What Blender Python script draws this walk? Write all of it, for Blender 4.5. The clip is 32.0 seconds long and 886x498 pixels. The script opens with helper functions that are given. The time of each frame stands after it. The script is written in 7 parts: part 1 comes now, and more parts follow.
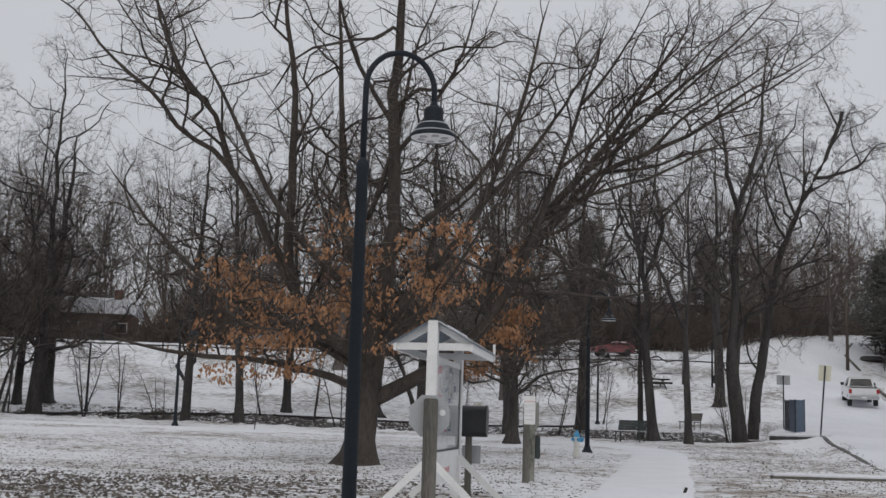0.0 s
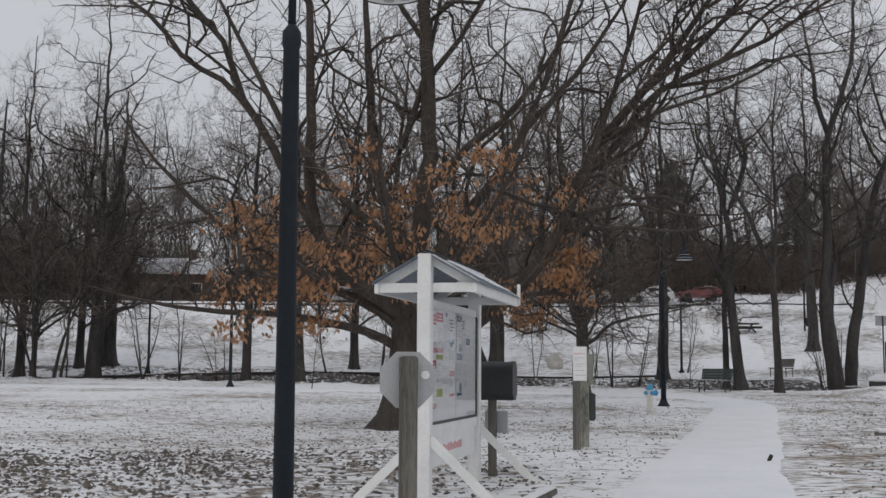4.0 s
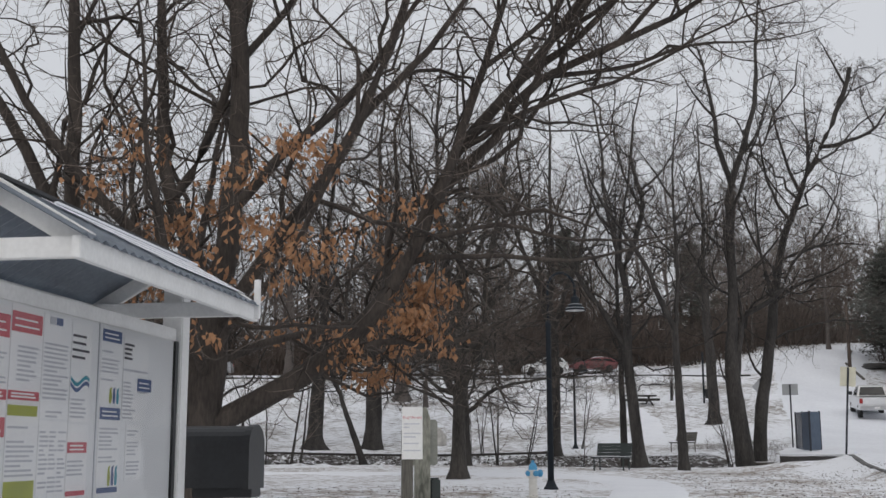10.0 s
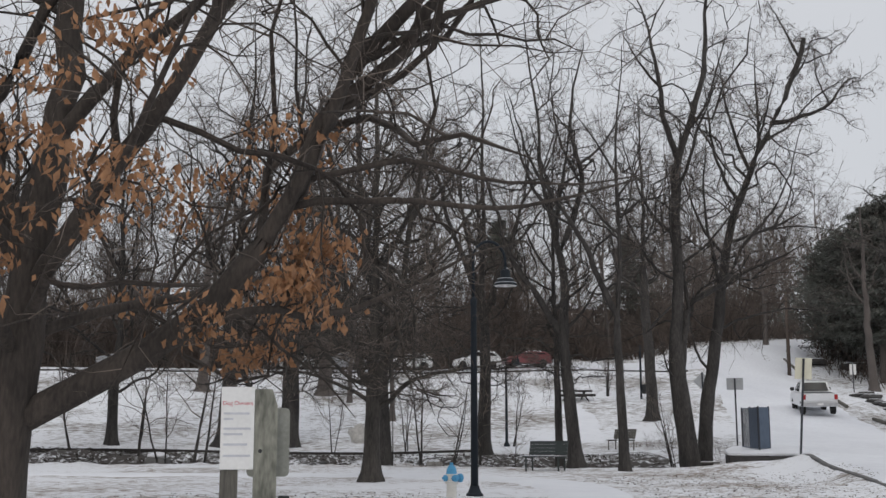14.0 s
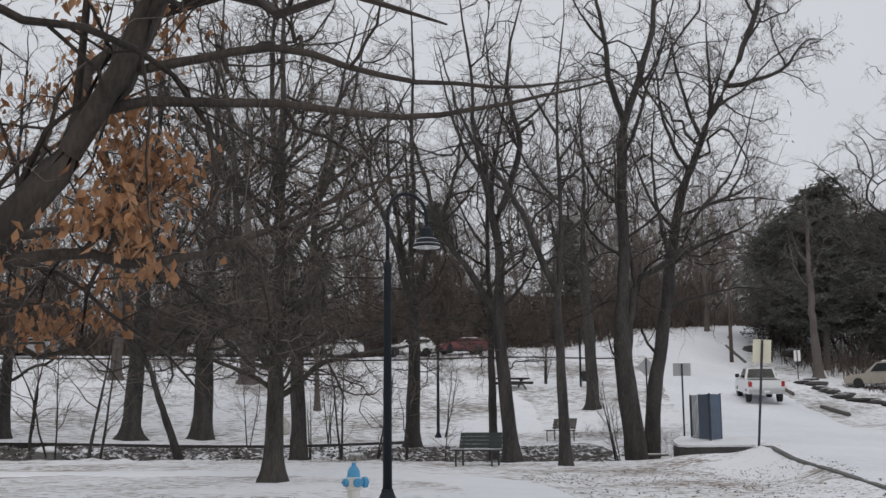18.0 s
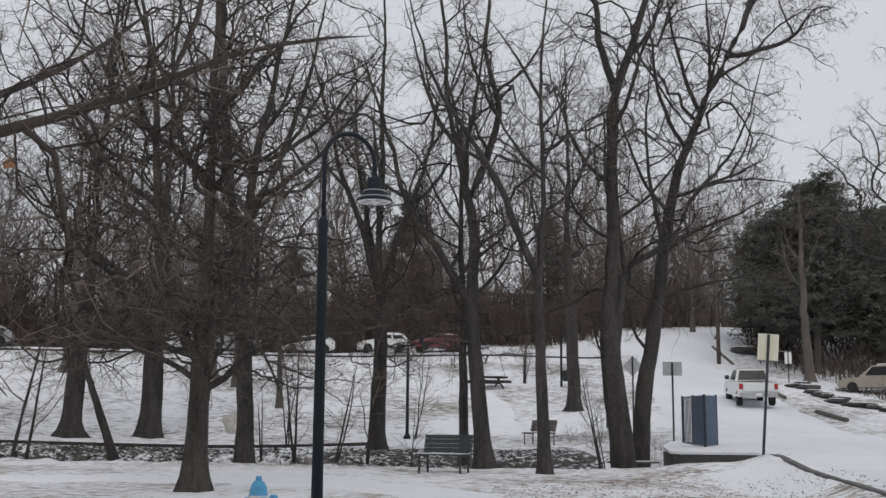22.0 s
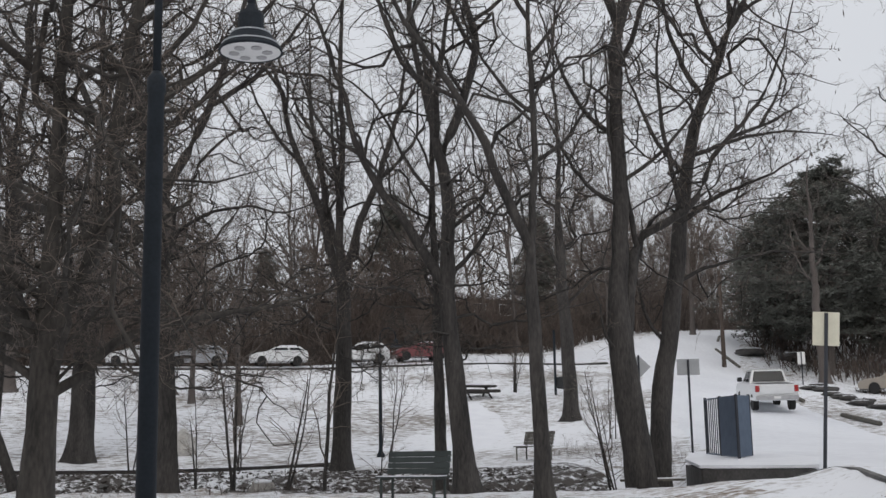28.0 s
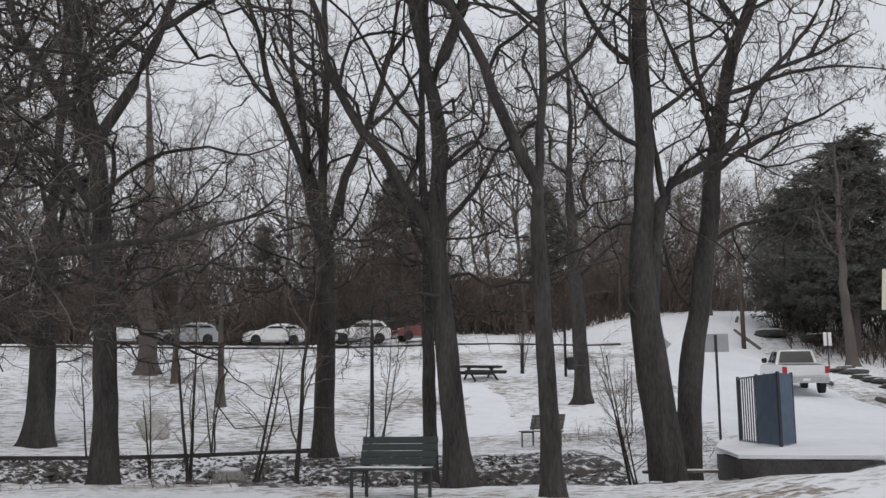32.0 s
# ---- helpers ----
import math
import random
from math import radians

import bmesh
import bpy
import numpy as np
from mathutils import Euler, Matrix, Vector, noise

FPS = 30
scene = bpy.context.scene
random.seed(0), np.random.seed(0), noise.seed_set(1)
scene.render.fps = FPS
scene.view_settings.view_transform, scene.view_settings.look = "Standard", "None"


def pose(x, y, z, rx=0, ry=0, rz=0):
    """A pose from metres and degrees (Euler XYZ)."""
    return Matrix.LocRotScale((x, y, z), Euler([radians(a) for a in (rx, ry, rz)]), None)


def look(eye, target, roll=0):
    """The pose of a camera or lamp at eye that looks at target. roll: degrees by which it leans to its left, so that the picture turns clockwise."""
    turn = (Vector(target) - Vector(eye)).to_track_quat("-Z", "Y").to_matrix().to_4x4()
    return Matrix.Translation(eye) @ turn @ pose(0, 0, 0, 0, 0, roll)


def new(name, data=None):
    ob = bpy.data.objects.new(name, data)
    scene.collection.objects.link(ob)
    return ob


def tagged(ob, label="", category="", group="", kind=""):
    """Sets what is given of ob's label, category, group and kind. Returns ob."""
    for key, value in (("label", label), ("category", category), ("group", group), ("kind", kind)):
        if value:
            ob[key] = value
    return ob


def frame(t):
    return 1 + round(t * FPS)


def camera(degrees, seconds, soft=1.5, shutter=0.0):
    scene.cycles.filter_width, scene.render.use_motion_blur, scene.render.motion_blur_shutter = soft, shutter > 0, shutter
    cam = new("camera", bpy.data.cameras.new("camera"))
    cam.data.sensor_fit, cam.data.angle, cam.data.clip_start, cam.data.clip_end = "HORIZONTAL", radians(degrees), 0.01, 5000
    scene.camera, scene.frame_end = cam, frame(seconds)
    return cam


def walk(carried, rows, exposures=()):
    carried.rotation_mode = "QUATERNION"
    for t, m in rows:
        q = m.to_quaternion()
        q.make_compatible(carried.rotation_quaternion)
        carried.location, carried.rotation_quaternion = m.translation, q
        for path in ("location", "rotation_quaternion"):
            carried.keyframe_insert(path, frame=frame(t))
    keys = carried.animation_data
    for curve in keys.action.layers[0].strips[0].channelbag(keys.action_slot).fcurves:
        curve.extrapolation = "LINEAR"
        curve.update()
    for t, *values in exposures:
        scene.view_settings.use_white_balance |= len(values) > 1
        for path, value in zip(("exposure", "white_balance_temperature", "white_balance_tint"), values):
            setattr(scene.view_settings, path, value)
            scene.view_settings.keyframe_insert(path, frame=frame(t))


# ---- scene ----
cam = camera(42.0, 32.0)
PATH = [
    (0, (0.724, 0.056, 1.182), (0.93, 2.024, 1.473), 1.8),
    (0.5, (0.912, 0.49, 1.191), (1.106, 2.463, 1.461), 1.2),
    (1, (1.09, 0.925, 1.202), (1.314, 2.9, 1.43), 0.2),
    (1.5, (1.255, 1.357, 1.217), (1.499, 3.33, 1.436), 2.8),
    (2, (1.408, 1.779, 1.234), (1.49, 3.77, 1.398), 1.8),
    (2.5, (1.54, 2.183, 1.267), (1.554, 4.177, 1.42), -0.2),
    (3, (1.66, 2.58, 1.29), (1.664, 4.572, 1.475), 1.3),
    (3.5, (1.81, 2.984, 1.295), (1.805, 4.974, 1.487), 1.9),
    (4, (1.96, 3.406, 1.296), (2.022, 5.394, 1.503), 0.3),
    (4.5, (2.08, 3.861, 1.315), (2.22, 5.845, 1.53), 1.9),
    (6.5, (2.611, 5.787, 1.318), (2.795, 7.761, 1.58), -0.1),
    (7, (2.739, 6.274, 1.316), (2.956, 8.245, 1.583), -1.1),
    (7.5, (2.867, 6.778, 1.311), (3.113, 8.742, 1.593), 1.3),
    (8, (2.999, 7.294, 1.302), (3.245, 9.256, 1.596), 0.8),
    (8.5, (3.121, 7.819, 1.292), (3.375, 9.779, 1.593), -0.2),
    (9, (3.249, 8.354, 1.281), (3.506, 10.311, 1.599), 1.0),
    (9.5, (3.393, 8.894, 1.263), (3.624, 10.854, 1.592), -0.9),
    (10, (3.527, 9.44, 1.245), (3.764, 11.397, 1.584), -0.2),
    (10.5, (3.654, 9.985, 1.234), (3.896, 11.942, 1.569), 0.8),
    (11, (3.798, 10.531, 1.244), (4.059, 12.486, 1.576), -0.4),
    (11.5, (3.935, 11.074, 1.251), (4.206, 13.028, 1.583), 1.1),
    (12, (4.079, 11.603, 1.258), (4.368, 13.554, 1.591), 1.0),
    (12.5, (4.232, 12.119, 1.267), (4.53, 14.067, 1.604), -0.6),
    (13, (4.374, 12.625, 1.273), (4.688, 14.571, 1.611), 1.1),
    (13.5, (4.494, 13.117, 1.279), (4.839, 15.058, 1.615), 1.2),
    (14, (4.609, 13.606, 1.287), (4.956, 15.547, 1.62), -0.1),
    (14.5, (4.738, 14.097, 1.295), (5.106, 16.034, 1.63), 1.3),
    (16.5, (5.368, 16.078, 1.337), (5.798, 18.003, 1.666), -0.2),
    (17, (5.524, 16.58, 1.346), (5.958, 18.506, 1.664), -0.5),
    (17.5, (5.678, 17.074, 1.355), (6.118, 19.0, 1.673), 0.4),
    (18, (5.835, 17.56, 1.364), (6.287, 19.483, 1.679), -0.4),
    (18.5, (5.993, 18.043, 1.371), (6.45, 19.965, 1.68), -0.1),
    (19, (6.158, 18.521, 1.378), (6.624, 20.441, 1.686), 0.7),
    (19.5, (6.33, 18.999, 1.388), (6.801, 20.916, 1.706), -0.6),
    (20, (6.501, 19.482, 1.396), (6.974, 21.399, 1.714), 0.2),
    (20.5, (6.672, 19.963, 1.403), (7.156, 21.879, 1.714), 0.7),
    (21, (6.841, 20.445, 1.409), (7.333, 22.358, 1.721), -0.6),
    (21.5, (7.005, 20.94, 1.412), (7.494, 22.854, 1.727), 0.5),
    (22, (7.174, 21.442, 1.411), (7.656, 23.357, 1.726), 0.4),
    (22.5, (7.342, 21.962, 1.407), (7.834, 23.874, 1.727), -1.1),
    (23, (7.5, 22.507, 1.404), (7.989, 24.419, 1.727), 0.3),
    (23.5, (7.655, 23.049, 1.405), (8.142, 24.963, 1.723), -0.2),
    (24, (7.82, 23.585, 1.407), (8.285, 25.504, 1.726), -1.1),
    (24.5, (7.99, 24.13, 1.409), (8.46, 26.046, 1.738), 0.3),
    (25, (8.165, 24.683, 1.407), (8.633, 26.598, 1.741), -1.0),
    (25.5, (8.346, 25.211, 1.405), (8.822, 27.125, 1.739), -1.0),
    (27.5, (9.046, 27.263, 1.399), (9.543, 29.171, 1.735), 0.4),
    (28, (9.225, 27.772, 1.4), (9.728, 29.677, 1.742), -1.0),
    (28.5, (9.371, 28.298, 1.393), (9.864, 30.205, 1.736), -0.2),
    (29, (9.534, 28.803, 1.39), (10.032, 30.71, 1.729), -0.0),
    (29.5, (9.699, 29.301, 1.393), (10.174, 31.215, 1.726), -0.8),
    (30, (9.861, 29.799, 1.396), (10.331, 31.714, 1.726), 0.7),
    (30.5, (10.037, 30.285, 1.398), (10.518, 32.199, 1.723), 0.4),
    (31, (10.231, 30.77, 1.404), (10.714, 32.684, 1.723), -0.7),
    (31.5, (10.431, 31.274, 1.409), (10.915, 33.188, 1.732), 0.5),
    (32, (10.656, 31.782, 1.41), (11.143, 33.695, 1.726), -0.7),
]
walk(cam, [(t, look(eye, target, roll)) for t, eye, target, roll in PATH],
     exposures=[(0, -0.04), (2, -0.08), (5, -0.02), (8, 0.05), (10, 0.14), (20, 0.14), (28, 0.26), (32, 0.26)])

# ---- light ----
world = bpy.data.worlds.new("overcast")
scene.world = world
world.use_nodes = True
wn, wl = world.node_tree.nodes, world.node_tree.links
sky = wn.new("ShaderNodeTexSky")
sky.sky_type, sky.sun_disc, sky.sun_elevation, sky.sun_rotation = "NISHITA", False, radians(32), radians(200)
sky.air_density, sky.dust_density = 1.0, 4.0
SKY_SCALE = 0.09
dim = wn.new("ShaderNodeVectorMath"); dim.operation = "SCALE"; dim.inputs["Scale"].default_value = SKY_SCALE
cloud = wn.new("ShaderNodeTexNoise"); cloud.inputs["Scale"].default_value = 1.6; cloud.inputs["Detail"].default_value = 4.0
tone = wn.new("ShaderNodeValToRGB")
tone.color_ramp.elements[0].position, tone.color_ramp.elements[1].position = 0.25, 0.8
tone.color_ramp.elements[0].color, tone.color_ramp.elements[1].color = (0.545, 0.56, 0.592, 1), (0.645, 0.655, 0.682, 1)
cover = wn.new("ShaderNodeMix"); cover.data_type = "RGBA"; cover.inputs["Factor"].default_value = 0.9
wl.new(sky.outputs["Color"], dim.inputs[0])
wl.new(cloud.outputs["Fac"], tone.inputs["Fac"])
wl.new(dim.outputs["Vector"], cover.inputs["A"])
wl.new(tone.outputs["Color"], cover.inputs["B"])
wl.new(cover.outputs["Result"], wn["Background"].inputs["Color"])
wn["Background"].inputs["Strength"].default_value = 1.0
sun = new("sun", bpy.data.lights.new("sun", "SUN"))
sun.data.energy, sun.data.angle, sun.data.color = 0.5, radians(25), (1.0, 0.97, 0.93)
sun.matrix_basis = look((-20, -40, 60), (0, 30, 0))


# ---- materials ----
def material(name, base, dark=None, scale=6.0, rough=0.7, metal=0.0, bump=0.15, fine=40.0, stretch=(1, 1, 1), mid=0.5):
    """A surface whose colour wanders between two tones at two scales, with fine relief."""
    m = bpy.data.materials.new(name)
    m.use_nodes = True
    n, l = m.node_tree.nodes, m.node_tree.links
    b = n["Principled BSDF"]
    dark = dark or tuple(c * 0.7 for c in base)
    co = n.new("ShaderNodeTexCoord")
    mp = n.new("ShaderNodeMapping"); mp.inputs["Scale"].default_value = stretch
    l.new(co.outputs["Object"], mp.inputs["Vector"])
    big = n.new("ShaderNodeTexNoise"); big.inputs["Scale"].default_value, big.inputs["Detail"].default_value = scale, 5
    small = n.new("ShaderNodeTexNoise"); small.inputs["Scale"].default_value, small.inputs["Detail"].default_value = fine, 4
    l.new(mp.outputs["Vector"], big.inputs["Vector"]); l.new(mp.outputs["Vector"], small.inputs["Vector"])
    add = n.new("ShaderNodeMath"); add.operation = "MULTIPLY_ADD"; add.inputs[1].default_value = 0.45
    l.new(small.outputs["Fac"], add.inputs[0])
    half = n.new("ShaderNodeMath"); half.operation = "MULTIPLY"; half.inputs[1].default_value = 0.55
    l.new(big.outputs["Fac"], half.inputs[0]); l.new(half.outputs[0], add.inputs[2])
    ramp = n.new("ShaderNodeValToRGB")
    ramp.color_ramp.elements[0].position, ramp.color_ramp.elements[1].position = mid - 0.14, mid + 0.14
    ramp.color_ramp.elements[0].color, ramp.color_ramp.elements[1].color = (*dark, 1), (*base, 1)
    l.new(add.outputs[0], ramp.inputs["Fac"]); l.new(ramp.outputs["Color"], b.inputs["Base Color"])
    b.inputs["Roughness"].default_value, b.inputs["Metallic"].default_value = rough, metal
    if bump:
        bp = n.new("ShaderNodeBump"); bp.inputs["Strength"].default_value, bp.inputs["Distance"].default_value = bump, 0.02
        l.new(small.outputs["Fac"], bp.inputs["Height"]); l.new(bp.outputs["Normal"], b.inputs["Normal"])
    return m


def ground_material(name, litter_low, litter_high, deep=(0.09, 0.07, 0.055), pale=(0.34, 0.26, 0.19), streak=0.75, clump=6.0):
    """Thin snow over grass and fallen leaves: the brown shows through where the snow is thin."""
    m = bpy.data.materials.new(name)
    m.use_nodes = True
    n, l = m.node_tree.nodes, m.node_tree.links
    b = n["Principled BSDF"]
    co = n.new("ShaderNodeTexCoord")
    def noise_at(scale, detail, rough=0.6, sx=1.0):
        mp = n.new("ShaderNodeMapping"); mp.inputs["Scale"].default_value = (sx, 1, 1)
        l.new(co.outputs["Object"], mp.inputs["Vector"])
        t = n.new("ShaderNodeTexNoise")
        t.inputs["Scale"].default_value, t.inputs["Detail"].default_value, t.inputs["Roughness"].default_value = scale, detail, rough
        l.new(mp.outputs["Vector"], t.inputs["Vector"])
        return t
    patch, spots, grain = noise_at(0.16, 4), noise_at(clump, 6, 0.72, streak), noise_at(38, 3)
    mix = n.new("ShaderNodeMath"); mix.operation = "MULTIPLY_ADD"; mix.inputs[1].default_value = 0.62
    l.new(spots.outputs["Fac"], mix.inputs[0])
    p2 = n.new("ShaderNodeMath"); p2.operation = "MULTIPLY"; p2.inputs[1].default_value = 0.38
    l.new(patch.outputs["Fac"], p2.inputs[0]); l.new(p2.outputs[0], mix.inputs[2])
    ramp = n.new("ShaderNodeValToRGB")
    ramp.color_ramp.elements[0].position, ramp.color_ramp.elements[1].position = litter_low, litter_high
    ramp.color_ramp.elements[0].color, ramp.color_ramp.elements[1].color = (0, 0, 0, 1), (1, 1, 1, 1)
    l.new(mix.outputs[0], ramp.inputs["Fac"])
    leaf = n.new("ShaderNodeValToRGB")
    leaf.color_ramp.elements[0].color, leaf.color_ramp.elements[1].color = (*deep, 1), (*pale, 1)
    l.new(grain.outputs["Fac"], leaf.inputs["Fac"])
    col = n.new("ShaderNodeMix"); col.data_type = "RGBA"
    l.new(ramp.outputs["Color"], col.inputs["Factor"])
    col.inputs["A"].default_value = (0.83, 0.84, 0.87, 1)
    l.new(leaf.outputs["Color"], col.inputs["B"])
    l.new(col.outputs["Result"], b.inputs["Base Color"])
    b.inputs["Roughness"].default_value = 0.85
    bp = n.new("ShaderNodeBump"); bp.inputs["Strength"].default_value, bp.inputs["Distance"].default_value = 0.5, 0.05
    l.new(spots.outputs["Fac"], bp.inputs["Height"]); l.new(bp.outputs["Normal"], b.inputs["Normal"])
    return m


lawn_mat = ground_material("snowy_lawn", 0.492, 0.582, streak=0.6)
hill_mat = ground_material("snowy_hill", 0.496, 0.585, (0.12, 0.105, 0.092), (0.3, 0.26, 0.22), 0.5, 4.2)
leafy_mat = ground_material("leafy_lawn", 0.485, 0.55, (0.06, 0.05, 0.043), (0.29, 0.235, 0.19), 0.8, 4.2)
verge_mat = ground_material("snowy_verge", 0.535, 0.66, (0.14, 0.12, 0.1), (0.32, 0.27, 0.22), 0.7, 5.0)
litter_mat = ground_material("creek_litter", 0.44, 0.49, (0.022, 0.02, 0.0195), (0.115, 0.1, 0.088), 1.0, 4.4)
snow = material("clean_snow", (0.86, 0.87, 0.9), (0.78, 0.79, 0.83), 1.2, 0.8, bump=0.25, fine=14)
road_snow = material("road_snow", (0.84, 0.855, 0.89), (0.72, 0.73, 0.77), 0.35, 0.8, bump=0.2, fine=8, stretch=(1, 0.25, 1))
asphalt = material("wet_asphalt", (0.06, 0.06, 0.065), (0.03, 0.03, 0.033), 3, 0.5)
oak_bark = material("oak_bark", (0.085, 0.07, 0.06), (0.032, 0.027, 0.024), 3, 0.95, bump=0.9, fine=26, stretch=(1, 1, 0.25))
grey_bark = material("grey_bark", (0.066, 0.06, 0.056), (0.018, 0.0165, 0.016), 3, 0.95, bump=0.9, fine=24, stretch=(1, 1, 0.25))
pale_bark = material("pale_bark", (0.078, 0.069, 0.061), (0.022, 0.02, 0.018), 3, 0.95, bump=0.7, fine=22, stretch=(1, 1, 0.3))
twig_bark = material("twig_bark", (0.21, 0.172, 0.145), (0.085, 0.068, 0.058), 2, 0.9, bump=0)
# Far barks are lightened in colour so distant twigs read as pale brown haze.
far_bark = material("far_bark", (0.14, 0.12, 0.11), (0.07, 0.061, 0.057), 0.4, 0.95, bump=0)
haze_bark = material("pale_haze_bark", (0.19, 0.152, 0.13), (0.09, 0.073, 0.064), 0.4, 0.95, bump=0)
brush_bark = material("brush_bark", (0.115, 0.087, 0.072), (0.05, 0.039, 0.034), 0.4, 0.95, bump=0)
dead_leaf = material("dead_oak_leaf", (0.47, 0.25, 0.125), (0.2, 0.1, 0.052), 2.2, 0.75, bump=0.1, fine=9)
creek_leaf = material("wet_creek_leaf", (0.085, 0.07, 0.06), (0.03, 0.026, 0.024), 2.5, 0.7, bump=0.1, fine=9)
litter_leaf = material("fallen_leaf", (0.195, 0.168, 0.145), (0.075, 0.065, 0.057), 2.5, 0.8, bump=0.1, fine=9)
pod = material("dry_seed_pod", (0.1, 0.075, 0.06), (0.05, 0.038, 0.032), 6, 0.8, bump=0.1)
needle = material("evergreen_needle", (0.13, 0.136, 0.118), (0.05, 0.055, 0.048), 0.5, 0.7, bump=0)
wet_timber = material("wet_dark_timber", (0.035, 0.03, 0.027), (0.018, 0.016, 0.015), 3, 0.8)
lamp_paint = material("lamp_black_paint", (0.019, 0.025, 0.033), (0.012, 0.016, 0.021), 5, 0.65, bump=0.05)
lamp_paint.node_tree.nodes["Principled BSDF"].inputs["Specular IOR Level"].default_value = 0.25
white_paint = material("white_paint", (0.83, 0.83, 0.82), (0.72, 0.72, 0.71), 4, 0.55, bump=0.06)
corrugated = material("corrugated_roofing", (0.36, 0.40, 0.45), (0.27, 0.30, 0.34), 3, 0.5, metal=0.3, bump=0.03)
sign_back = material("sign_aluminium", (0.42, 0.43, 0.44), (0.35, 0.36, 0.37), 4, 0.5, metal=0.4, bump=0.02)
sign_white = material("sign_white_face", (0.78, 0.78, 0.77), (0.7, 0.7, 0.69), 5, 0.5, bump=0.02)
sign_cream = material("sign_cream_face", (0.62, 0.6, 0.48), (0.54, 0.52, 0.42), 5, 0.5, bump=0.02)
old_wood = material("weathered_post_wood", (0.19, 0.178, 0.155), (0.07, 0.066, 0.058), 5, 0.9, bump=0.6, fine=45, stretch=(2, 2, 0.15))
black_plastic = material("black_plastic", (0.022, 0.024, 0.027), (0.014, 0.015, 0.017), 5, 0.45, bump=0.05)
bench_green = material("bench_dark_green", (0.035, 0.045, 0.043), (0.02, 0.027, 0.026), 5, 0.5, bump=0.08)
fence_blue = material("blue_grey_steel", (0.105, 0.14, 0.195), (0.075, 0.1, 0.145), 4, 0.5, metal=0.2, bump=0.05)
fence_dark = material("dark_steel", (0.03, 0.035, 0.045), (0.02, 0.022, 0.03), 4, 0.5, metal=0.3, bump=0.05)
concrete = material("damp_concrete", (0.19, 0.185, 0.18), (0.08, 0.08, 0.08), 2, 0.9, bump=0.3, fine=20)
dark_stone = material("wet_dark_stone", (0.085, 0.08, 0.077), (0.035, 0.034, 0.033), 2.5, 0.85, bump=0.4, fine=16)
lichen_wood = material("lichened_post_wood", (0.33, 0.33, 0.28), (0.08, 0.082, 0.068), 6, 0.92, bump=0.7, fine=30, stretch=(1, 1, 0.3))
panel_grey = material("weathered_panel", (0.31, 0.315, 0.285), (0.22, 0.225, 0.2), 4, 0.7, bump=0.05)
pale_stone = material("pale_boulder_stone", (0.58, 0.56, 0.53), (0.36, 0.35, 0.33), 4, 0.9, bump=0.5, fine=12)
stone = material("rough_stone", (0.4, 0.38, 0.35), (0.2, 0.19, 0.18), 4, 0.9, bump=0.5, fine=18)
hydrant_blue = material("hydrant_blue_paint", (0.09, 0.36, 0.61), (0.06, 0.28, 0.5), 8, 0.45, bump=0.05)
hydrant_white = material("hydrant_white_paint", (0.74, 0.73, 0.69), (0.6, 0.58, 0.54), 8, 0.5, bump=0.06)
lens_white = material("lamp_lens", (0.8, 0.8, 0.8), (0.7, 0.7, 0.7), 8, 0.3, bump=0)
lens_grey = material("lamp_lens_ring", (0.42, 0.42, 0.43), (0.34, 0.34, 0.35), 8, 0.4, bump=0)
band_grey = material("lamp_band_grey", (0.42, 0.44, 0.47), (0.34, 0.36, 0.39), 8, 0.4, bump=0)
rubber = material("tyre_rubber", (0.02, 0.02, 0.02), (0.012, 0.012, 0.012), 9, 0.85)
alloy = material("wheel_alloy", (0.5, 0.5, 0.51), (0.38, 0.38, 0.39), 9, 0.35, metal=0.8, bump=0)
car_glass = material("tinted_car_glass", (0.02, 0.024, 0.028), (0.015, 0.018, 0.02), 2, 0.08, bump=0)
red_light = material("tail_light_red", (0.38, 0.02, 0.02), (0.28, 0.015, 0.015), 9, 0.25, bump=0)
brick_wall = material("brown_brick_wall", (0.16, 0.1, 0.08), (0.09, 0.06, 0.05), 2, 0.9)


# ---- mesh helpers ----
def mesh_of(name, bm, mat, smooth=False):
    me = bpy.data.meshes.new(name)
    bm.to_mesh(me)
    bm.free()
    for one in (mat if isinstance(mat, (list, tuple)) else [mat]):
        me.materials.append(one)
    if smooth:
        me.shade_smooth()
    return me


def part(name, bm, mat, parent, label="", smooth=False, m=None):
    ob = new(name, mesh_of(name, bm, mat, smooth))
    ob.parent = parent
    if m is not None:
        ob.matrix_basis = m
    return tagged(ob, label)


def thing(name, m, label, category, group="", kind=""):
    ob = new(name)
    ob.empty_display_size = 0.1
    ob.matrix_basis = m
    return tagged(ob, label, category, group, kind)


def box(bm, x0, x1, y0, y1, z0, z1, bevel=0.0, m=None):
    r = bmesh.ops.create_cube(bm, size=1.0)
    vs = r["verts"]
    for v in vs:
        v.co = Vector((x0 + (v.co.x + 0.5) * (x1 - x0), y0 + (v.co.y + 0.5) * (y1 - y0), z0 + (v.co.z + 0.5) * (z1 - z0)))
    if bevel:
        es = list({e for v in vs for e in v.link_edges})
        out = bmesh.ops.bevel(bm, geom=es, offset=bevel, segments=2, affect="EDGES", clamp_overlap=True)
        vs = list({v for f in out["faces"] for v in f.verts} | {v for v in vs if v.is_valid})
    if m is not None:
        bmesh.ops.transform(bm, matrix=m, verts=[v for v in vs if v.is_valid])
    return bm


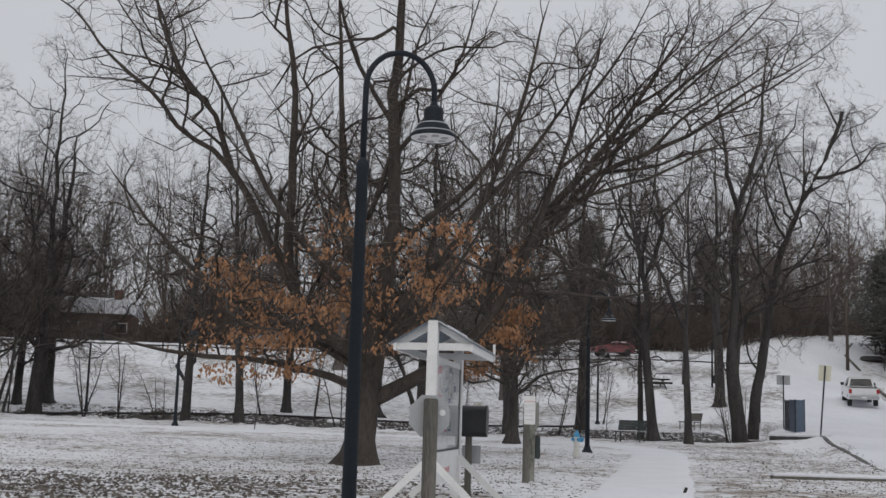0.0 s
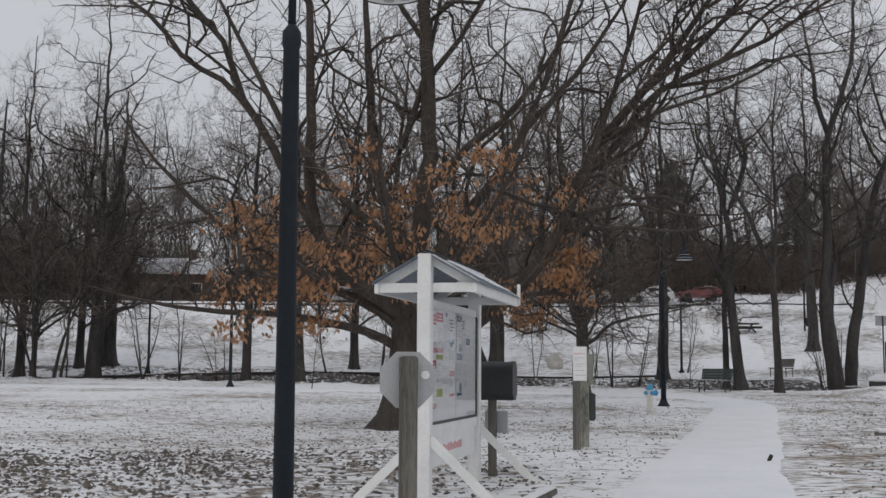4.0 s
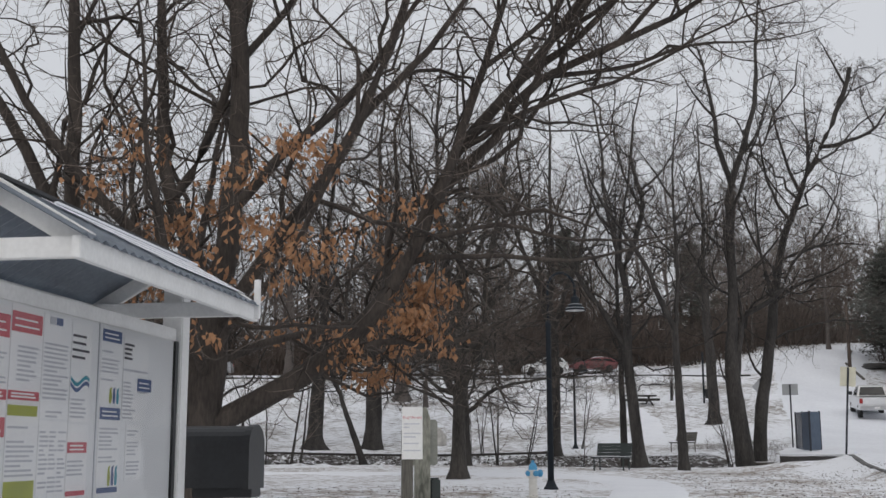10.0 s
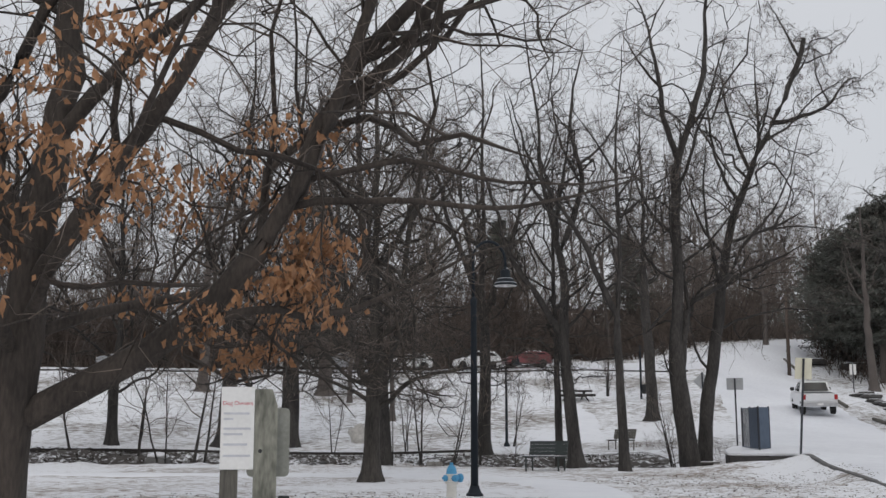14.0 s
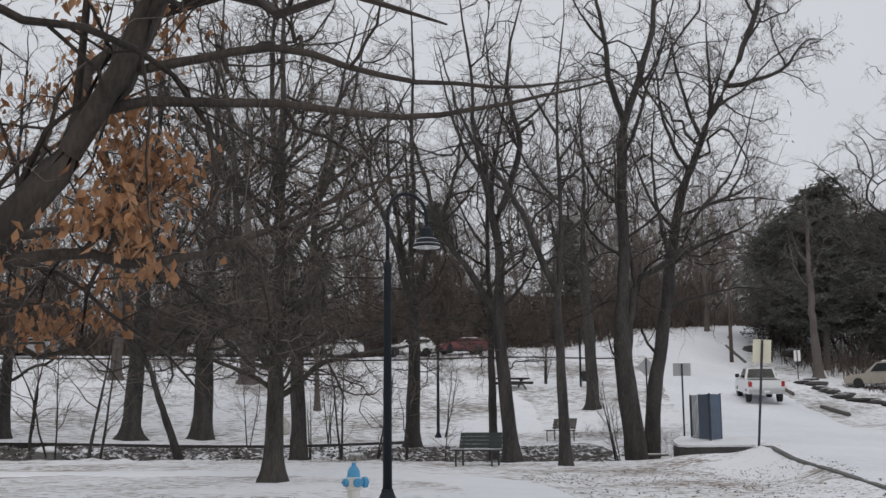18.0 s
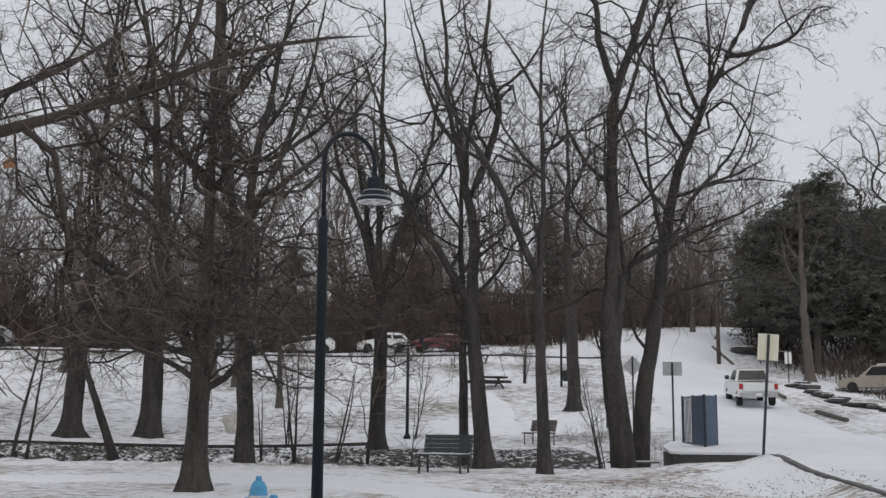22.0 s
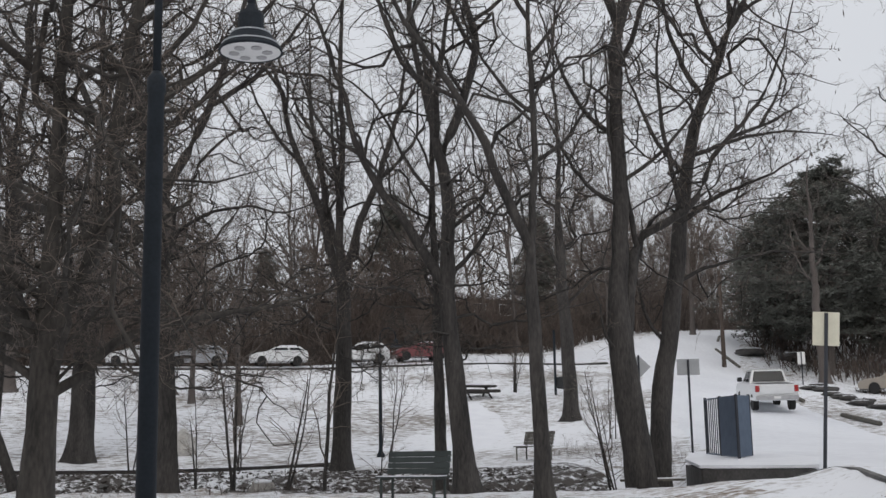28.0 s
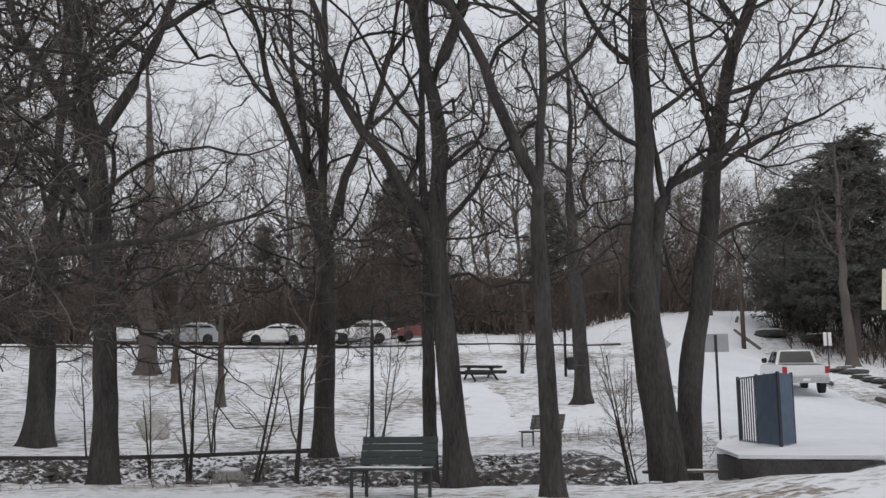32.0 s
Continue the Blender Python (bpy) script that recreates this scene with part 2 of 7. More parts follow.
def beam(bm, a, b, w, h, bevel=0.0, roll=0.0):
    """A square timber from a to b."""
    a, b = Vector(a), Vector(b)
    q = (b - a).to_track_quat("Z", "Y")
    m = Matrix.Translation(a) @ q.to_matrix().to_4x4() @ Matrix.Rotation(radians(roll), 4, "Z")
    return box(bm, -w / 2, w / 2, -h / 2, h / 2, 0, (b - a).length, bevel, m)


def lathe(bm, profile, sides=20, centre=(0, 0, 0), cap=True):
    rings = []
    for r, z in profile:
        rings.append([bm.verts.new((centre[0] + r * math.cos(2 * math.pi * i / sides), centre[1] + r * math.sin(2 * math.pi * i / sides), centre[2] + z)) for i in range(sides)])
    for a, b in zip(rings, rings[1:]):
        for i in range(sides):
            bm.faces.new((a[i], a[(i + 1) % sides], b[(i + 1) % sides], b[i]))
    if cap:
        bm.faces.new(rings[0][::-1]); bm.faces.new(rings[-1])
    return bm


def pipe(bm, pts, radius, sides=8):
    """A tube along points; radius: one number, or one a point."""
    pts = [Vector(p) for p in pts]
    rr = radius if isinstance(radius, (list, tuple)) else [radius] * len(pts)
    rings = []
    for i, p in enumerate(pts):
        t = (pts[min(i + 1, len(pts) - 1)] - pts[max(i - 1, 0)]).normalized()
        u = t.cross(Vector((0.31, 0.95, 0.12)) if abs(t.y) < 0.9 else Vector((1, 0, 0))).normalized()
        w = t.cross(u)
        rings.append([bm.verts.new(p + rr[i] * (u * math.cos(2 * math.pi * k / sides) + w * math.sin(2 * math.pi * k / sides))) for k in range(sides)])
    for a, b in zip(rings, rings[1:]):
        for k in range(sides):
            bm.faces.new((a[k], a[(k + 1) % sides], b[(k + 1) % sides], b[k]))
    bm.faces.new(rings[0][::-1]); bm.faces.new(rings[-1])
    return bm


def prism(bm, outline, y0, y1):
    """An outline in x and z drawn out along y."""
    a = [bm.verts.new((x, y0, z)) for x, z in outline]
    b = [bm.verts.new((x, y1, z)) for x, z in outline]
    n = len(outline)
    bm.faces.new(a); bm.faces.new(b[::-1])
    for i in range(n):
        bm.faces.new((a[i], b[i], b[(i + 1) % n], a[(i + 1) % n]))
    bmesh.ops.recalc_face_normals(bm, faces=bm.faces)
    return bm


def raw_mesh(name, verts, faces, mat, smooth=False):
    """A mesh from numpy arrays; all faces have the same number of corners."""
    me = bpy.data.meshes.new(name)
    c = faces.shape[1]
    me.vertices.add(len(verts)); me.loops.add(faces.size); me.polygons.add(len(faces))
    me.vertices.foreach_set("co", np.ascontiguousarray(verts, dtype=np.float32).ravel())
    me.loops.foreach_set("vertex_index", np.ascontiguousarray(faces, dtype=np.int32).ravel())
    me.polygons.foreach_set("loop_start", np.arange(0, faces.size, c, dtype=np.int32))
    me.update(calc_edges=True)
    me.materials.append(mat)
    if smooth:
        me.shade_smooth()
    return me


# ---- the lie of the land ----
YS = [-400, -20, 0, 12, 49, 58, 63, 71, 79, 94, 107, 125, 160, 400, 3000]
LEFT = [-0.5, -0.3, -0.14, 0.0, 0.43, 0.62, 0.98, 1.4, 2.5, 4.85, 7.2, 7.9, 9.0, 12.0, 20.0]
RIGHT = [-0.5, -0.3, -0.14, 0.0, 0.55, 0.95, 1.35, 2.0, 3.0, 5.4, 7.6, 10.4, 14.5, 20.0, 30.0]


def smooth01(v):
    v = np.clip(v, 0, 1)
    return v * v * (3 - 2 * v)


def creek_line(x):
    return 59.5 - 0.19 * (np.asarray(x) - 10) - 1.6 * smooth01((np.asarray(x) - 11) / 4)


def height(x, y):
    x, y = np.asarray(x, float), np.asarray(y, float)
    def curve(k, s):
        return (np.interp(y - s, YS, k) + np.interp(y, YS, k) * 2 + np.interp(y + s, YS, k)) / 4
    side = smooth01((x - 18) / 16)
    h = curve(LEFT, 2.5) * (1 - side) + curve(RIGHT, 2.5) * side
    d = (y - creek_line(x)) / (4.6 + 0.6 * smooth01((x - 11) / 4))
    ditch = np.where(np.abs(d) < 1, (1 + np.cos(np.pi * np.clip(d, -1, 1))) / 2, 0)
    edge = 22.2 + 0.36 * (y - 49)
    bank = 0.36 * smooth01((x - edge + 0.7) / 1.3) * smooth01((y - 28) / 16) * smooth01((66 - y) / 10)
    mound = 0.37 * np.exp(-(((x - 20.5) / 1.75) ** 2 + ((y - 46.9) / 2.6) ** 2))
    dip = 0.16 * np.exp(-(((x + 0.5) / 8.0) ** 2 + ((y - 27.0) / 6.5) ** 2))
    hollow = 0.3 * np.exp(-(((x - 27.0) / 8.5) ** 2 + ((y - 82.0) / 12.0) ** 2))
    shelf = 0.36 * np.exp(-(((x - 10.0) / 10.0) ** 2 + ((y - 69.0) / 7.5) ** 2))
    rise = 1.5 * smooth01((x - 38) / 10) * smooth01((y - 97) / 15)
    return h + rise + bank + mound - dip - hollow - shelf - 0.8 * ditch * smooth01((edge - 0.6 - x) / 2.0)


def gz(x, y):
    return float(height(x, y))


# ---- ground, path and road ----
def grade(a, b, n, power):
    """Spacing that is fine near a and widens towards b."""
    return a + (b - a) * np.linspace(0, 1, n) ** power


gx = np.unique(np.concatenate([grade(-32, -900, 26, 2.6), np.linspace(-32, 56, 170), grade(56, 900, 26, 2.6)]))
gy = np.unique(np.concatenate([grade(-12, -300, 14, 2.2), np.linspace(-12, 120, 270), grade(120, 2500, 30, 2.6)]))
GX, GY = np.meshgrid(gx, gy)
grng = np.random.default_rng(5)
GZ = height(GX, GY) + 0.02 * np.sin(GX * 1.7 + 1.3 * np.sin(GY * 0.9)) * np.sin(GY * 1.3) + 0.007 * grng.standard_normal(GX.shape)
in_creek = (np.abs(GY - creek_line(GX)) < 4.4) & (GX < 23.5)
GZ = GZ + np.where(in_creek, 0.07 * grng.standard_normal(GX.shape), 0)
PARK = (GY < 11.4) & (GX < -0.9) & (GX > -60)
GZ = np.where(PARK, GZ - 0.14, GZ)
gi = np.arange(GX.size).reshape(GX.shape)
gf = np.stack([gi[:-1, :-1], gi[:-1, 1:], gi[1:, 1:], gi[1:, :-1]], -1).reshape(-1, 4)
ground_mesh = raw_mesh("ground", np.stack([GX, GY, GZ], -1).reshape(-1, 3), gf, lawn_mat, True)
for extra in (hill_mat, litter_mat, leafy_mat, verge_mat):
    ground_mesh.materials.append(extra)
cx, cy = (GX[:-1, :-1] + GX[1:, 1:]) / 2, (GY[:-1, :-1] + GY[1:, 1:]) / 2
off = cy - creek_line(cx)
kind_of = np.where((off > 3.2) | (cx > 22.2 + 0.36 * (cy - 49)), 1, 0)
kind_of = np.where((off > -3.3 - 1.4 * smooth01((cx - 9) / 4) - 0.4 * np.sin(cx * 1.1)) & (off < 4.5 + 1.6 * smooth01((cx - 13) / 3) + 0.3 * np.sin(cx * 0.9)) & (cx < 22.0), 2, kind_of)
band = 1 - np.abs(cy - 17.3) / (4.0 + 0.5 * np.sin(cx * 0.7) + 0.4 * np.sin(cx * 0.31 + 1))
kind_of = np.where((band + 0.35 * np.random.default_rng(8).standard_normal(cx.shape) * 0.6 > 0.12) & (cx < 1.6) & (cx > -40), 3, kind_of)
kind_of = np.where((cx > 20.6 + 0.36 * (cy - 49)) & (cx > 18) & (cy > 40) & (cy < 57) & (kind_of != 2), 4, kind_of)
ground_mesh.polygons.foreach_set("material_index", kind_of.ravel().astype(np.int32))
ground = tagged(new("ground", ground_mesh), "park lawn under thin snow with brown leaves showing", "ground", "", "structure")


def spot_z(x, y):
    return gz(x, y)


def spline(pts, n):
    """Points along a smooth line through pts."""
    pts = [np.array(p, float) for p in pts]
    ext = [2 * pts[0] - pts[1]] + pts + [2 * pts[-1] - pts[-2]]
    out = []
    for i in range(1, len(ext) - 2):
        a, b, c, d = ext[i - 1 : i + 3]
        for k in range(n):
            t = k / n
            out.append(0.5 * (2 * b + (c - a) * t + (2 * a - 5 * b + 4 * c - d) * t * t + (3 * b - a - 3 * c + d) * t ** 3))
    out.append(pts[-1])
    return np.array(out)


def ribbon(name, line, width, mat, lift, label, category, ragged=0.0, across=7, crown=0.0, seed=3):
    """A strip of surface along a line on the ground, with ragged edges where asked."""
    rng = np.random.default_rng(seed)
    t = np.gradient(line, axis=0)
    t /= np.linalg.norm(t, axis=1)[:, None]
    side = np.stack([t[:, 1], -t[:, 0]], 1)
    n = len(line)
    wob = np.convolve(rng.standard_normal(n + 8), np.ones(5) / 5, "same")[:n, None] * ragged
    wob2 = np.convolve(rng.standard_normal(n + 8), np.ones(5) / 5, "same")[:n, None] * ragged
    f = np.linspace(-1, 1, across)[None, :]
    w = np.where(f < 0, width / 2 + wob, width / 2 + wob2) * f
    P = line[:, None, :] + side[:, None, :] * w[:, :, None]
    Z = np.vectorize(spot_z)(P[..., 0], P[..., 1]) + lift + crown * (1 - f ** 2)
    Z[:, 0] -= lift + 0.03
    Z[:, -1] -= lift + 0.03
    v = np.concatenate([P, Z[..., None]], -1).reshape(-1, 3)
    i = np.arange(n * across).reshape(n, across)
    q = np.stack([i[:-1, :-1], i[:-1, 1:], i[1:, 1:], i[1:, :-1]], -1).reshape(-1, 4)
    return tagged(new(name, raw_mesh(name, v, q, mat, True)), label, category, "", "structure")


path_line = spline([(-0.2, -3.0), (1.9, 5.0), (3.85, 11.5), (7.0, 21.6), (10.5, 32.6), (11.6, 36.2), (12.2, 39.5), (11.9, 42.6), (10.0, 45.3), (6.0, 47.0), (0.0, 48.6), (-8.0, 51.0), (-18, 54.0)], 24)
ribbon("footpath", path_line[30:], 1.85, snow, 0.045, "footpath under smooth untrodden snow", "path", 0.012, 9)
road_line = spline([(-14, -60), (0, -24), (10, 4), (16.2, 21.5), (21.0, 34), (26.3, 48.6), (30.4, 60), (36.2, 75.5), (42.0, 91), (48.6, 106), (54.5, 115), (64, 122), (80, 127), (110, 131)], 20)
ribbon("road", road_line, 7.6, road_snow, 0.05, "two-lane road under packed snow climbing the hill", "road", 0.25, 13, 0.05)
upper_line = spline([(47, 106), (36, 108.5), (20, 109.2), (0, 109.3), (-30, 110), (-80, 112)], 12)
ribbon("upper_road", upper_line, 6.5, road_snow, 0.06, "side road under snow along the hilltop", "road", 0.15, 7)
far_path = spline([(-30, 68.2), (-6, 67.2), (6, 66.5), (14, 67.4), (19, 69.6), (22.4, 73.0), (24.2, 77.0), (25.3, 82.0), (25.8, 87.5)], 16)
ribbon("far_footpath", far_path, 2.0, snow, 0.025, "footpath under snow beyond the creek", "path", 0.3, 7)
walk_line = spline([(-30, 13.7), (-14, 13.2), (-5.0, 12.6), (-1.9, 12.25), (0.2, 11.9), (2.0, 11.3), (3.6, 11.0)], 16)
ribbon("sidewalk", walk_line, 1.62, snow, 0.035, "sidewalk under clean snow beside the parking lot", "path", 0.06, 7)
ribbon("sidewalk", spline([(-0.72, 10.72), (1.0, 10.5), (3.4, 10.2)], 12), 1.7, snow, 0.03, "sidewalk corner under clean snow", "path", 0.02, 7)


lot_rows = np.array([[x, y, gz(x, y) - 0.05] for y in np.linspace(-2, 11.45, 12) for x in np.linspace(-60, -0.75, 30)])
li = np.arange(360).reshape(12, 30)
lot = new("parking_lot", raw_mesh("parking_lot", lot_rows, np.stack([li[:-1, :-1], li[:-1, 1:], li[1:, 1:], li[1:, :-1]], -1).reshape(-1, 4), asphalt))
tagged(lot, "wet dark asphalt of the parking lot", "parking lot", "", "structure")


def kerb(name, pts, tall, wide, mat, label, snowy=True):
    """A kerb of short stones along a line, each with its snow cap."""
    line = spline(pts, 5)
    top = thing(name, pose(0, 0, 0), label, "kerb", "", "structure")
    for a, b in zip(line, line[1:]):
        za, zb = spot_z(*a), spot_z(*b)
        bm = bmesh.new()
        beam(bm, (a[0], a[1], za - 0.1), (b[0], b[1], zb - 0.1), wide, 2 * tall + 0.06, 0.012)
        part("kerb_stone", bm, mat, top)
        if snowy:
            bm = bmesh.new()
            beam(bm, (a[0], a[1], za + tall - 0.055), (b[0], b[1], zb + tall - 0.055), wide * 0.96, 0.03, 0.01)
            part("snow_cap", bm, snow, top, "thin snow on the kerb")
    return top


kerb("road_kerb", [(21.9, 50.4), (22.35, 48.9), (21.7, 46.8), (19.4, 40.2), (17.2, 34.0), (13.6, 24.0), (10.5, 15.0)], 0.08, 0.16, concrete, "dark concrete kerb along the snowy road", False)
kerb("road_kerb", [(26.5, 55.9), (28.4, 61.1), (30.4, 66.3), (32.6, 72.4)], 0.1, 0.14, concrete, "dark concrete kerb along the snowy road", False)
# The hilltop strip is added, a dark bar for the shade at the road's edge.
kerb("hilltop_shade_strip", [(-40, 105.2), (-10, 104.9), (10, 104.8), (30, 104.6), (41, 103.4)], 0.17, 0.2, wet_timber, "dark strip standing in for shade along the hilltop road", False)
kerb("far_path_edging", [(-20, 66.6), (-6, 65.9), (5.5, 65.3), (9.5, 65.0), (12.5, 65.5), (16.0, 66.7)], 0.19, 0.1, wet_timber, "dark timber edging along the far path", False)


# ---- trees ----
def tubes(groups, sides):
    """Vertices and faces of many tapered tubes; groups: arrays of points (n, k, 3) and radii (n, k)."""
    vs, fs, base = [], [], 0
    for P, R in groups:
        n, k = R.shape
        if n == 0:
            continue
        T = np.gradient(P, axis=1)
        T /= np.linalg.norm(T, axis=2, keepdims=True) + 1e-9
        ref = np.where(np.abs(T[..., 2:3]) > 0.9, np.array([1.0, 0.2, 0]), np.array([0.15, 0.1, 1.0]))
        U = np.cross(T, ref)
        U /= np.linalg.norm(U, axis=2, keepdims=True) + 1e-9
        W = np.cross(T, U)
        a = 2 * np.pi * np.arange(sides) / sides
        V = P[:, :, None, :] + R[:, :, None, None] * (U[:, :, None, :] * np.cos(a)[None, None, :, None] + W[:, :, None, :] * np.sin(a)[None, None, :, None])
        idx = base + np.arange(n * k * sides).reshape(n, k, sides)
        A, B = idx[:, :-1], idx[:, 1:]
        fs.append(np.stack([A, np.roll(A, -1, 2), np.roll(B, -1, 2), B], -1).reshape(-1, 4))
        vs.append(V.reshape(-1, 3))
        base += n * k * sides
    return np.concatenate(vs), np.concatenate(fs)


def spikes(P, R):
    """Vertices and triangles of three-sided twigs that run to a point."""
    n, k = R.shape
    T = np.gradient(P, axis=1)
    T /= np.linalg.norm(T, axis=2, keepdims=True) + 1e-9
    ref = np.where(np.abs(T[..., 2:3]) > 0.9, np.array([1.0, 0.2, 0]), np.array([0.15, 0.1, 1.0]))
    U = np.cross(T, ref)
    U /= np.linalg.norm(U, axis=2, keepdims=True) + 1e-9
    W = np.cross(T, U)
    a = 2 * np.pi * np.arange(3) / 3
    V = (P[:, :, None, :] + R[:, :, None, None] * (U[:, :, None, :] * np.cos(a)[None, None, :, None] + W[:, :, None, :] * np.sin(a)[None, None, :, None]))[:, :-1].reshape(-1, 3)
    idx = np.arange(n * (k - 1) * 3).reshape(n, k - 1, 3)
    tip = n * (k - 1) * 3 + np.arange(n)
    A, B = idx[:, :-1], idx[:, 1:]
    end = idx[:, -1]
    f = [np.stack([end, np.roll(end, -1, 1), np.repeat(tip[:, None], 3, 1)], -1).reshape(-1, 3)]
    if k > 2:
        f += [np.stack([A, np.roll(A, -1, 2), B], -1).reshape(-1, 3), np.stack([np.roll(A, -1, 2), np.roll(B, -1, 2), B], -1).reshape(-1, 3)]
    return np.concatenate([V, P[:, -1]]), np.concatenate(f)


def spawn(rng, P, R, n, lo, hi, angle, length, k, wander, rise, thin, droop=0.0, spread=0.6, least=0.004):
    """Branches that leave the given ones: n from each, between lo and hi of its length."""
    N, K = R.shape
    idx = np.repeat(np.arange(N), n)
    t = lo + (hi - lo) * (np.tile(np.arange(n), N) + rng.random(N * n)) / n
    f = t * (K - 1)
    i = np.minimum(f.astype(int), K - 2)
    w = (f - i)[:, None]
    start = P[idx, i] * (1 - w) + P[idx, i + 1] * w
    tan = P[idx, i + 1] - P[idx, i]
    seg = np.linalg.norm(tan, axis=1, keepdims=True) + 1e-9
    tan = tan / seg
    own = seg[:, 0] * (K - 1)
    r_at = R[idx, i] * (1 - w[:, 0]) + R[idx, i + 1] * w[:, 0]
    rnd = rng.standard_normal((N * n, 3))
    rnd[:, 2] = rnd[:, 2] * spread + 0.15
    perp = rnd - (rnd * tan).sum(1, keepdims=True) * tan
    perp /= np.linalg.norm(perp, axis=1, keepdims=True) + 1e-9
    a = np.radians(angle * (0.7 + 0.6 * rng.random(N * n)))[:, None]
    d = np.cos(a) * tan + np.sin(a) * perp
    L = length * own * (1.05 - 0.55 * t) * (0.55 + 0.8 * rng.random(N * n))
    Q = np.zeros((N * n, k, 3))
    Q[:, 0] = start
    for s in range(1, k):
        d = d + wander * rng.standard_normal(d.shape)
        d[:, 2] += rise - droop * s / k
        d /= np.linalg.norm(d, axis=1, keepdims=True) + 1e-9
        Q[:, s] = Q[:, s - 1] + d * (L / (k - 1))[:, None]
    r0 = np.minimum(r_at * 0.72, np.maximum(thin * L, least))
    S = r0[:, None] * np.linspace(1, 0.35, k)[None, :]
    S[:, -1] *= 0.3
    return Q, np.maximum(S, least * 0.4)


def limb_line(rng, start, azimuth, elevation, length, bend, k=12, wobble=0.13):
    """A limb that leaves at an elevation, in degrees, and turns by bend on its way out."""
    p, out = np.array(start, float), [np.array(start, float)]
    wa, we = 0.0, 0.0
    for s in range(1, k):
        f = s / (k - 1)
        wa, we = wa * 0.6 + rng.normal() * wobble, we * 0.6 + rng.normal() * wobble
        if k > 12 and rng.random() < 0.2:
            wa, we = wa + rng.normal() * 2.4 * wobble, we + rng.normal() * 2.0 * wobble
        e, a = radians(elevation + bend * f) + we, radians(azimuth) + wa
        p = p + np.array([math.cos(e) * math.cos(a), math.cos(e) * math.sin(a), math.sin(e)]) * length / (k - 1)
        out.append(p)
    return np.array(out)


def course(rng, start, azimuth, legs, k, wobble, drift=0.0):
    """A limb that goes leg by leg: (elevation, length) each, rounded at the bends; past 90 degrees it turns back."""
    at = [np.array(start, float)]
    out = np.array([math.cos(radians(azimuth)), math.sin(radians(azimuth)), 0.0])
    aside = np.array([-out[1], out[0], 0.0])
    for n, (el, length) in enumerate(legs):
        at.append(at[-1] + length * (math.cos(radians(el)) * out + math.sin(radians(el)) * np.array([0, 0, 1.0]) + drift * (n / len(legs)) * aside))
    line = spline(at, 6)
    run = np.concatenate([[0], np.cumsum(np.linalg.norm(np.diff(line, axis=0), axis=1))])
    line = np.stack([np.interp(np.linspace(0, run[-1], k), run, line[:, j]) for j in range(3)], 1)
    shake = np.cumsum(rng.normal(0, wobble * run[-1] / k, (k, 3)), 0)
    shake = shake - np.linspace(0, 1, k)[:, None] * shake[-1]
    shake[0] = 0
    return line + shake


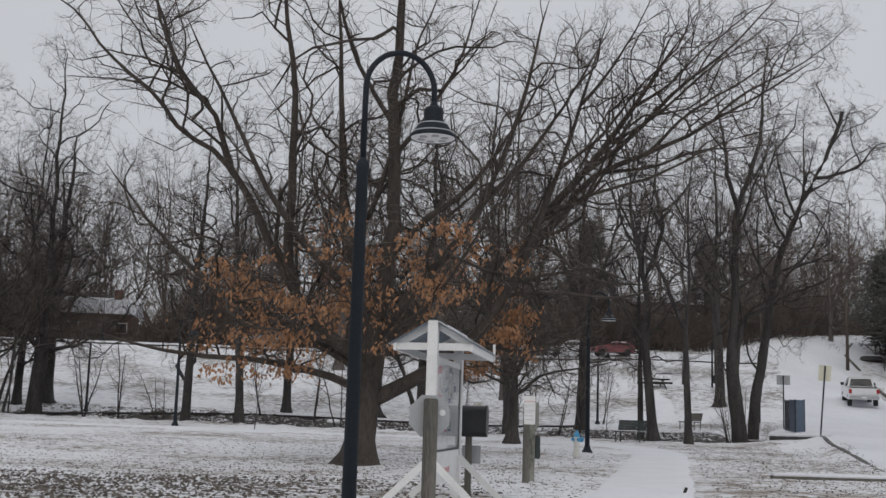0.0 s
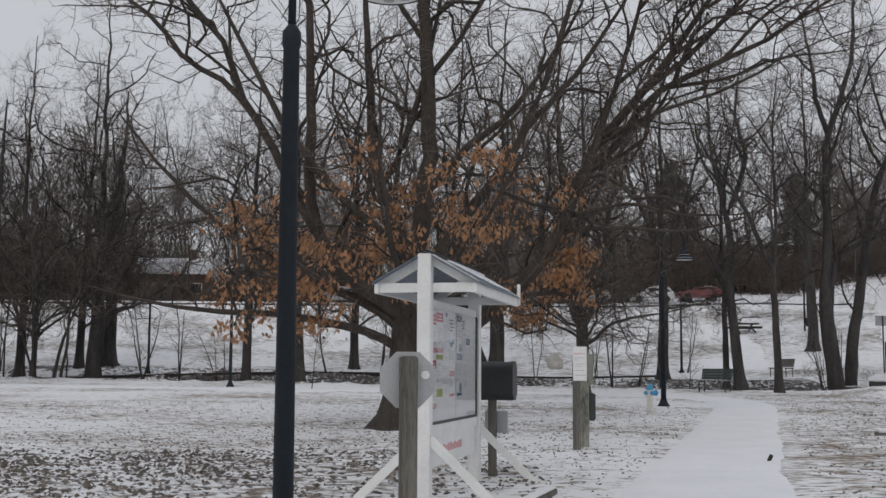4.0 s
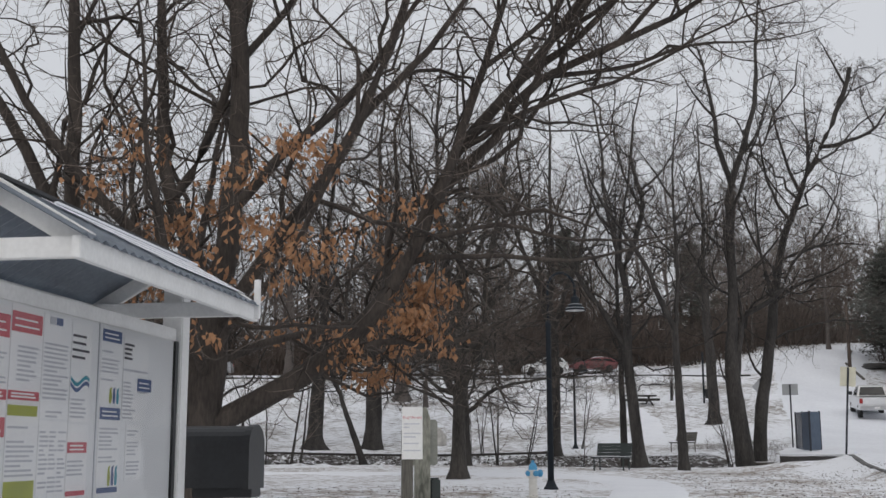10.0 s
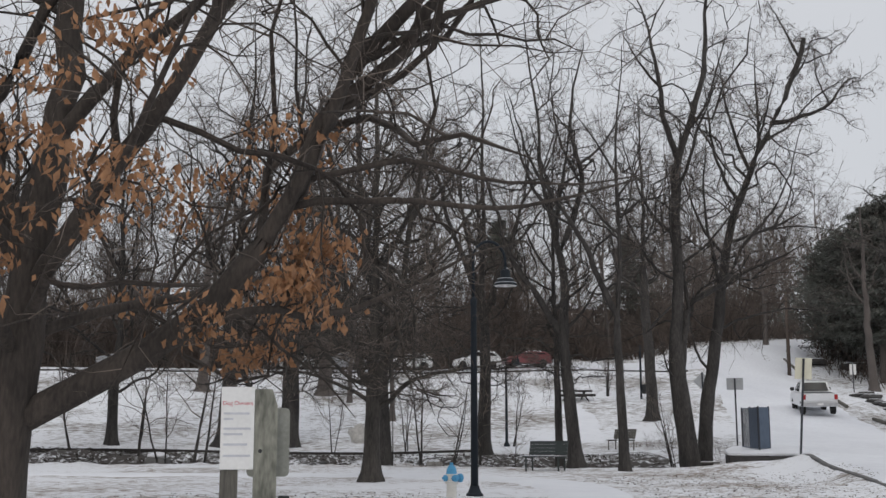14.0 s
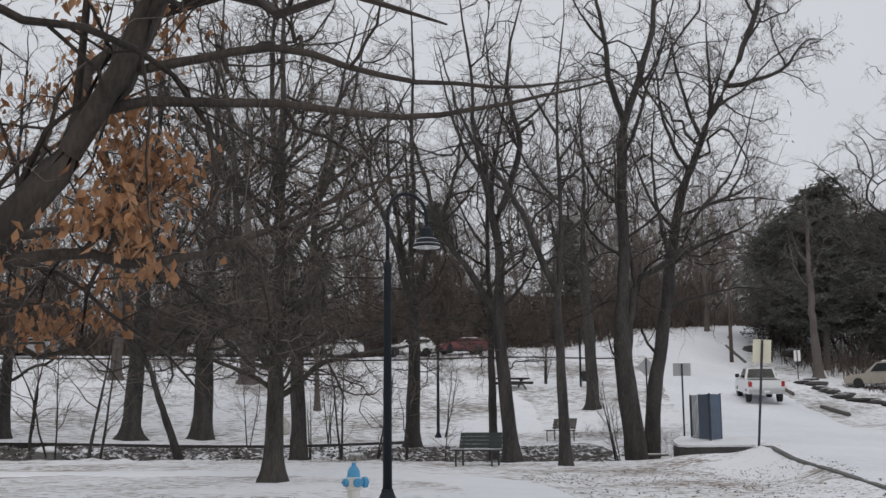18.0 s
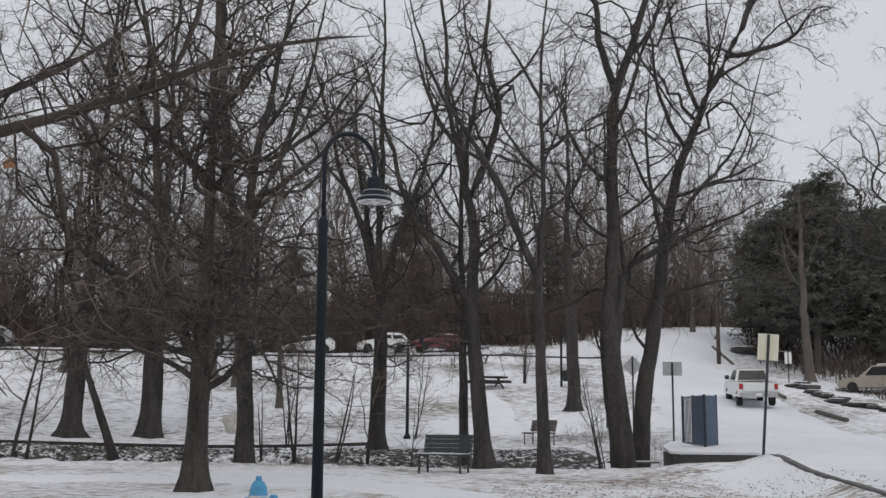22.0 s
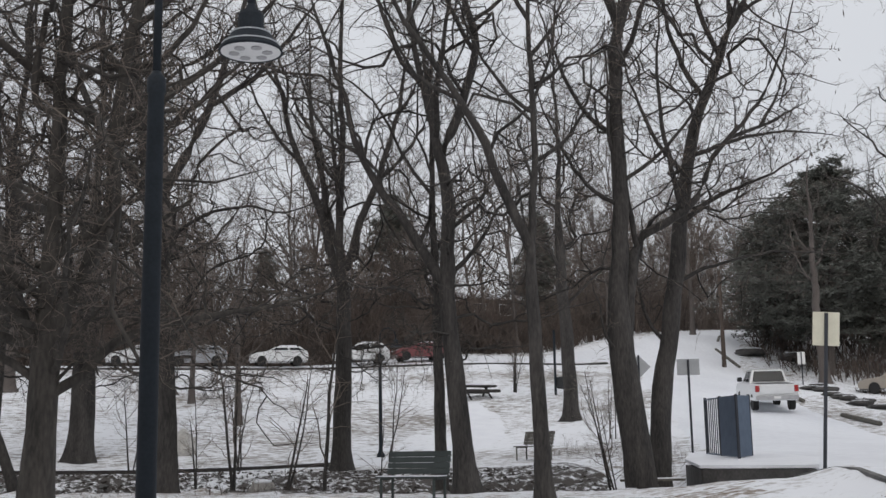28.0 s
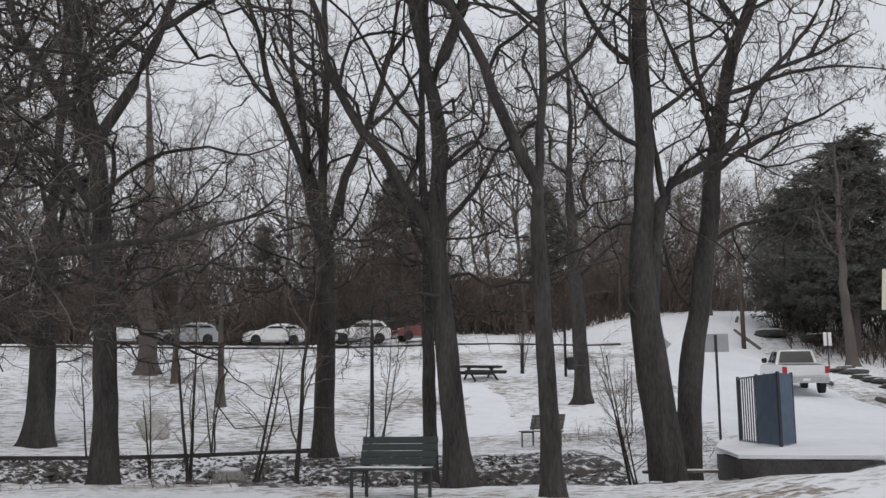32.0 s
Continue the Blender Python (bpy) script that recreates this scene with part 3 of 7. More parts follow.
def tree(name, x, y, radius, tall, limbs, label, bark=None, seed=1, lean=(0, 0), dense=1.0, leaves=0, twig=0.006, droop=0.0, flare=1.5, low=0.25, group="park trees", sink=0.12, leaf_low=1.0, kink=0.05, fork=(99, 1.0), lean_pow=1.0, wobble=0.24, tip=0.1, thinner=0.76, bends=17, curl=1.0, clear=1.6, pods=0, edge=99.0, shape=None):
    """A bare tree. limbs: (height, azimuth, elevation, length, radius, bend), heights in metres up the trunk;
    or (parent, at, azimuth, legs, radius): parent -1 is the trunk, at a height; else an earlier limb, at a share of its length.
    shape: an azimuth and (height, offset) pairs by which the trunk wanders."""
    rng = np.random.default_rng(seed)
    bark = bark or grey_bark
    top = thing(name, pose(x, y, spot_z(x, y)), label, "tree", group)
    k = 18
    hs = np.concatenate([[-sink, 0.05, 0.25, 0.6], np.linspace(1.1, tall, k - 4)])
    bend = np.cumsum(rng.normal(0, kink, (k, 2)), axis=0) * (hs / tall)[:, None]
    trunk = np.stack([lean[0] * np.clip(hs / tall, 0, 1) ** lean_pow + bend[:, 0], lean[1] * hs / tall + bend[:, 1], hs], 1)
    rad = radius * np.clip(1.0 - 0.9 * hs / tall, tip, 1.0) * np.where(hs > fork[0], fork[1], 1.0)
    rad[:4] = radius * np.array([flare * 1.18, flare, 1 + (flare - 1) * 0.42, 1.05])
    fine_h = np.concatenate([hs[:4], np.linspace(1.0, tall, 34)])
    own = np.random.default_rng(seed + 500)
    sway = np.cumsum(own.normal(0, 0.5 * radius * 0.22, (38, 2)), axis=0) * np.clip((fine_h - 1.5) / 4, 0, 1)[:, None]
    sway = sway - np.linspace(0, 1, 38)[:, None] * sway[-1]
    fine = np.stack([np.interp(fine_h, hs, trunk[:, j]) for j in range(3)], 1)
    fine[:, :2] += sway
    if shape:
        off = np.interp(fine_h, [p for p, q in shape[1]], [q for p, q in shape[1]])
        off = np.convolve(np.pad(off, 2, "edge"), np.ones(5) / 5, "valid")
        fine[:, 0] += off * math.cos(radians(shape[0]))
        fine[:, 1] += off * math.sin(radians(shape[0]))
    trunk, rad = fine, np.interp(fine_h, hs, rad)
    hs = fine_h
    v, f = tubes([(trunk[None], rad[None])], 14)
    # roots and ridges
    a = np.arctan2(v[:, 1] - trunk[0, 1], v[:, 0] - trunk[0, 0])
    ridge = 1 + (0.05 + 0.12 * np.clip(1 - v[:, 2] / 0.7, 0, 1)) * np.sin(a * 5 + seed) + 0.045 * np.sin(v[:, 2] * 4.1 + seed) * np.sin(2 * a + v[:, 2] * 1.3 + seed) + 0.03 * np.sin(v[:, 2] * 9.0 + 3 * a)
    c = np.stack([np.interp(v[:, 2], trunk[:, 2], trunk[:, 0]), np.interp(v[:, 2], trunk[:, 2], trunk[:, 1])], 1)
    v[:, :2] = c + (v[:, :2] - c) * ridge[:, None]
    ob = new("trunk", raw_mesh("trunk", v, f, bark, True)); ob.parent = top
    P, R = [], []
    for one in limbs:
        if len(one) == 5:
            parent, place, az, legs, r = one
            if parent < 0:
                s = [np.interp(place, trunk[:, 2], trunk[:, j]) for j in range(3)]
            else:
                s = [np.interp(place * (bends - 1), np.arange(bends), P[parent][:, j]) for j in range(3)]
            line = course(rng, s, az, legs, bends, 0.35 * wobble, rng.normal(0, 0.25))
            rr = r * np.linspace(1, 0.1, bends) ** 0.95
        else:
            h, az, el, L, r, b = one
            s = [np.interp(h, trunk[:, 2], trunk[:, j]) for j in range(3)]
            line = limb_line(rng, s, az, el, L, b, bends, wobble)
            rr = r * thinner * np.linspace(1, 0.15, bends) ** 0.9
        rr[-1] *= 0.25
        P.append(line); R.append(rr)
        lv, lf = tubes([(line[None], rr[None])], 8)
        o = new("limb", raw_mesh("limb", lv, lf, bark, True)); o.parent = top
    P, R = np.array(P), np.array(R)
    tops = np.stack([np.interp(np.linspace(tall * max(low, 0.3), tall, bends), trunk[:, 2], trunk[:, j]) for j in range(3)], 1)
    topr = np.interp(np.linspace(tall * max(low, 0.3), tall, bends), hs, rad)
    P = np.concatenate([P, tops[None]]); R = np.concatenate([R, topr[None]])
    n1 = max(3, int(12 * dense))
    B1, S1 = spawn(rng, P, R, n1, 0.14, 1.0, 50, 0.46, 9, 0.56 * curl, 0.05, 0.0125, droop * 0.5)
    up = (B1[:, :, 2].min(1) > clear) & ~((B1[:, :, 0].max(1) > edge) & (B1[:, :, 1].min(1) < 2.5) & (B1[:, :, 2].min(1) < 5.5))
    B1, S1 = B1[up], S1[up]
    B2, S2 = spawn(rng, B1, S1, 8, 0.1, 1.0, 54, 0.52, 5, 0.5 * curl, 0.04, 0.0105, droop)
    up = (B2[:, :, 2].min(1) > clear) & ~((B2[:, :, 0].max(1) > edge) & (B2[:, :, 1].min(1) < 2.5) & (B2[:, :, 2].min(1) < 5.5))
    B2, S2 = B2[up], S2[up]
    near = y < 50 or droop > 0
    B3, S3 = spawn(rng, B2, S2, max(3, int((6 if near else 7) * dense)), 0.1, 1.0, 54, 0.66, 4 if near else 2, 0.58 if near else 0.4, 0.03, 0.0055, droop, least=twig)
    va, fa = tubes([(B1, S1), (B2, S2)], 3)
    o = new("branchwork", raw_mesh("branchwork", va, fa, bark, True)); o.parent = top; tagged(o, kind="stuff")
    v3, f3 = spikes(B3, S3 * 1.15)
    o = new("twigwork", raw_mesh("twigwork", v3, f3, twig_bark)); o.parent = top; tagged(o, "fine bare twigs", kind="stuff")
    if pods:
        at = B3[:, -1][np.random.default_rng(seed + 900).choice(len(B3), pods, False)]
        at = at[at[:, 2] > 5.0]
        pv, pf = leaf_quads(np.random.default_rng(seed + 901), at, 0.22, 0.013, True)
        o = new("podwork", raw_mesh("podwork", pv, pf, pod)); o.parent = top
        tagged(o, "thin dry hanging seed pods", kind="stuff")
    if leaves:
        ends = np.concatenate([B2[:, 2:].reshape(-1, 3), B3[:, 1:].reshape(-1, 3)])
        ends = ends[(ends[:, 2] > leaf_low) & (ends[:, 2] < 5.6) & (np.hypot(ends[:, 0], ends[:, 1]) < 4.1)]
        turn = np.arctan2(ends[:, 1], ends[:, 0])
        knots = []
        for a in rng.uniform(-np.pi, np.pi, leaves // 30):
            some = rng.integers(0, len(ends), 30)
            knots.append(ends[some[np.argmin(np.abs(np.angle(np.exp(1j * (turn[some] - a)))))]])
        knots = np.array(knots)
        at = np.repeat(knots, 30, 0) + rng.normal(0, 1.0, (len(knots) * 30, 3)) * np.array([0.2, 0.2, 0.1])
        lv, lf = leaf_quads(rng, at, 0.13, 0.034, True)
        o = new("foliage", raw_mesh("foliage", lv, lf, dead_leaf)); o.parent = top
        tagged(o, "clinging rust-brown dead leaves", kind="stuff")
    return top


def leaf_quads(rng, at, long, wide, hanging):
    """Small folded leaves at the given places."""
    n = len(at)
    d = rng.standard_normal((n, 3))
    if hanging:
        d[:, 2] = -np.abs(d[:, 2]) - 0.9
    else:
        d[:, 2] *= 0.35
    d /= np.linalg.norm(d, axis=1, keepdims=True)
    s = np.cross(d, rng.standard_normal((n, 3)))
    s /= np.linalg.norm(s, axis=1, keepdims=True) + 1e-9
    u = np.cross(d, s)
    L = (long * (0.6 + 0.8 * rng.random(n)))[:, None]
    w = (wide * (0.6 + 0.8 * rng.random(n)))[:, None]
    a, b = at, at + d * L
    m = at + d * L * 0.5
    v = np.stack([a, m + s * w + u * w * 0.5, b, m - s * w + u * w * 0.5], 1).reshape(-1, 3)
    i = 4 * np.arange(n)
    f = np.concatenate([np.stack([i, i + 1, i + 2], 1), np.stack([i, i + 2, i + 3], 1)])
    return v, f


def skirt(n, z0, z1, long, seed):
    """Thin low limbs standing out all round a trunk."""
    r = random.Random(seed)
    return [(z0 + (z1 - z0) * k / n, (k * 137 + r.uniform(-20, 20)) % 360, r.uniform(-2, 16), long * r.uniform(0.7, 1.1), 0.034, r.uniform(-10, 8)) for k in range(n)]


tree("oak_tree", 1.77, 28.2, 0.355, 17.0, [
    (-1, 1.45, -8, [(30, 1.4), (31, 1.1), (45, 0.8), (55, 0.9), (66, 0.9), (68, 0.9), (54, 1.2), (51, 1.4), (58, 1.9), (56, 2.4)], 0.2),
    (0, 0.45, -4, [(40, 1.0), (53, 1.3), (25, 2.2), (30, 1.6), (32, 2.4)], 0.1), (0, 0.3, -22, [(62, 1.4), (69, 1.7), (69, 1.9), (72, 2.8)], 0.11),
    (-1, 3.0, -42, [(45, 1.2), (45, 0.8), (42, 1.5), (58, 1.3), (69, 1.7), (76, 2.9)], 0.14),
    (-1, 3.3, 172, [(72, 1.2), (66, 1.0), (77, 0.9), (87, 2.6), (85, 4.0)], 0.15), (4, 0.22, 20, [(64, 1.2), (74, 1.6), (80, 2.5), (76, 2.0)], 0.09),
    (-1, 2.3, 184, [(33, 1.3), (47, 0.9), (66, 0.9), (88, 1.7), (86, 2.8), (83, 3.5)], 0.17),
    (6, 0.22, 178, [(60, 1.2), (64, 1.2), (56, 1.0), (72, 1.2), (50, 1.4), (70, 1.6), (60, 1.6)], 0.115), (7, 0.3, 186, [(47, 1.0), (30, 1.0), (52, 1.2), (36, 1.4), (54, 1.4), (34, 1.6)], 0.075),
    (-1, 5.0, -28, [(42, 1.3), (35, 1.2), (52, 1.6), (60, 2.4)], 0.1), (-1, 3.2, 216, [(52, 1.0), (34, 1.2), (46, 1.8), (62, 2.4), (66, 2.4)], 0.12),
    (-1, 1.6, 190, [(26, 1.0), (10, 1.6), (4, 1.6), (8, 1.6), (14, 1.2)], 0.11), (-1, 2.0, 166, [(40, 1.0), (20, 1.6), (30, 2.0), (42, 2.0), (50, 2.4)], 0.12),
    (0, 0.2, 8, [(7, 0.9), (-8, 0.6), (18, 0.95), (28, 0.7), (27, 0.8), (16, 0.8)], 0.062), (13, 0.2, 0, [(50, 0.6), (66, 0.5)], 0.035),
    (0, 0.335, -4, [(10, 0.6), (1, 0.9), (-4, 0.8), (1, 0.6), (13, 0.8), (18, 0.8), (22, 0.8)], 0.055), (0, 0.365, -3, [(17, 0.5), (7, 1.0), (-12, 0.6), (-9, 0.6), (4, 1.2), (14, 0.9)], 0.05),
    (-1, 2.6, 100, [(40, 1.6), (48, 2.0), (58, 2.4), (64, 3.0)], 0.11), (-1, 2.2, 262, [(34, 1.4), (30, 1.6), (48, 1.8), (60, 2.4)], 0.09),
    (-1, 2.6, -64, [(28, 1.4), (20, 1.6), (38, 1.6), (48, 2.0)], 0.08), (-1, 2.5, 40, [(20, 1.6), (14, 2.0), (24, 2.0), (36, 2.4)], 0.08),
    (0, 0.5, -12, [(30, 1.4), (18, 1.8), (26, 1.8), (14, 1.6)], 0.055), (1, 0.3, 10, [(12, 1.4), (22, 1.6), (10, 1.6), (18, 1.4)], 0.05), (1, 0.45, -16, [(46, 1.4), (34, 1.8), (42, 2.0)], 0.05),
    (0, 0.7, -24, [(30, 1.4), (40, 1.8), (32, 2.0)], 0.05), (0, 0.8, 24, [(34, 1.4), (44, 1.8), (36, 2.0)], 0.045), (1, 0.65, 22, [(40, 1.4), (30, 1.8), (44, 1.8)], 0.042), (2, 0.5, 4, [(40, 1.4), (52, 1.8), (46, 2.0)], 0.05), (2, 0.7, -40, [(46, 1.4), (58, 2.0)], 0.045),
    (0, 0.62, 6, [(36, 1.4), (48, 1.8), (42, 2.2), (50, 2.2)], 0.075), (7, 0.55, 150, [(50, 1.4), (62, 1.8), (70, 2.2)], 0.07), (3, 0.45, 12, [(48, 1.4), (56, 1.8), (62, 2.4)], 0.07),
    (-1, 7.6, 20, [(54, 1.6), (62, 2.0), (70, 2.4)], 0.07), (-1, 8.4, 200, [(54, 1.6), (66, 2.0), (70, 2.4)], 0.07)],
    "large bare oak with rust-brown leaves on its lower limbs", oak_bark, 11, (0, 0), 0.95, 5000, 0.0058, flare=1.5, group="oak", leaf_low=1.9, fork=(2.4, 0.74), wobble=0.12, bends=15, clear=1.5, curl=0.75, edge=6.0,
    shape=(0, [(0, 0), (0.7, 0.1), (2.0, 0.18), (3.5, 0.35), (4.5, 0.48), (6.5, 0.57), (9.0, 0.47), (17, 0.75)]))
tree("shade_tree", 8.0, 43.1, 0.21, 13.5, [
    (-1, 2.3, 190, [(60, 0.7), (75, 1.1), (81, 1.6), (84, 2.3), (76, 2.5)], 0.12), (-1, 2.4, -8, [(62, 0.8), (72, 1.2), (88, 1.7), (82, 2.5), (74, 2.4)], 0.12),
    (0, 0.35, 170, [(40, 1.2), (52, 1.6), (60, 2.0)], 0.06), (1, 0.35, 10, [(36, 1.2), (48, 1.6), (60, 2.0)], 0.06), (1, 0.5, 60, [(42, 1.4), (54, 1.8)], 0.06), (0, 0.5, 240, [(44, 1.4), (54, 1.8)], 0.06),
    (-1, 1.75, -8, [(28, 0.5), (52, 0.5), (20, 1.0), (8, 1.2), (16, 1.0)], 0.075), (2.4, 172, 18, 5.0, 0.08, 4), (2.8, 60, 30, 5.5, 0.08, 10), (3.0, 205, 34, 5.0, 0.085, 10), (-1, 1.9, 186, [(36, 0.6), (20, 1.0), (12, 1.2), (20, 1.0)], 0.06), (2.0, 290, 12, 4.5, 0.06, 2),
    (4.0, 120, 42, 5.5, 0.085, 12), (3.5, 340, 30, 5.0, 0.08, 6), (2.6, 250, 14, 4.5, 0.06, 0), (3.9, 30, 24, 4.5, 0.06, 10), (4.2, 165, 26, 4.5, 0.06, 10), (4.8, 270, 46, 5.0, 0.08, 10), (5.4, 10, 50, 5.0, 0.08, 12), (5.8, 180, 50, 5.0, 0.08, 12), (6.4, 90, 56, 5.0, 0.07, 10), (7.0, 340, 56, 4.5, 0.07, 10), (7.4, 210, 58, 4.5, 0.07, 10)] + skirt(6, 1.9, 4.2, 3.6, 1),
    "bare tree with dense spreading twigs on the lawn", pale_bark, 21, (0.25, 0.2), 0.68, twig=0.0065, flare=1.5, curl=1.2, fork=(2.6, 0.7))
tree("shade_tree", 9.86, 55.1, 0.265, 18, [
    (-1, 5.3, 172, [(49, 1.1), (40, 0.8), (-30, 0.8), (-14, 0.9), (10, 1.0)], 0.1), (-1, 5.6, -10, [(40, 1.0), (14, 1.2), (-6, 1.0), (20, 1.4)], 0.055),
    (-1, 6.3, 168, [(62, 1.4), (58, 1.6), (70, 2.0), (76, 2.6)], 0.14), (-1, 6.6, -12, [(58, 1.4), (68, 1.6), (72, 2.4), (80, 2.6)], 0.13), (2, 0.35, 190, [(40, 1.4), (52, 1.8), (60, 2.0)], 0.08), (3, 0.35, 10, [(38, 1.4), (52, 1.8), (62, 2.0)], 0.08),
    (3.6, 15, 25, 6.0, 0.06, 8), (4.2, 172, 20, 6.5, 0.075, 10), (6.6, 80, 50, 7.0, 0.11, 10), (7.0, 250, 52, 6.5, 0.1, 10), (3.0, 5, 8, 5.5, 0.055, 0), (3.9, 190, 10, 5.5, 0.06, -4), (4.6, 260, 26, 6.0, 0.09, 8), (3.4, 300, 16, 5.5, 0.07, 0), (6.2, 150, 35, 6.5, 0.1, 10), (8.6, 20, 56, 6.0, 0.08, 10), (9.4, 190, 56, 6.0, 0.08, 10), (10.4, 340, 54, 5.5, 0.08, 12), (11.0, 150, 56, 5.5, 0.08, 12), (12.0, 40, 60, 5.0, 0.07, 10), (12.6, 220, 60, 5.0, 0.07, 10)] + skirt(8, 2.6, 5.0, 3.6, 2),
    "tall bare tree on the creek bank with spreading limbs", grey_bark, 22, (0, 0.3), 0.92, flare=1.2, fork=(6.4, 0.84), wobble=0.26, thinner=0.68, shape=(170, [(0, 0), (4, 0.15), (6, 0.26), (7.3, 0.43), (8.4, 0.9), (12, 1.1), (18, 1.0)]))
tree("shade_tree", 16.0, 51.9, 0.235, 16.5, [
    (-1, 4.4, 165, [(56, 1.1), (61, 1.0), (55, 1.0), (65, 1.3), (79, 1.0), (73, 2.6)], 0.13), (0, 0.45, 150, [(40, 0.9), (60, 1.0), (76, 1.4)], 0.055),
    (-1, 7.4, -15, [(74, 0.9), (74, 0.9), (80, 1.1), (103, 1.1), (92, 1.5), (77, 2.8)], 0.13), (-1, 5.7, -15, [(41, 0.9), (73, 0.5), (100, 0.7)], 0.06), (-1, 4.6, -20, [(50, 1.0), (56, 1.0), (40, 0.9), (60, 1.0)], 0.06),
    (2, 0.4, -10, [(40, 0.9), (58, 1.2), (66, 1.6)], 0.055), (2, 0.3, 160, [(64, 1.2), (76, 1.6), (80, 2.2)], 0.06),
    (-1, 9.0, 175, [(56, 1.0), (68, 1.4), (76, 2.2)], 0.07), (-1, 8.2, 80, [(54, 1.2), (66, 1.6), (74, 2.4)], 0.08), (-1, 7.8, 260, [(50, 1.2), (62, 1.6), (72, 2.4)], 0.08),
    (3.6, 5, 14, 4.0, 0.05, 0), (4.0, 182, 12, 4.0, 0.05, 0), (4.6, 100, 20, 4.0, 0.05, 6), (5.0, 250, 24, 4.0, 0.05, 8)] + skirt(7, 2.8, 5.0, 3.2, 3),
    "tall bare tree behind the bench, forked high up", grey_bark, 23, (0, 0.3), 0.7, flare=1.35, fork=(7.4, 0.66), wobble=0.24, shape=(165, [(0, -0.05), (2, 0.18), (4, 0.3), (7.4, 0.35), (8.5, 0.65), (9.3, 0.85), (11.5, 0.95), (16.5, 1.5)]))
tree("shade_tree", 16.75, 48.9, 0.165, 14, [
    (-1, 4.9, 163, [(66, 1.0), (66, 1.0), (63, 1.1), (59, 1.2), (58, 1.5), (73, 2.4)], 0.11), (0, 0.4, 150, [(36, 0.9), (58, 1.1), (72, 1.4)], 0.05), (0, 0.62, 20, [(62, 1.0), (80, 1.4)], 0.045),
    (-1, 6.6, -15, [(38, 0.8), (60, 1.0), (84, 1.2)], 0.05), (-1, 7.6, 165, [(44, 0.8), (60, 1.2), (74, 1.4)], 0.05), (-1, 8.8, 20, [(50, 1.0), (64, 1.6)], 0.05), (-1, 9.6, 200, [(52, 1.0), (64, 1.6)], 0.05),
    (7.8, 280, 50, 4.0, 0.045, 10), (8.2, 350, 30, 3.5, 0.045, 20), (6.0, 90, 40, 3.5, 0.045, 10)],
    "slender bare tree forking well above the bench", grey_bark, 24, (0, 0.2), 0.62, flare=1.25, fork=(5.0, 0.72), wobble=0.22, shape=(-15, [(0, -0.02), (2.5, -0.08), (4.2, -0.15), (5, -0.22), (5.8, -0.04), (7, 0.06), (9.5, 0.1), (14, 0.3)]))
tree("leaning_tree", 20.6, 52.8, 0.35, 20, [
    (-1, 2.9, -18, [(82, 2.1), (84, 1.0), (38, 0.5), (35, 1.0), (49, 0.8), (60, 1.1), (22, 1.1), (31, 1.4)], 0.17), (0, 0.33, 170, [(80, 1.6), (74, 1.3), (88, 2.8)], 0.075), (0, 0.5, -10, [(97, 1.6), (100, 1.6), (88, 2.8)], 0.075),
    (-1, 11.4, 162, [(73, 1.7), (81, 2.0), (79, 3.4)], 0.13), (-1, 6.8, 190, [(30, 1.2), (56, 1.4), (74, 1.6)], 0.06), (-1, 8.6, 170, [(40, 1.0), (64, 1.6), (74, 2.0)], 0.07),
    (-1, 9.0, 60, [(48, 1.4), (64, 2.0), (72, 2.4)], 0.09), (-1, 10.0, 280, [(48, 1.4), (60, 1.8), (70, 2.4)], 0.08), (-1, 12.6, 10, [(50, 1.2), (66, 1.6), (72, 2.0)], 0.07), (3, 0.4, 190, [(44, 1.2), (58, 1.6)], 0.06),
    (-1, 3.2, 205, [(40, 0.7), (70, 0.8), (60, 0.8)], 0.045), (0, 0.7, -20, [(48, 1.4), (62, 1.8), (74, 2.0)], 0.06), (0, 0.85, 10, [(56, 1.2), (70, 1.8)], 0.05), (-1, 7.4, -30, [(36, 1.2), (52, 1.6), (68, 1.8)], 0.06)],
    "tall twin-stemmed bare tree on the creek bank", grey_bark, 25, (0, 0.4), 0.76, droop=0.12, pods=700, flare=1.2, fork=(4.8, 0.8), wobble=0.24, shape=(-16, [(0, -0.06), (2, -0.24), (3.4, -0.52), (5.2, -0.6), (9, -0.6), (11.4, -0.5), (12.5, 0.05), (13.5, 0.5), (15.6, 1.1), (20, 1.5)]))
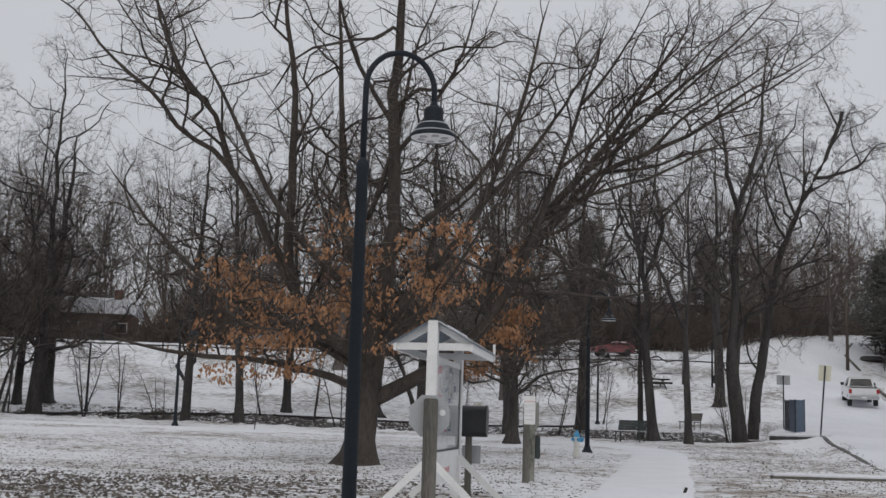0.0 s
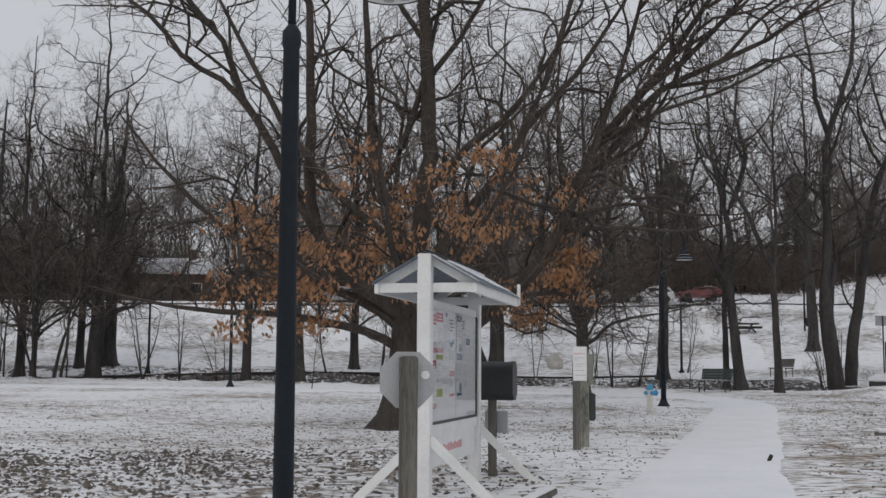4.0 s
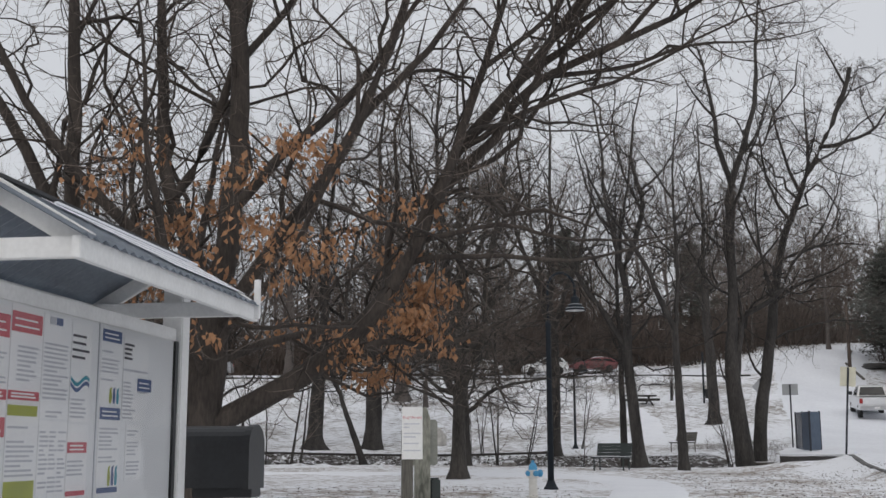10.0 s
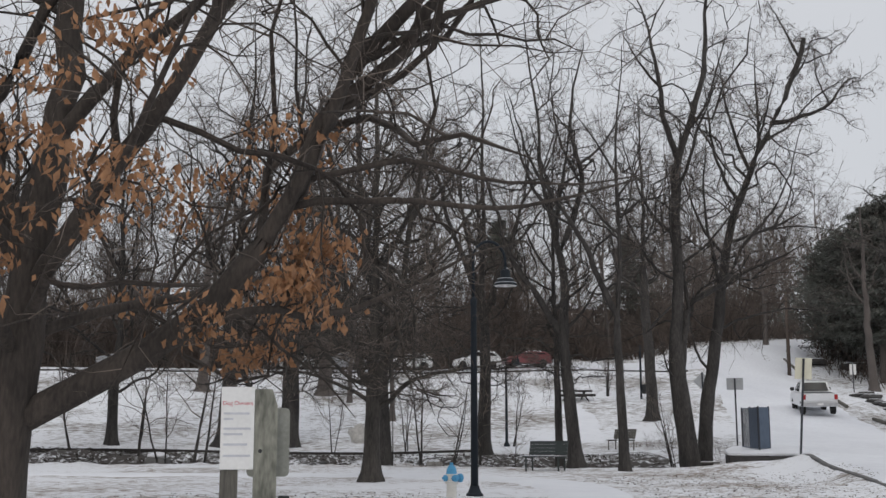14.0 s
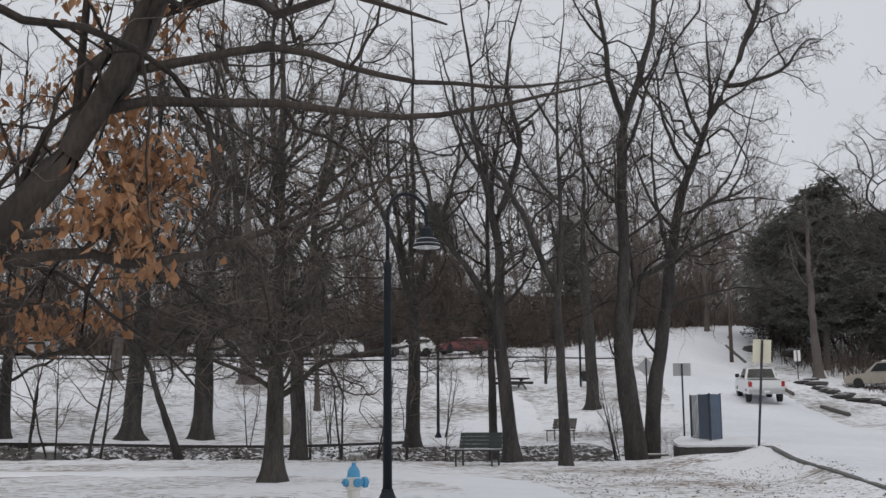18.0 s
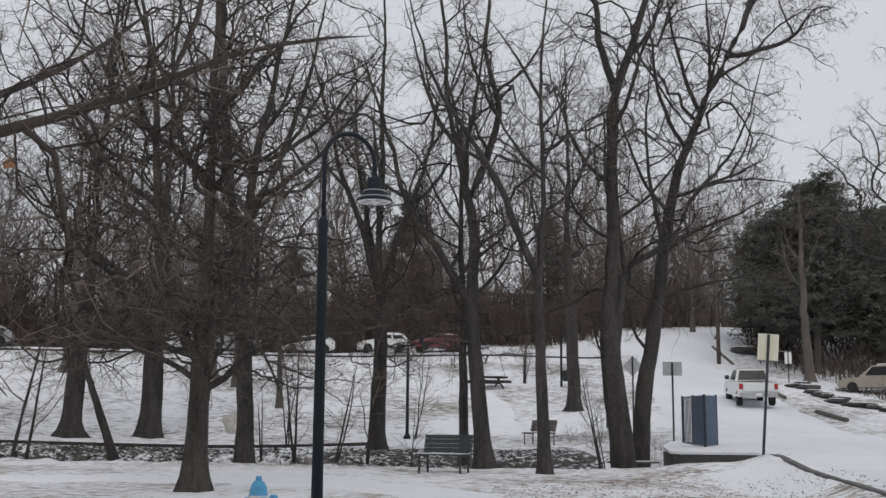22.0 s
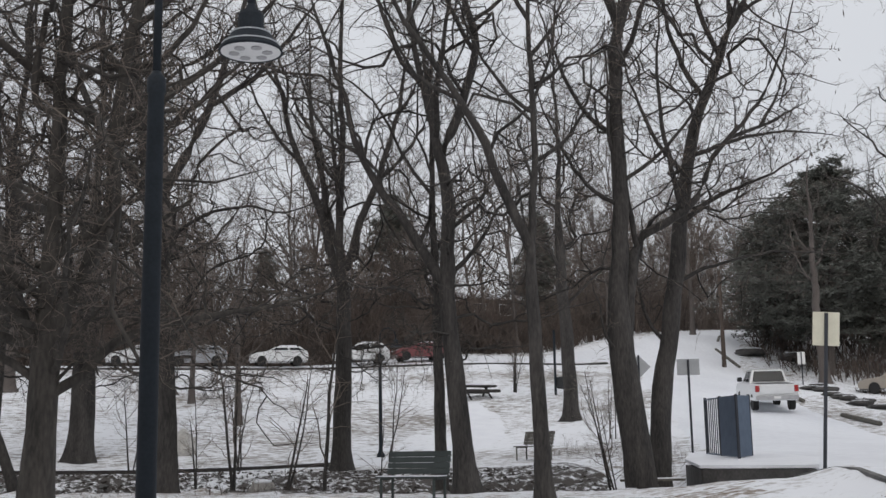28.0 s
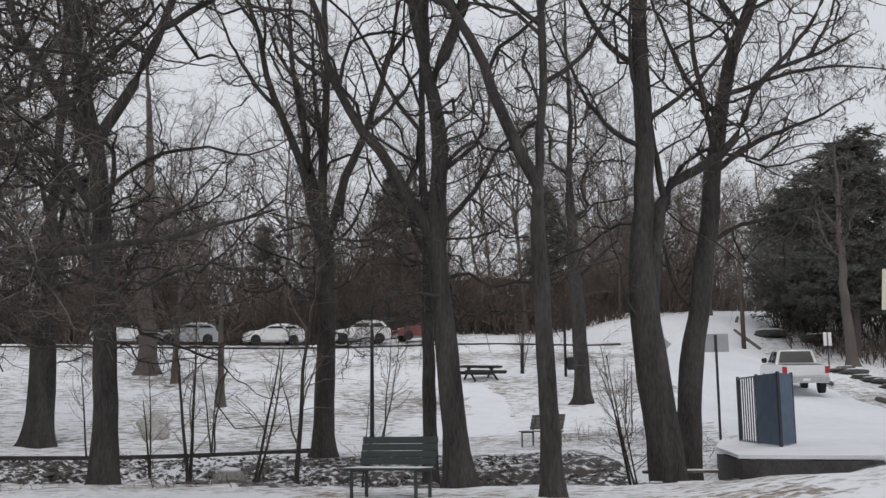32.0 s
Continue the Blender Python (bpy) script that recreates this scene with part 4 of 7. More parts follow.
tree("leaning_tree", 21.7, 54.5, 0.29, 17.2, [
    (-1, 13.8, -16, [(7, 0.8), (17, 0.8), (35, 1.0), (52, 1.1), (8, 0.9)], 0.1), (-1, 4.0, 164, [(56, 0.9), (80, 1.2), (70, 1.2)], 0.06), (-1, 9.0, -20, [(20, 1.2), (8, 1.4), (-12, 1.4)], 0.07),
    (-1, 7.2, -14, [(38, 1.2), (20, 1.4), (30, 1.6)], 0.08), (-1, 10.6, 164, [(62, 1.2), (76, 1.8), (80, 2.4)], 0.08), (-1, 11.8, 165, [(66, 1.2), (80, 1.8), (84, 2.4)], 0.08), (-1, 8.4, 168, [(52, 1.2), (70, 1.6), (78, 2.0)], 0.07),
    (-1, 12.6, 60, [(60, 1.4), (72, 2.0), (70, 2.0)], 0.08), (-1, 11.0, 270, [(40, 1.4), (56, 1.8), (64, 2.0)], 0.07), (-1, 15.4, 10, [(52, 1.2), (66, 1.6)], 0.06), (-1, 16.4, 180, [(66, 1.2), (76, 1.6)], 0.06), (-1, 13.0, -30, [(30, 1.2), (44, 1.6), (30, 1.4)], 0.06), (-1, 5.6, -10, [(24, 1.4), (10, 1.6), (-8, 1.6)], 0.055), (0, 0.5, 150, [(70, 1.2), (84, 1.6)], 0.04)],
    "leaning bare tree with a broken top and hanging pods", grey_bark, 26, (0, 1.0), 1.0, droop=0.24, pods=1300, flare=1.4, wobble=0.22, tip=0.34, shape=(-16, [(0, 0), (1.1, 0.05), (2.5, 0.12), (4, 0.45), (5.7, 0.8), (7.5, 1.15), (9.5, 1.6), (11.8, 2.4), (13.9, 3.4), (17.6, 5.2)]))
tree("shade_tree", 15.2, 63.0, 0.29, 19, [
    (-1, 5.5, 160, [(72, 2.2), (69, 1.8), (71, 1.4), (79, 2.0), (78, 2.8)], 0.16), (-1, 6.8, 170, [(78, 2.2), (80, 2.4), (89, 3.0)], 0.13), (-1, 5.9, -20, [(71, 2.3), (67, 1.3), (78, 3.1), (81, 2.4)], 0.15),
    (0, 0.4, 190, [(44, 1.2), (60, 1.6), (70, 2.0)], 0.07), (2, 0.35, -5, [(46, 1.2), (60, 1.8), (70, 2.2)], 0.07), (2, 0.6, 40, [(52, 1.4), (66, 2.0)], 0.06), (0, 0.65, 140, [(54, 1.4), (68, 2.0)], 0.06), (1, 0.5, 90, [(56, 1.4), (70, 2.2)], 0.06),
    (-1, 7.6, 250, [(56, 1.4), (66, 2.0), (74, 2.4)], 0.09), (-1, 8.4, 80, [(58, 1.4), (68, 2.0), (74, 2.4)], 0.09),
    (3.8, 10, 14, 5.0, 0.055, 0), (4.3, 175, 12, 5.0, 0.055, 0), (4.8, 120, 25, 5.0, 0.06, 6), (5.6, 270, 30, 5.0, 0.06, 8)] + skirt(8, 3.0, 5.4, 3.8, 4),
    "tall bare tree beyond the creek with steep forked limbs", grey_bark, 27, (0.1, 0.2), 0.84, flare=1.3, fork=(6.0, 0.68), kink=0.03)
tree("shade_tree", 7.2, 71.4, 0.46, 22, [
    (3.4, 185, 12, 5.5, 0.07, 0), (3.9, 350, 12, 5.5, 0.07, 0), (5.0, 15, 40, 8.5, 0.17, 14), (5.5, 170, 42, 8.5, 0.17, 14), (6.4, 80, 55, 8.0, 0.14, 10), (7.2, 200, 55, 9.0, 0.13, 12), (7.8, 340, 55, 9.0, 0.13, 12), (4.4, 260, 30, 6.0, 0.09, 10), (10.0, 30, 56, 8.0, 0.11, 12), (11.0, 180, 56, 8.0, 0.11, 12), (12.5, 300, 58, 7.0, 0.1, 12), (13.5, 130, 60, 7.0, 0.1, 10)] + skirt(5, 2.8, 5.0, 3.8, 5),
    "stout bare tree with burls beside the far path", grey_bark, 28, (0.3, 0), 1.15, flare=1.3, fork=(6.4, 0.55), wobble=0.26, kink=0.09)
tree("shade_tree", 4.2, 70.6, 0.41, 22, [
    (3.2, 180, 12, 5.5, 0.07, 0), (3.6, 0, 14, 5.5, 0.07, 0), (4.6, 20, 42, 8.0, 0.15, 14), (5.0, 165, 45, 8.0, 0.15, 14), (6.5, 100, 55, 7.5, 0.13, 10), (7.2, 190, 58, 8.5, 0.12, 10), (7.8, 330, 55, 8.5, 0.12, 12), (10.0, 20, 56, 8.0, 0.11, 12), (11.2, 170, 56, 8.0, 0.11, 12), (12.6, 290, 58, 7.0, 0.1, 12), (13.6, 80, 60, 7.0, 0.1, 10)],
    "stout bare tree flaring at its foot by the far path", grey_bark, 29, (0.9, 0), 1.15, flare=1.75, fork=(6.0, 0.55), wobble=0.26)
tree("shade_tree", 28.8, 79.0, 0.36, 20, [
    (-1, 5.3, -20, [(46, 1.8), (41, 0.9), (79, 1.2), (70, 2.0)], 0.09), (7.0, 200, 45, 7.0, 0.12, 14), (8.0, 10, 48, 7.0, 0.12, 14), (10, 150, 60, 7.0, 0.11, 10), (11, 40, 60, 6.5, 0.09, 10), (9, 280, 40, 5.5, 0.07, 10)],
    "straight bare tree on the snowy slope", grey_bark, 30, (-0.2, 0), 1.15, flare=1.35, fork=(9, 0.7))
tree("shade_tree", -14.0, 63.0, 0.42, 20, [
    (3.6, 15, 35, 7.5, 0.14, 12), (3.8, 170, 38, 7.5, 0.14, 12), (5.0, 60, 50, 7.5, 0.13, 10), (5.6, 200, 55, 7.5, 0.12, 10), (6.5, 340, 58, 7.5, 0.12, 10), (4.4, 265, 40, 6.0, 0.1, 10), (3.4, 300, 20, 6.0, 0.08, 4)],
    "bare tree at the lawn's edge by the creek", grey_bark, 31, (0.2, 0), 1.1, flare=1.4, fork=(4.5, 0.6), wobble=0.26)
tree("shade_tree", -21.0, 47.0, 0.4, 17, [
    (3.4, 5, 38, 8.5, 0.14, 14), (3.8, 170, 38, 7.5, 0.14, 12), (4.4, 330, 48, 8.5, 0.13, 12), (5.0, 200, 55, 7.5, 0.12, 10), (5.5, 30, 58, 8.5, 0.12, 8), (4.0, 90, 40, 7.0, 0.1, 10)],
    "bare tree on the open lawn", grey_bark, 32, (0.2, 0), 1.0, flare=1.4, fork=(4.5, 0.6))
LOWSPREAD = [(7.0, 40, 55, 7.0, 0.09, 10), (8.0, 220, 55, 7.0, 0.09, 10), (9.5, 130, 60, 6.5, 0.08, 8), (10.5, 310, 60, 6.5, 0.08, 8), (2.4, 10, 30, 6.0, 0.1, 10), (2.7, 165, 32, 6.0, 0.1, 10), (3.4, 60, 42, 6.5, 0.1, 10), (3.8, 210, 45, 6.5, 0.1, 10), (4.6, 330, 52, 6.5, 0.1, 10), (5.2, 120, 56, 6.5, 0.09, 8), (2.2, 280, 22, 5.0, 0.08, 6)]
for x, y, r, tall, seed in ((-19.0, 67.0, 0.26, 19, 33), (-16.2, 68.5, 0.24, 18, 34), (-24.5, 64.0, 0.3, 20, 35), (-1.0, 70.0, 0.26, 18, 36)):
    tree("creek_tree", x, y, r, tall, LOWSPREAD, "bare low-branched tree beyond the creek", grey_bark, seed, (0.2, 0), 1.1, flare=1.3, fork=(4.0, 0.7), twig=0.008)
for x, y, r, tall, seed in ((-27.5, 61.5, 0.16, 10, 54), (-22.0, 60.5, 0.15, 9, 55), (-16.4, 61.0, 0.14, 9, 56), (-17.5, 64.5, 0.16, 11, 57)):
    tree("creek_tree", x, y, r, tall, LOWSPREAD[4:], "small low-branched bare tree by the creek", grey_bark, seed, (0.3, 0), 0.8, flare=1.3, fork=(3.0, 0.7), twig=0.009)
tree("roadside_tree", 38.8, 64.0, 0.38, 17, [
    (5.5, 180, 40, 8.0, 0.14, 14), (6.5, 150, 52, 8.0, 0.13, 12), (7.5, 210, 56, 8.0, 0.12, 10), (6.0, 10, 42, 7.0, 0.12, 14), (9.0, 175, 60, 6.5, 0.1, 8), (8.5, 300, 50, 6.0, 0.1, 10)],
    "tall bare tree across the road", grey_bark, 37, (0, 0), 0.9, flare=1.4, fork=(7.5, 0.65))


# ---- lamps ----
def street_lamp(x, y, azimuth, label, up=0.0):
    top = thing("street_lamp", pose(x, y, spot_z(x, y), 0, 0, azimuth), label, "street lamp", "park lamps")
    bm = bmesh.new(); lathe(bm, [(0.17, -0.05), (0.17, 0.03), (0.155, 0.05), (0.135, 0.07), (0.10, 0.15), (0.095, 0.19), (0.085, 0.2)], 24)
    part("base", bm, lamp_paint, top, smooth=False)
    bm = bmesh.new(); lathe(bm, [(0.076, 0.19), (0.06, 3.66 + up), (0.07, 3.68 + up), (0.07, 3.78 + up), (0.05, 3.81 + up), (0.03, 3.84 + up)], 20)
    part("pole", bm, lamp_paint, top, smooth=True)
    bm = bmesh.new()
    W, h = 0.73, 4.1 + up
    pts = [(0, 0, 3.8 + up), (0, 0, 4.56 + up)] + [(W / 2 - W / 2 * math.cos(radians(a)), 0, 4.6 + up + 0.4 * math.sin(radians(a))) for a in range(0, 181, 12)] + [(W, 0, h + 0.36)]
    pipe(bm, pts, 0.031, 10)
    part("arm", bm, lamp_paint, top, smooth=True)
    bm = bmesh.new(); lathe(bm, [(0.03, h + 0.4), (0.04, h + 0.37), (0.05, h + 0.345), (0.09, h + 0.33), (0.102, h + 0.3), (0.102, h + 0.165), (0.107, h + 0.16)], 24, (W, 0, 0))
    part("lamp_housing", bm, lamp_paint, top, smooth=False)
    bm = bmesh.new(); lathe(bm, [(0.107, h + 0.162), (0.15, h + 0.15), (0.178, h + 0.115), (0.192, h + 0.078), (0.215, h + 0.06), (0.245, h + 0.027), (0.25, h), (0.24, h), (0.18, h + 0.05), (0.1, h + 0.1)], 28, (W, 0, 0), False)
    shade = part("shade", bm, lamp_paint, top, "dark bell-shaped metal shade", True)
    for z, r in ((h + 0.152, 0.149), (h + 0.062, 0.215)):
        bm = bmesh.new(); lathe(bm, [(r - 0.006, z + 0.007), (r + 0.01, z + 0.003), (r + 0.012, z - 0.008), (r - 0.002, z - 0.012)], 28, (W, 0, 0))
        part("band", bm, band_grey, shade, "pale metal band")
    bm = bmesh.new(); lathe(bm, [(0.232, h + 0.015), (0.232, h + 0.004), (0.1, h - 0.002), (0.02, h - 0.002)], 28, (W, 0, 0))
    lens = part("lens", bm, lens_white, top, "white lamp lens")
    for a in range(30, 390, 60):
        bm = bmesh.new(); lathe(bm, [(0.042, h + 0.001), (0.042, h - 0.008), (0.03, h - 0.01)], 12, (W + 0.13 * math.cos(radians(a)), 0.13 * math.sin(radians(a)), 0))
        part("led_cup", bm, lens_grey, lens, "round grey lamp cup")
    return top


street_lamp(1.09, 11.8, 5, "black park lamp with curved arm and bell shade by the kiosk")
street_lamp(9.29, 36.3, 14, "black park lamp with a curved arm beside the footpath", 0.1)


def far_lamp(x, y, tall, label):
    top = thing("lamp_post", pose(x, y, spot_z(x, y)), label, "street lamp", "far lamps")
    bm = bmesh.new(); lathe(bm, [(0.16, -0.05), (0.16, 0.06), (0.09, 0.2), (0.075, 0.25), (0.055, tall), (0.03, tall + 0.05)], 12)
    part("pole", bm, lamp_paint, top, smooth=True)
    bm = bmesh.new()
    pipe(bm, [(0, 0, tall), (0, 0, tall + 0.6)] + [(0.3 - 0.3 * math.cos(radians(a)), 0, tall + 0.6 + 0.32 * math.sin(radians(a))) for a in range(0, 181, 30)] + [(0.6, 0, tall + 0.5)], 0.024, 6)
    part("arm", bm, lamp_paint, top)
    bm = bmesh.new(); lathe(bm, [(0.05, tall + 0.5), (0.09, tall + 0.45), (0.095, tall + 0.33), (0.16, tall + 0.28), (0.23, tall + 0.2), (0.2, tall + 0.19)], 14, (0.6, 0, 0))
    part("shade", bm, lamp_paint, top)


far_lamp(17.9, 70.1, 3.85, "black park lamp across the creek")
far_lamp(-5.4, 52.3, 3.85, "black park lamp at the lawn's far edge")
far_lamp(-12.0, 66.7, 3.85, "black park lamp across the creek")


# ---- kiosk ----
KIOSK = pose(2.136, 14.37, gz(2.14, 14.4), 0, 0, -14.7)
top = thing("notice_kiosk", KIOSK, "white wooden park notice kiosk with a corrugated gable roof", "kiosk")
K = 2.4
for y, tall, name in ((0.0, 2.365, "front_post"), (K, 2.3, "back_post")):
    bm = bmesh.new(); box(bm, -0.065, 0.065, y - 0.065, y + 0.065, -0.05, tall, 0.008)
    part(name, bm, white_paint, top)
for y in (0.10, K - 0.1):
    for s in (-1, 1):
        bm = bmesh.new(); beam(bm, (s * 0.03, y, 2.33), (s * 0.48, y, 2.065), 0.045, 0.10, 0.004)
        part("rafter", bm, white_paint, top)
    bm = bmesh.new(); box(bm, -0.48, 0.48, y - 0.07, y - 0.025, 2.0, 2.09, 0.004)
    part("tie_beam", bm, white_paint, top)
for s in (-1, 1):
    bm = bmesh.new(); box(bm, s * 0.48 - 0.02, s * 0.48 + 0.02, -0.02, K + 0.06, 1.99, 2.085, 0.004)
    part("eave_board", bm, white_paint, top)
    bm = bmesh.new()
    n = 104
    rows = []
    for j in range(n + 1):
        y = -0.06 + (K + 0.14) * j / n
        dz = 0.010 * math.sin(j * math.pi * 0.5)
        rows.append([bm.verts.new((0.0, y, 2.38 + dz)), bm.verts.new((s * 0.53, y, 2.08 + dz))])
    for a, b in zip(rows, rows[1:]):
        bm.faces.new((a[0], b[0], b[1], a[1]))
    bmesh.ops.solidify(bm, geom=bm.faces[:], thickness=0.006)
    sheet_ob = part("roof_sheet", bm, corrugated, top, "grey corrugated roof sheet with thin snow", False)
    bm = bmesh.new()
    beam(bm, (s * 0.10, 0.55, 2.35), (s * 0.10, K + 0.04, 2.35), 0.02, 0.012)
    for j in range(4):
        a, b = 0.1 + 0.09 * j, 0.17 + 0.09 * j
        y0 = 0.35 + 0.22 * j
        q = [bm.verts.new(p) for p in ((s * a, y0, 2.4 - a * 0.566), (s * a, K + 0.04, 2.4 - a * 0.566), (s * b, K + 0.04, 2.4 - b * 0.566), (s * b, y0 + 0.2, 2.4 - b * 0.566))]
        bm.faces.new(q)
    part("roof_snow", bm, snow, sheet_ob, "thin streaks of snow")
bm = bmesh.new(); beam(bm, (0, -0.05, 2.385), (0, K + 0.08, 2.385), 0.10, 0.03, 0.008)
part("ridge_cap", bm, black_plastic, top, "dark ridge cap")
bm = bmesh.new(); box(bm, 0.495, 0.53, K - 0.02, K + 0.015, 2.0, 2.24, 0.004)
part("rain_gauge", bm, lens_white, top, "clear plastic rain gauge")
bm = bmesh.new(); box(bm, -0.03, 0.03, 0.07, K - 0.07, 1.86, 1.94, 0.004)
part("top_rail", bm, white_paint, top)
bm = bmesh.new(); box(bm, -0.045, 0.045, 0.07, K - 0.07, 0.64, 0.74, 0.006)
part("ledge", bm, white_paint, top)
bm = bmesh.new(); box(bm, -0.02, 0.02, 0.07, K - 0.07, 0.33, 0.64, 0.003)
part("lower_panel", bm, white_paint, top)
bm = bmesh.new(); box(bm, -0.018, 0.03, 0.07, K - 0.07, 0.74, 1.86, 0.003)
board_white = material("board_white", (0.84, 0.85, 0.86), (0.78, 0.79, 0.8), 3, 0.5, bump=0.02)
board = part("notice_board", bm, board_white, top, "white notice board under clear plastic")
bm = bmesh.new()
for a in ((0.07, 0.095, 0.74, 1.86), (K - 0.115, K - 0.07, 0.74, 1.86), (0.095, K - 0.115, 0.74, 0.768)):
    box(bm, 0.03, 0.046, *a)
part("glass_trim", bm, black_plastic, board, "dark trim round the glazing")
# Red, blue and print are paled: the glazing's reflected wash is in their colour.
paper_blue = material("flyer_blue", (0.1, 0.15, 0.3), (0.08, 0.12, 0.25), 9, 0.6, bump=0)
paper_red = material("flyer_red", (0.6, 0.13, 0.16), (0.52, 0.1, 0.13), 9, 0.6, bump=0)
paper_green = material("flyer_green", (0.42, 0.46, 0.06), (0.33, 0.36, 0.05), 9, 0.6, bump=0)
paper_teal = material("flyer_teal", (0.05, 0.33, 0.42), (0.04, 0.25, 0.33), 9, 0.6, bump=0)
paper_ink = material("flyer_print", (0.58, 0.59, 0.63), (0.48, 0.49, 0.54), 9, 0.6, bump=0)
paper = material("flyer_paper", (0.9, 0.9, 0.9), (0.84, 0.85, 0.86), 5, 0.6, bump=0)
prng = random.Random(4)

def flyer(y0, y1, z0, z1, marks, label="printed notice sheet"):
    """A sheet pinned to the board; marks: (kind, y0, y1, z0, z1) on it."""
    bm = bmesh.new(); box(bm, 0.031, 0.0325, y0, y1, z0, z1)
    one = part("flyer", bm, paper, board, label)
    for kind, a, b, c, d in marks:
        bm = bmesh.new()
        if kind == "text":
            n = int((d - c) / 0.021)
            for j in range(n):
                if prng.random() < 0.12:
                    continue
                box(bm, 0.0328, 0.0333, a, b - prng.random() ** 2 * 0.5 * (b - a), c + j * 0.021, c + j * 0.021 + 0.009)
            part("print", bm, paper_ink, one)
        elif kind == "bars":
            for j in range(4):
                box(bm, 0.0328, 0.0333, a, b - prng.random() * 0.3 * (b - a), c + j * (d - c) / 4, c + j * (d - c) / 4 + 0.012)
            part("print", bm, black_ink, one, "bold dark lines of print")
        elif kind == "wave":
            for j, mat in enumerate((paper_blue, paper_teal)):
                bm = bmesh.new()
                up = [(a + (b - a) * q / 8, c + (d - c) * (0.35 * j + 0.3 + 0.25 * math.sin(q * 0.8 + 2.6))) for q in range(9)]
                vs = [bm.verts.new((0.0332, p, z + 0.02)) for p, z in up] + [bm.verts.new((0.0332, p, z)) for p, z in up[::-1]]
                bm.faces.new(vs)
                part("wave_mark", bm, mat, one, "wavy blue mark")
        elif kind == "figures":
            for j in range(3):
                p = b - 0.03 - 0.045 * j
                bm = bmesh.new()
                vs = [bm.verts.new((0.0332, p + u, c + (d - c) * w)) for u, w in ((-0.014, 0), (0.012, 0), (0.02, 0.45), (0.008, 0.75), (0.018, 1), (-0.012, 0.9), (-0.018, 0.4))]
                bm.faces.new(vs)
                part("leaf_mark", bm, (paper_teal, paper_blue, paper_green)[j], one, "upright blue and green mark")
        else:
            box(bm, 0.0328, 0.034, a, b, c, d)
            if kind in (paper_red, paper_blue) and d - c > 0.04:
                part("heading", bm, kind, one, "coloured heading block")
                bm = bmesh.new()
                for j in range(2):
                    box(bm, 0.0342, 0.0348, a + 0.025, b - 0.03 - 0.06 * j * (b - a), c + (d - c) * (0.25 + 0.35 * j), c + (d - c) * (0.25 + 0.35 * j) + 0.008)
                part("heading_print", bm, paper, one, "pale print on the heading")
            else:
                part("heading", bm, kind, one)


black_ink = material("flyer_dark_print", (0.07, 0.07, 0.09), (0.05, 0.05, 0.06), 9, 0.6, bump=0)
T = "text"
flyer(0.10, 0.325, 1.22, 1.84, [(paper_red, 0.11, 0.32, 1.70, 1.80), (T, 0.12, 0.31, 1.50, 1.68), (paper_red, 0.11, 0.32, 1.43, 1.475), (paper_red, 0.11, 0.32, 1.27, 1.355)])
flyer(0.10, 0.325, 0.87, 1.19, [(T, 0.12, 0.31, 0.96, 1.16), (paper_red, 0.11, 0.32, 0.89, 0.94)])
flyer(0.332, 0.622, 1.42, 1.855, [(T, 0.35, 0.6, 1.83, 1.85), (paper_red, 0.335, 0.615, 1.735, 1.825), (T, 0.4, 0.59, 1.52, 1.725), (paper_red, 0.335, 0.615, 1.435, 1.475)])
flyer(0.332, 0.622, 0.98, 1.415, [(paper_green, 0.338, 0.608, 1.365, 1.412), (T, 0.345, 0.61, 1.10, 1.345), (paper_green, 0.338, 0.61, 1.0, 1.08)])
flyer(0.632, 0.91, 1.36, 1.845, [(paper_ink, 0.69, 0.75, 1.80, 1.836), (paper_blue, 0.755, 0.82, 1.80, 1.836), (T, 0.65, 0.9, 1.45, 1.78), (T, 0.69, 0.86, 1.365, 1.42)])
flyer(0.632, 0.92, 0.99, 1.35, [(T, 0.645, 0.73, 1.02, 1.33), (T, 0.74, 0.82, 1.02, 1.33), (T, 0.83, 0.91, 1.02, 1.33)])
flyer(0.925, 1.15, 1.35, 1.835, [("bars", 0.935, 1.13, 1.66, 1.80), ("wave", 0.93, 1.14, 1.49, 1.57), (T, 0.94, 1.12, 1.37, 1.48)])
flyer(0.925, 1.15, 0.98, 1.34, [(paper_red, 0.93, 1.14, 1.20, 1.252), (T, 0.935, 1.13, 1.05, 1.185), (paper_red, 0.93, 1.14, 0.995, 1.018)])
flyer(1.262, 1.53, 1.445, 1.845, [(paper_blue, 1.275, 1.515, 1.775, 1.838), (T, 1.275, 1.5, 1.55, 1.755), ("figures", 1.28, 1.52, 1.455, 1.54)])
flyer(1.268, 1.54, 0.98, 1.438, [(paper_blue, 1.278, 1.53, 1.37, 1.432), (T, 1.285, 1.52, 1.15, 1.355), ("figures", 1.29, 1.54, 1.03, 1.135), (paper_blue, 1.28, 1.53, 0.995, 1.022)])
flyer(1.55, 1.9, 1.37, 1.82, [("bars", 1.56, 1.69, 1.70, 1.80), (paper_ink, 1.555, 1.89, 1.637, 1.648), (T, 1.56, 1.73, 1.38, 1.61)])
flyer(1.745, 1.955, 1.52, 1.61, [(paper_blue, 1.75, 1.95, 1.535, 1.605)])
flyer(1.62, 1.84, 1.05, 1.35, [(T, 1.64, 1.82, 1.08, 1.34)])
bm = bmesh.new(); box(bm, 0.031, 0.0345, 1.232, 1.24, 0.768, 1.86); part("board_joint", bm, paper_ink, board, "grey joint between two boards")
pane = bpy.data.materials.new("clear_pane")
pane.use_nodes = True
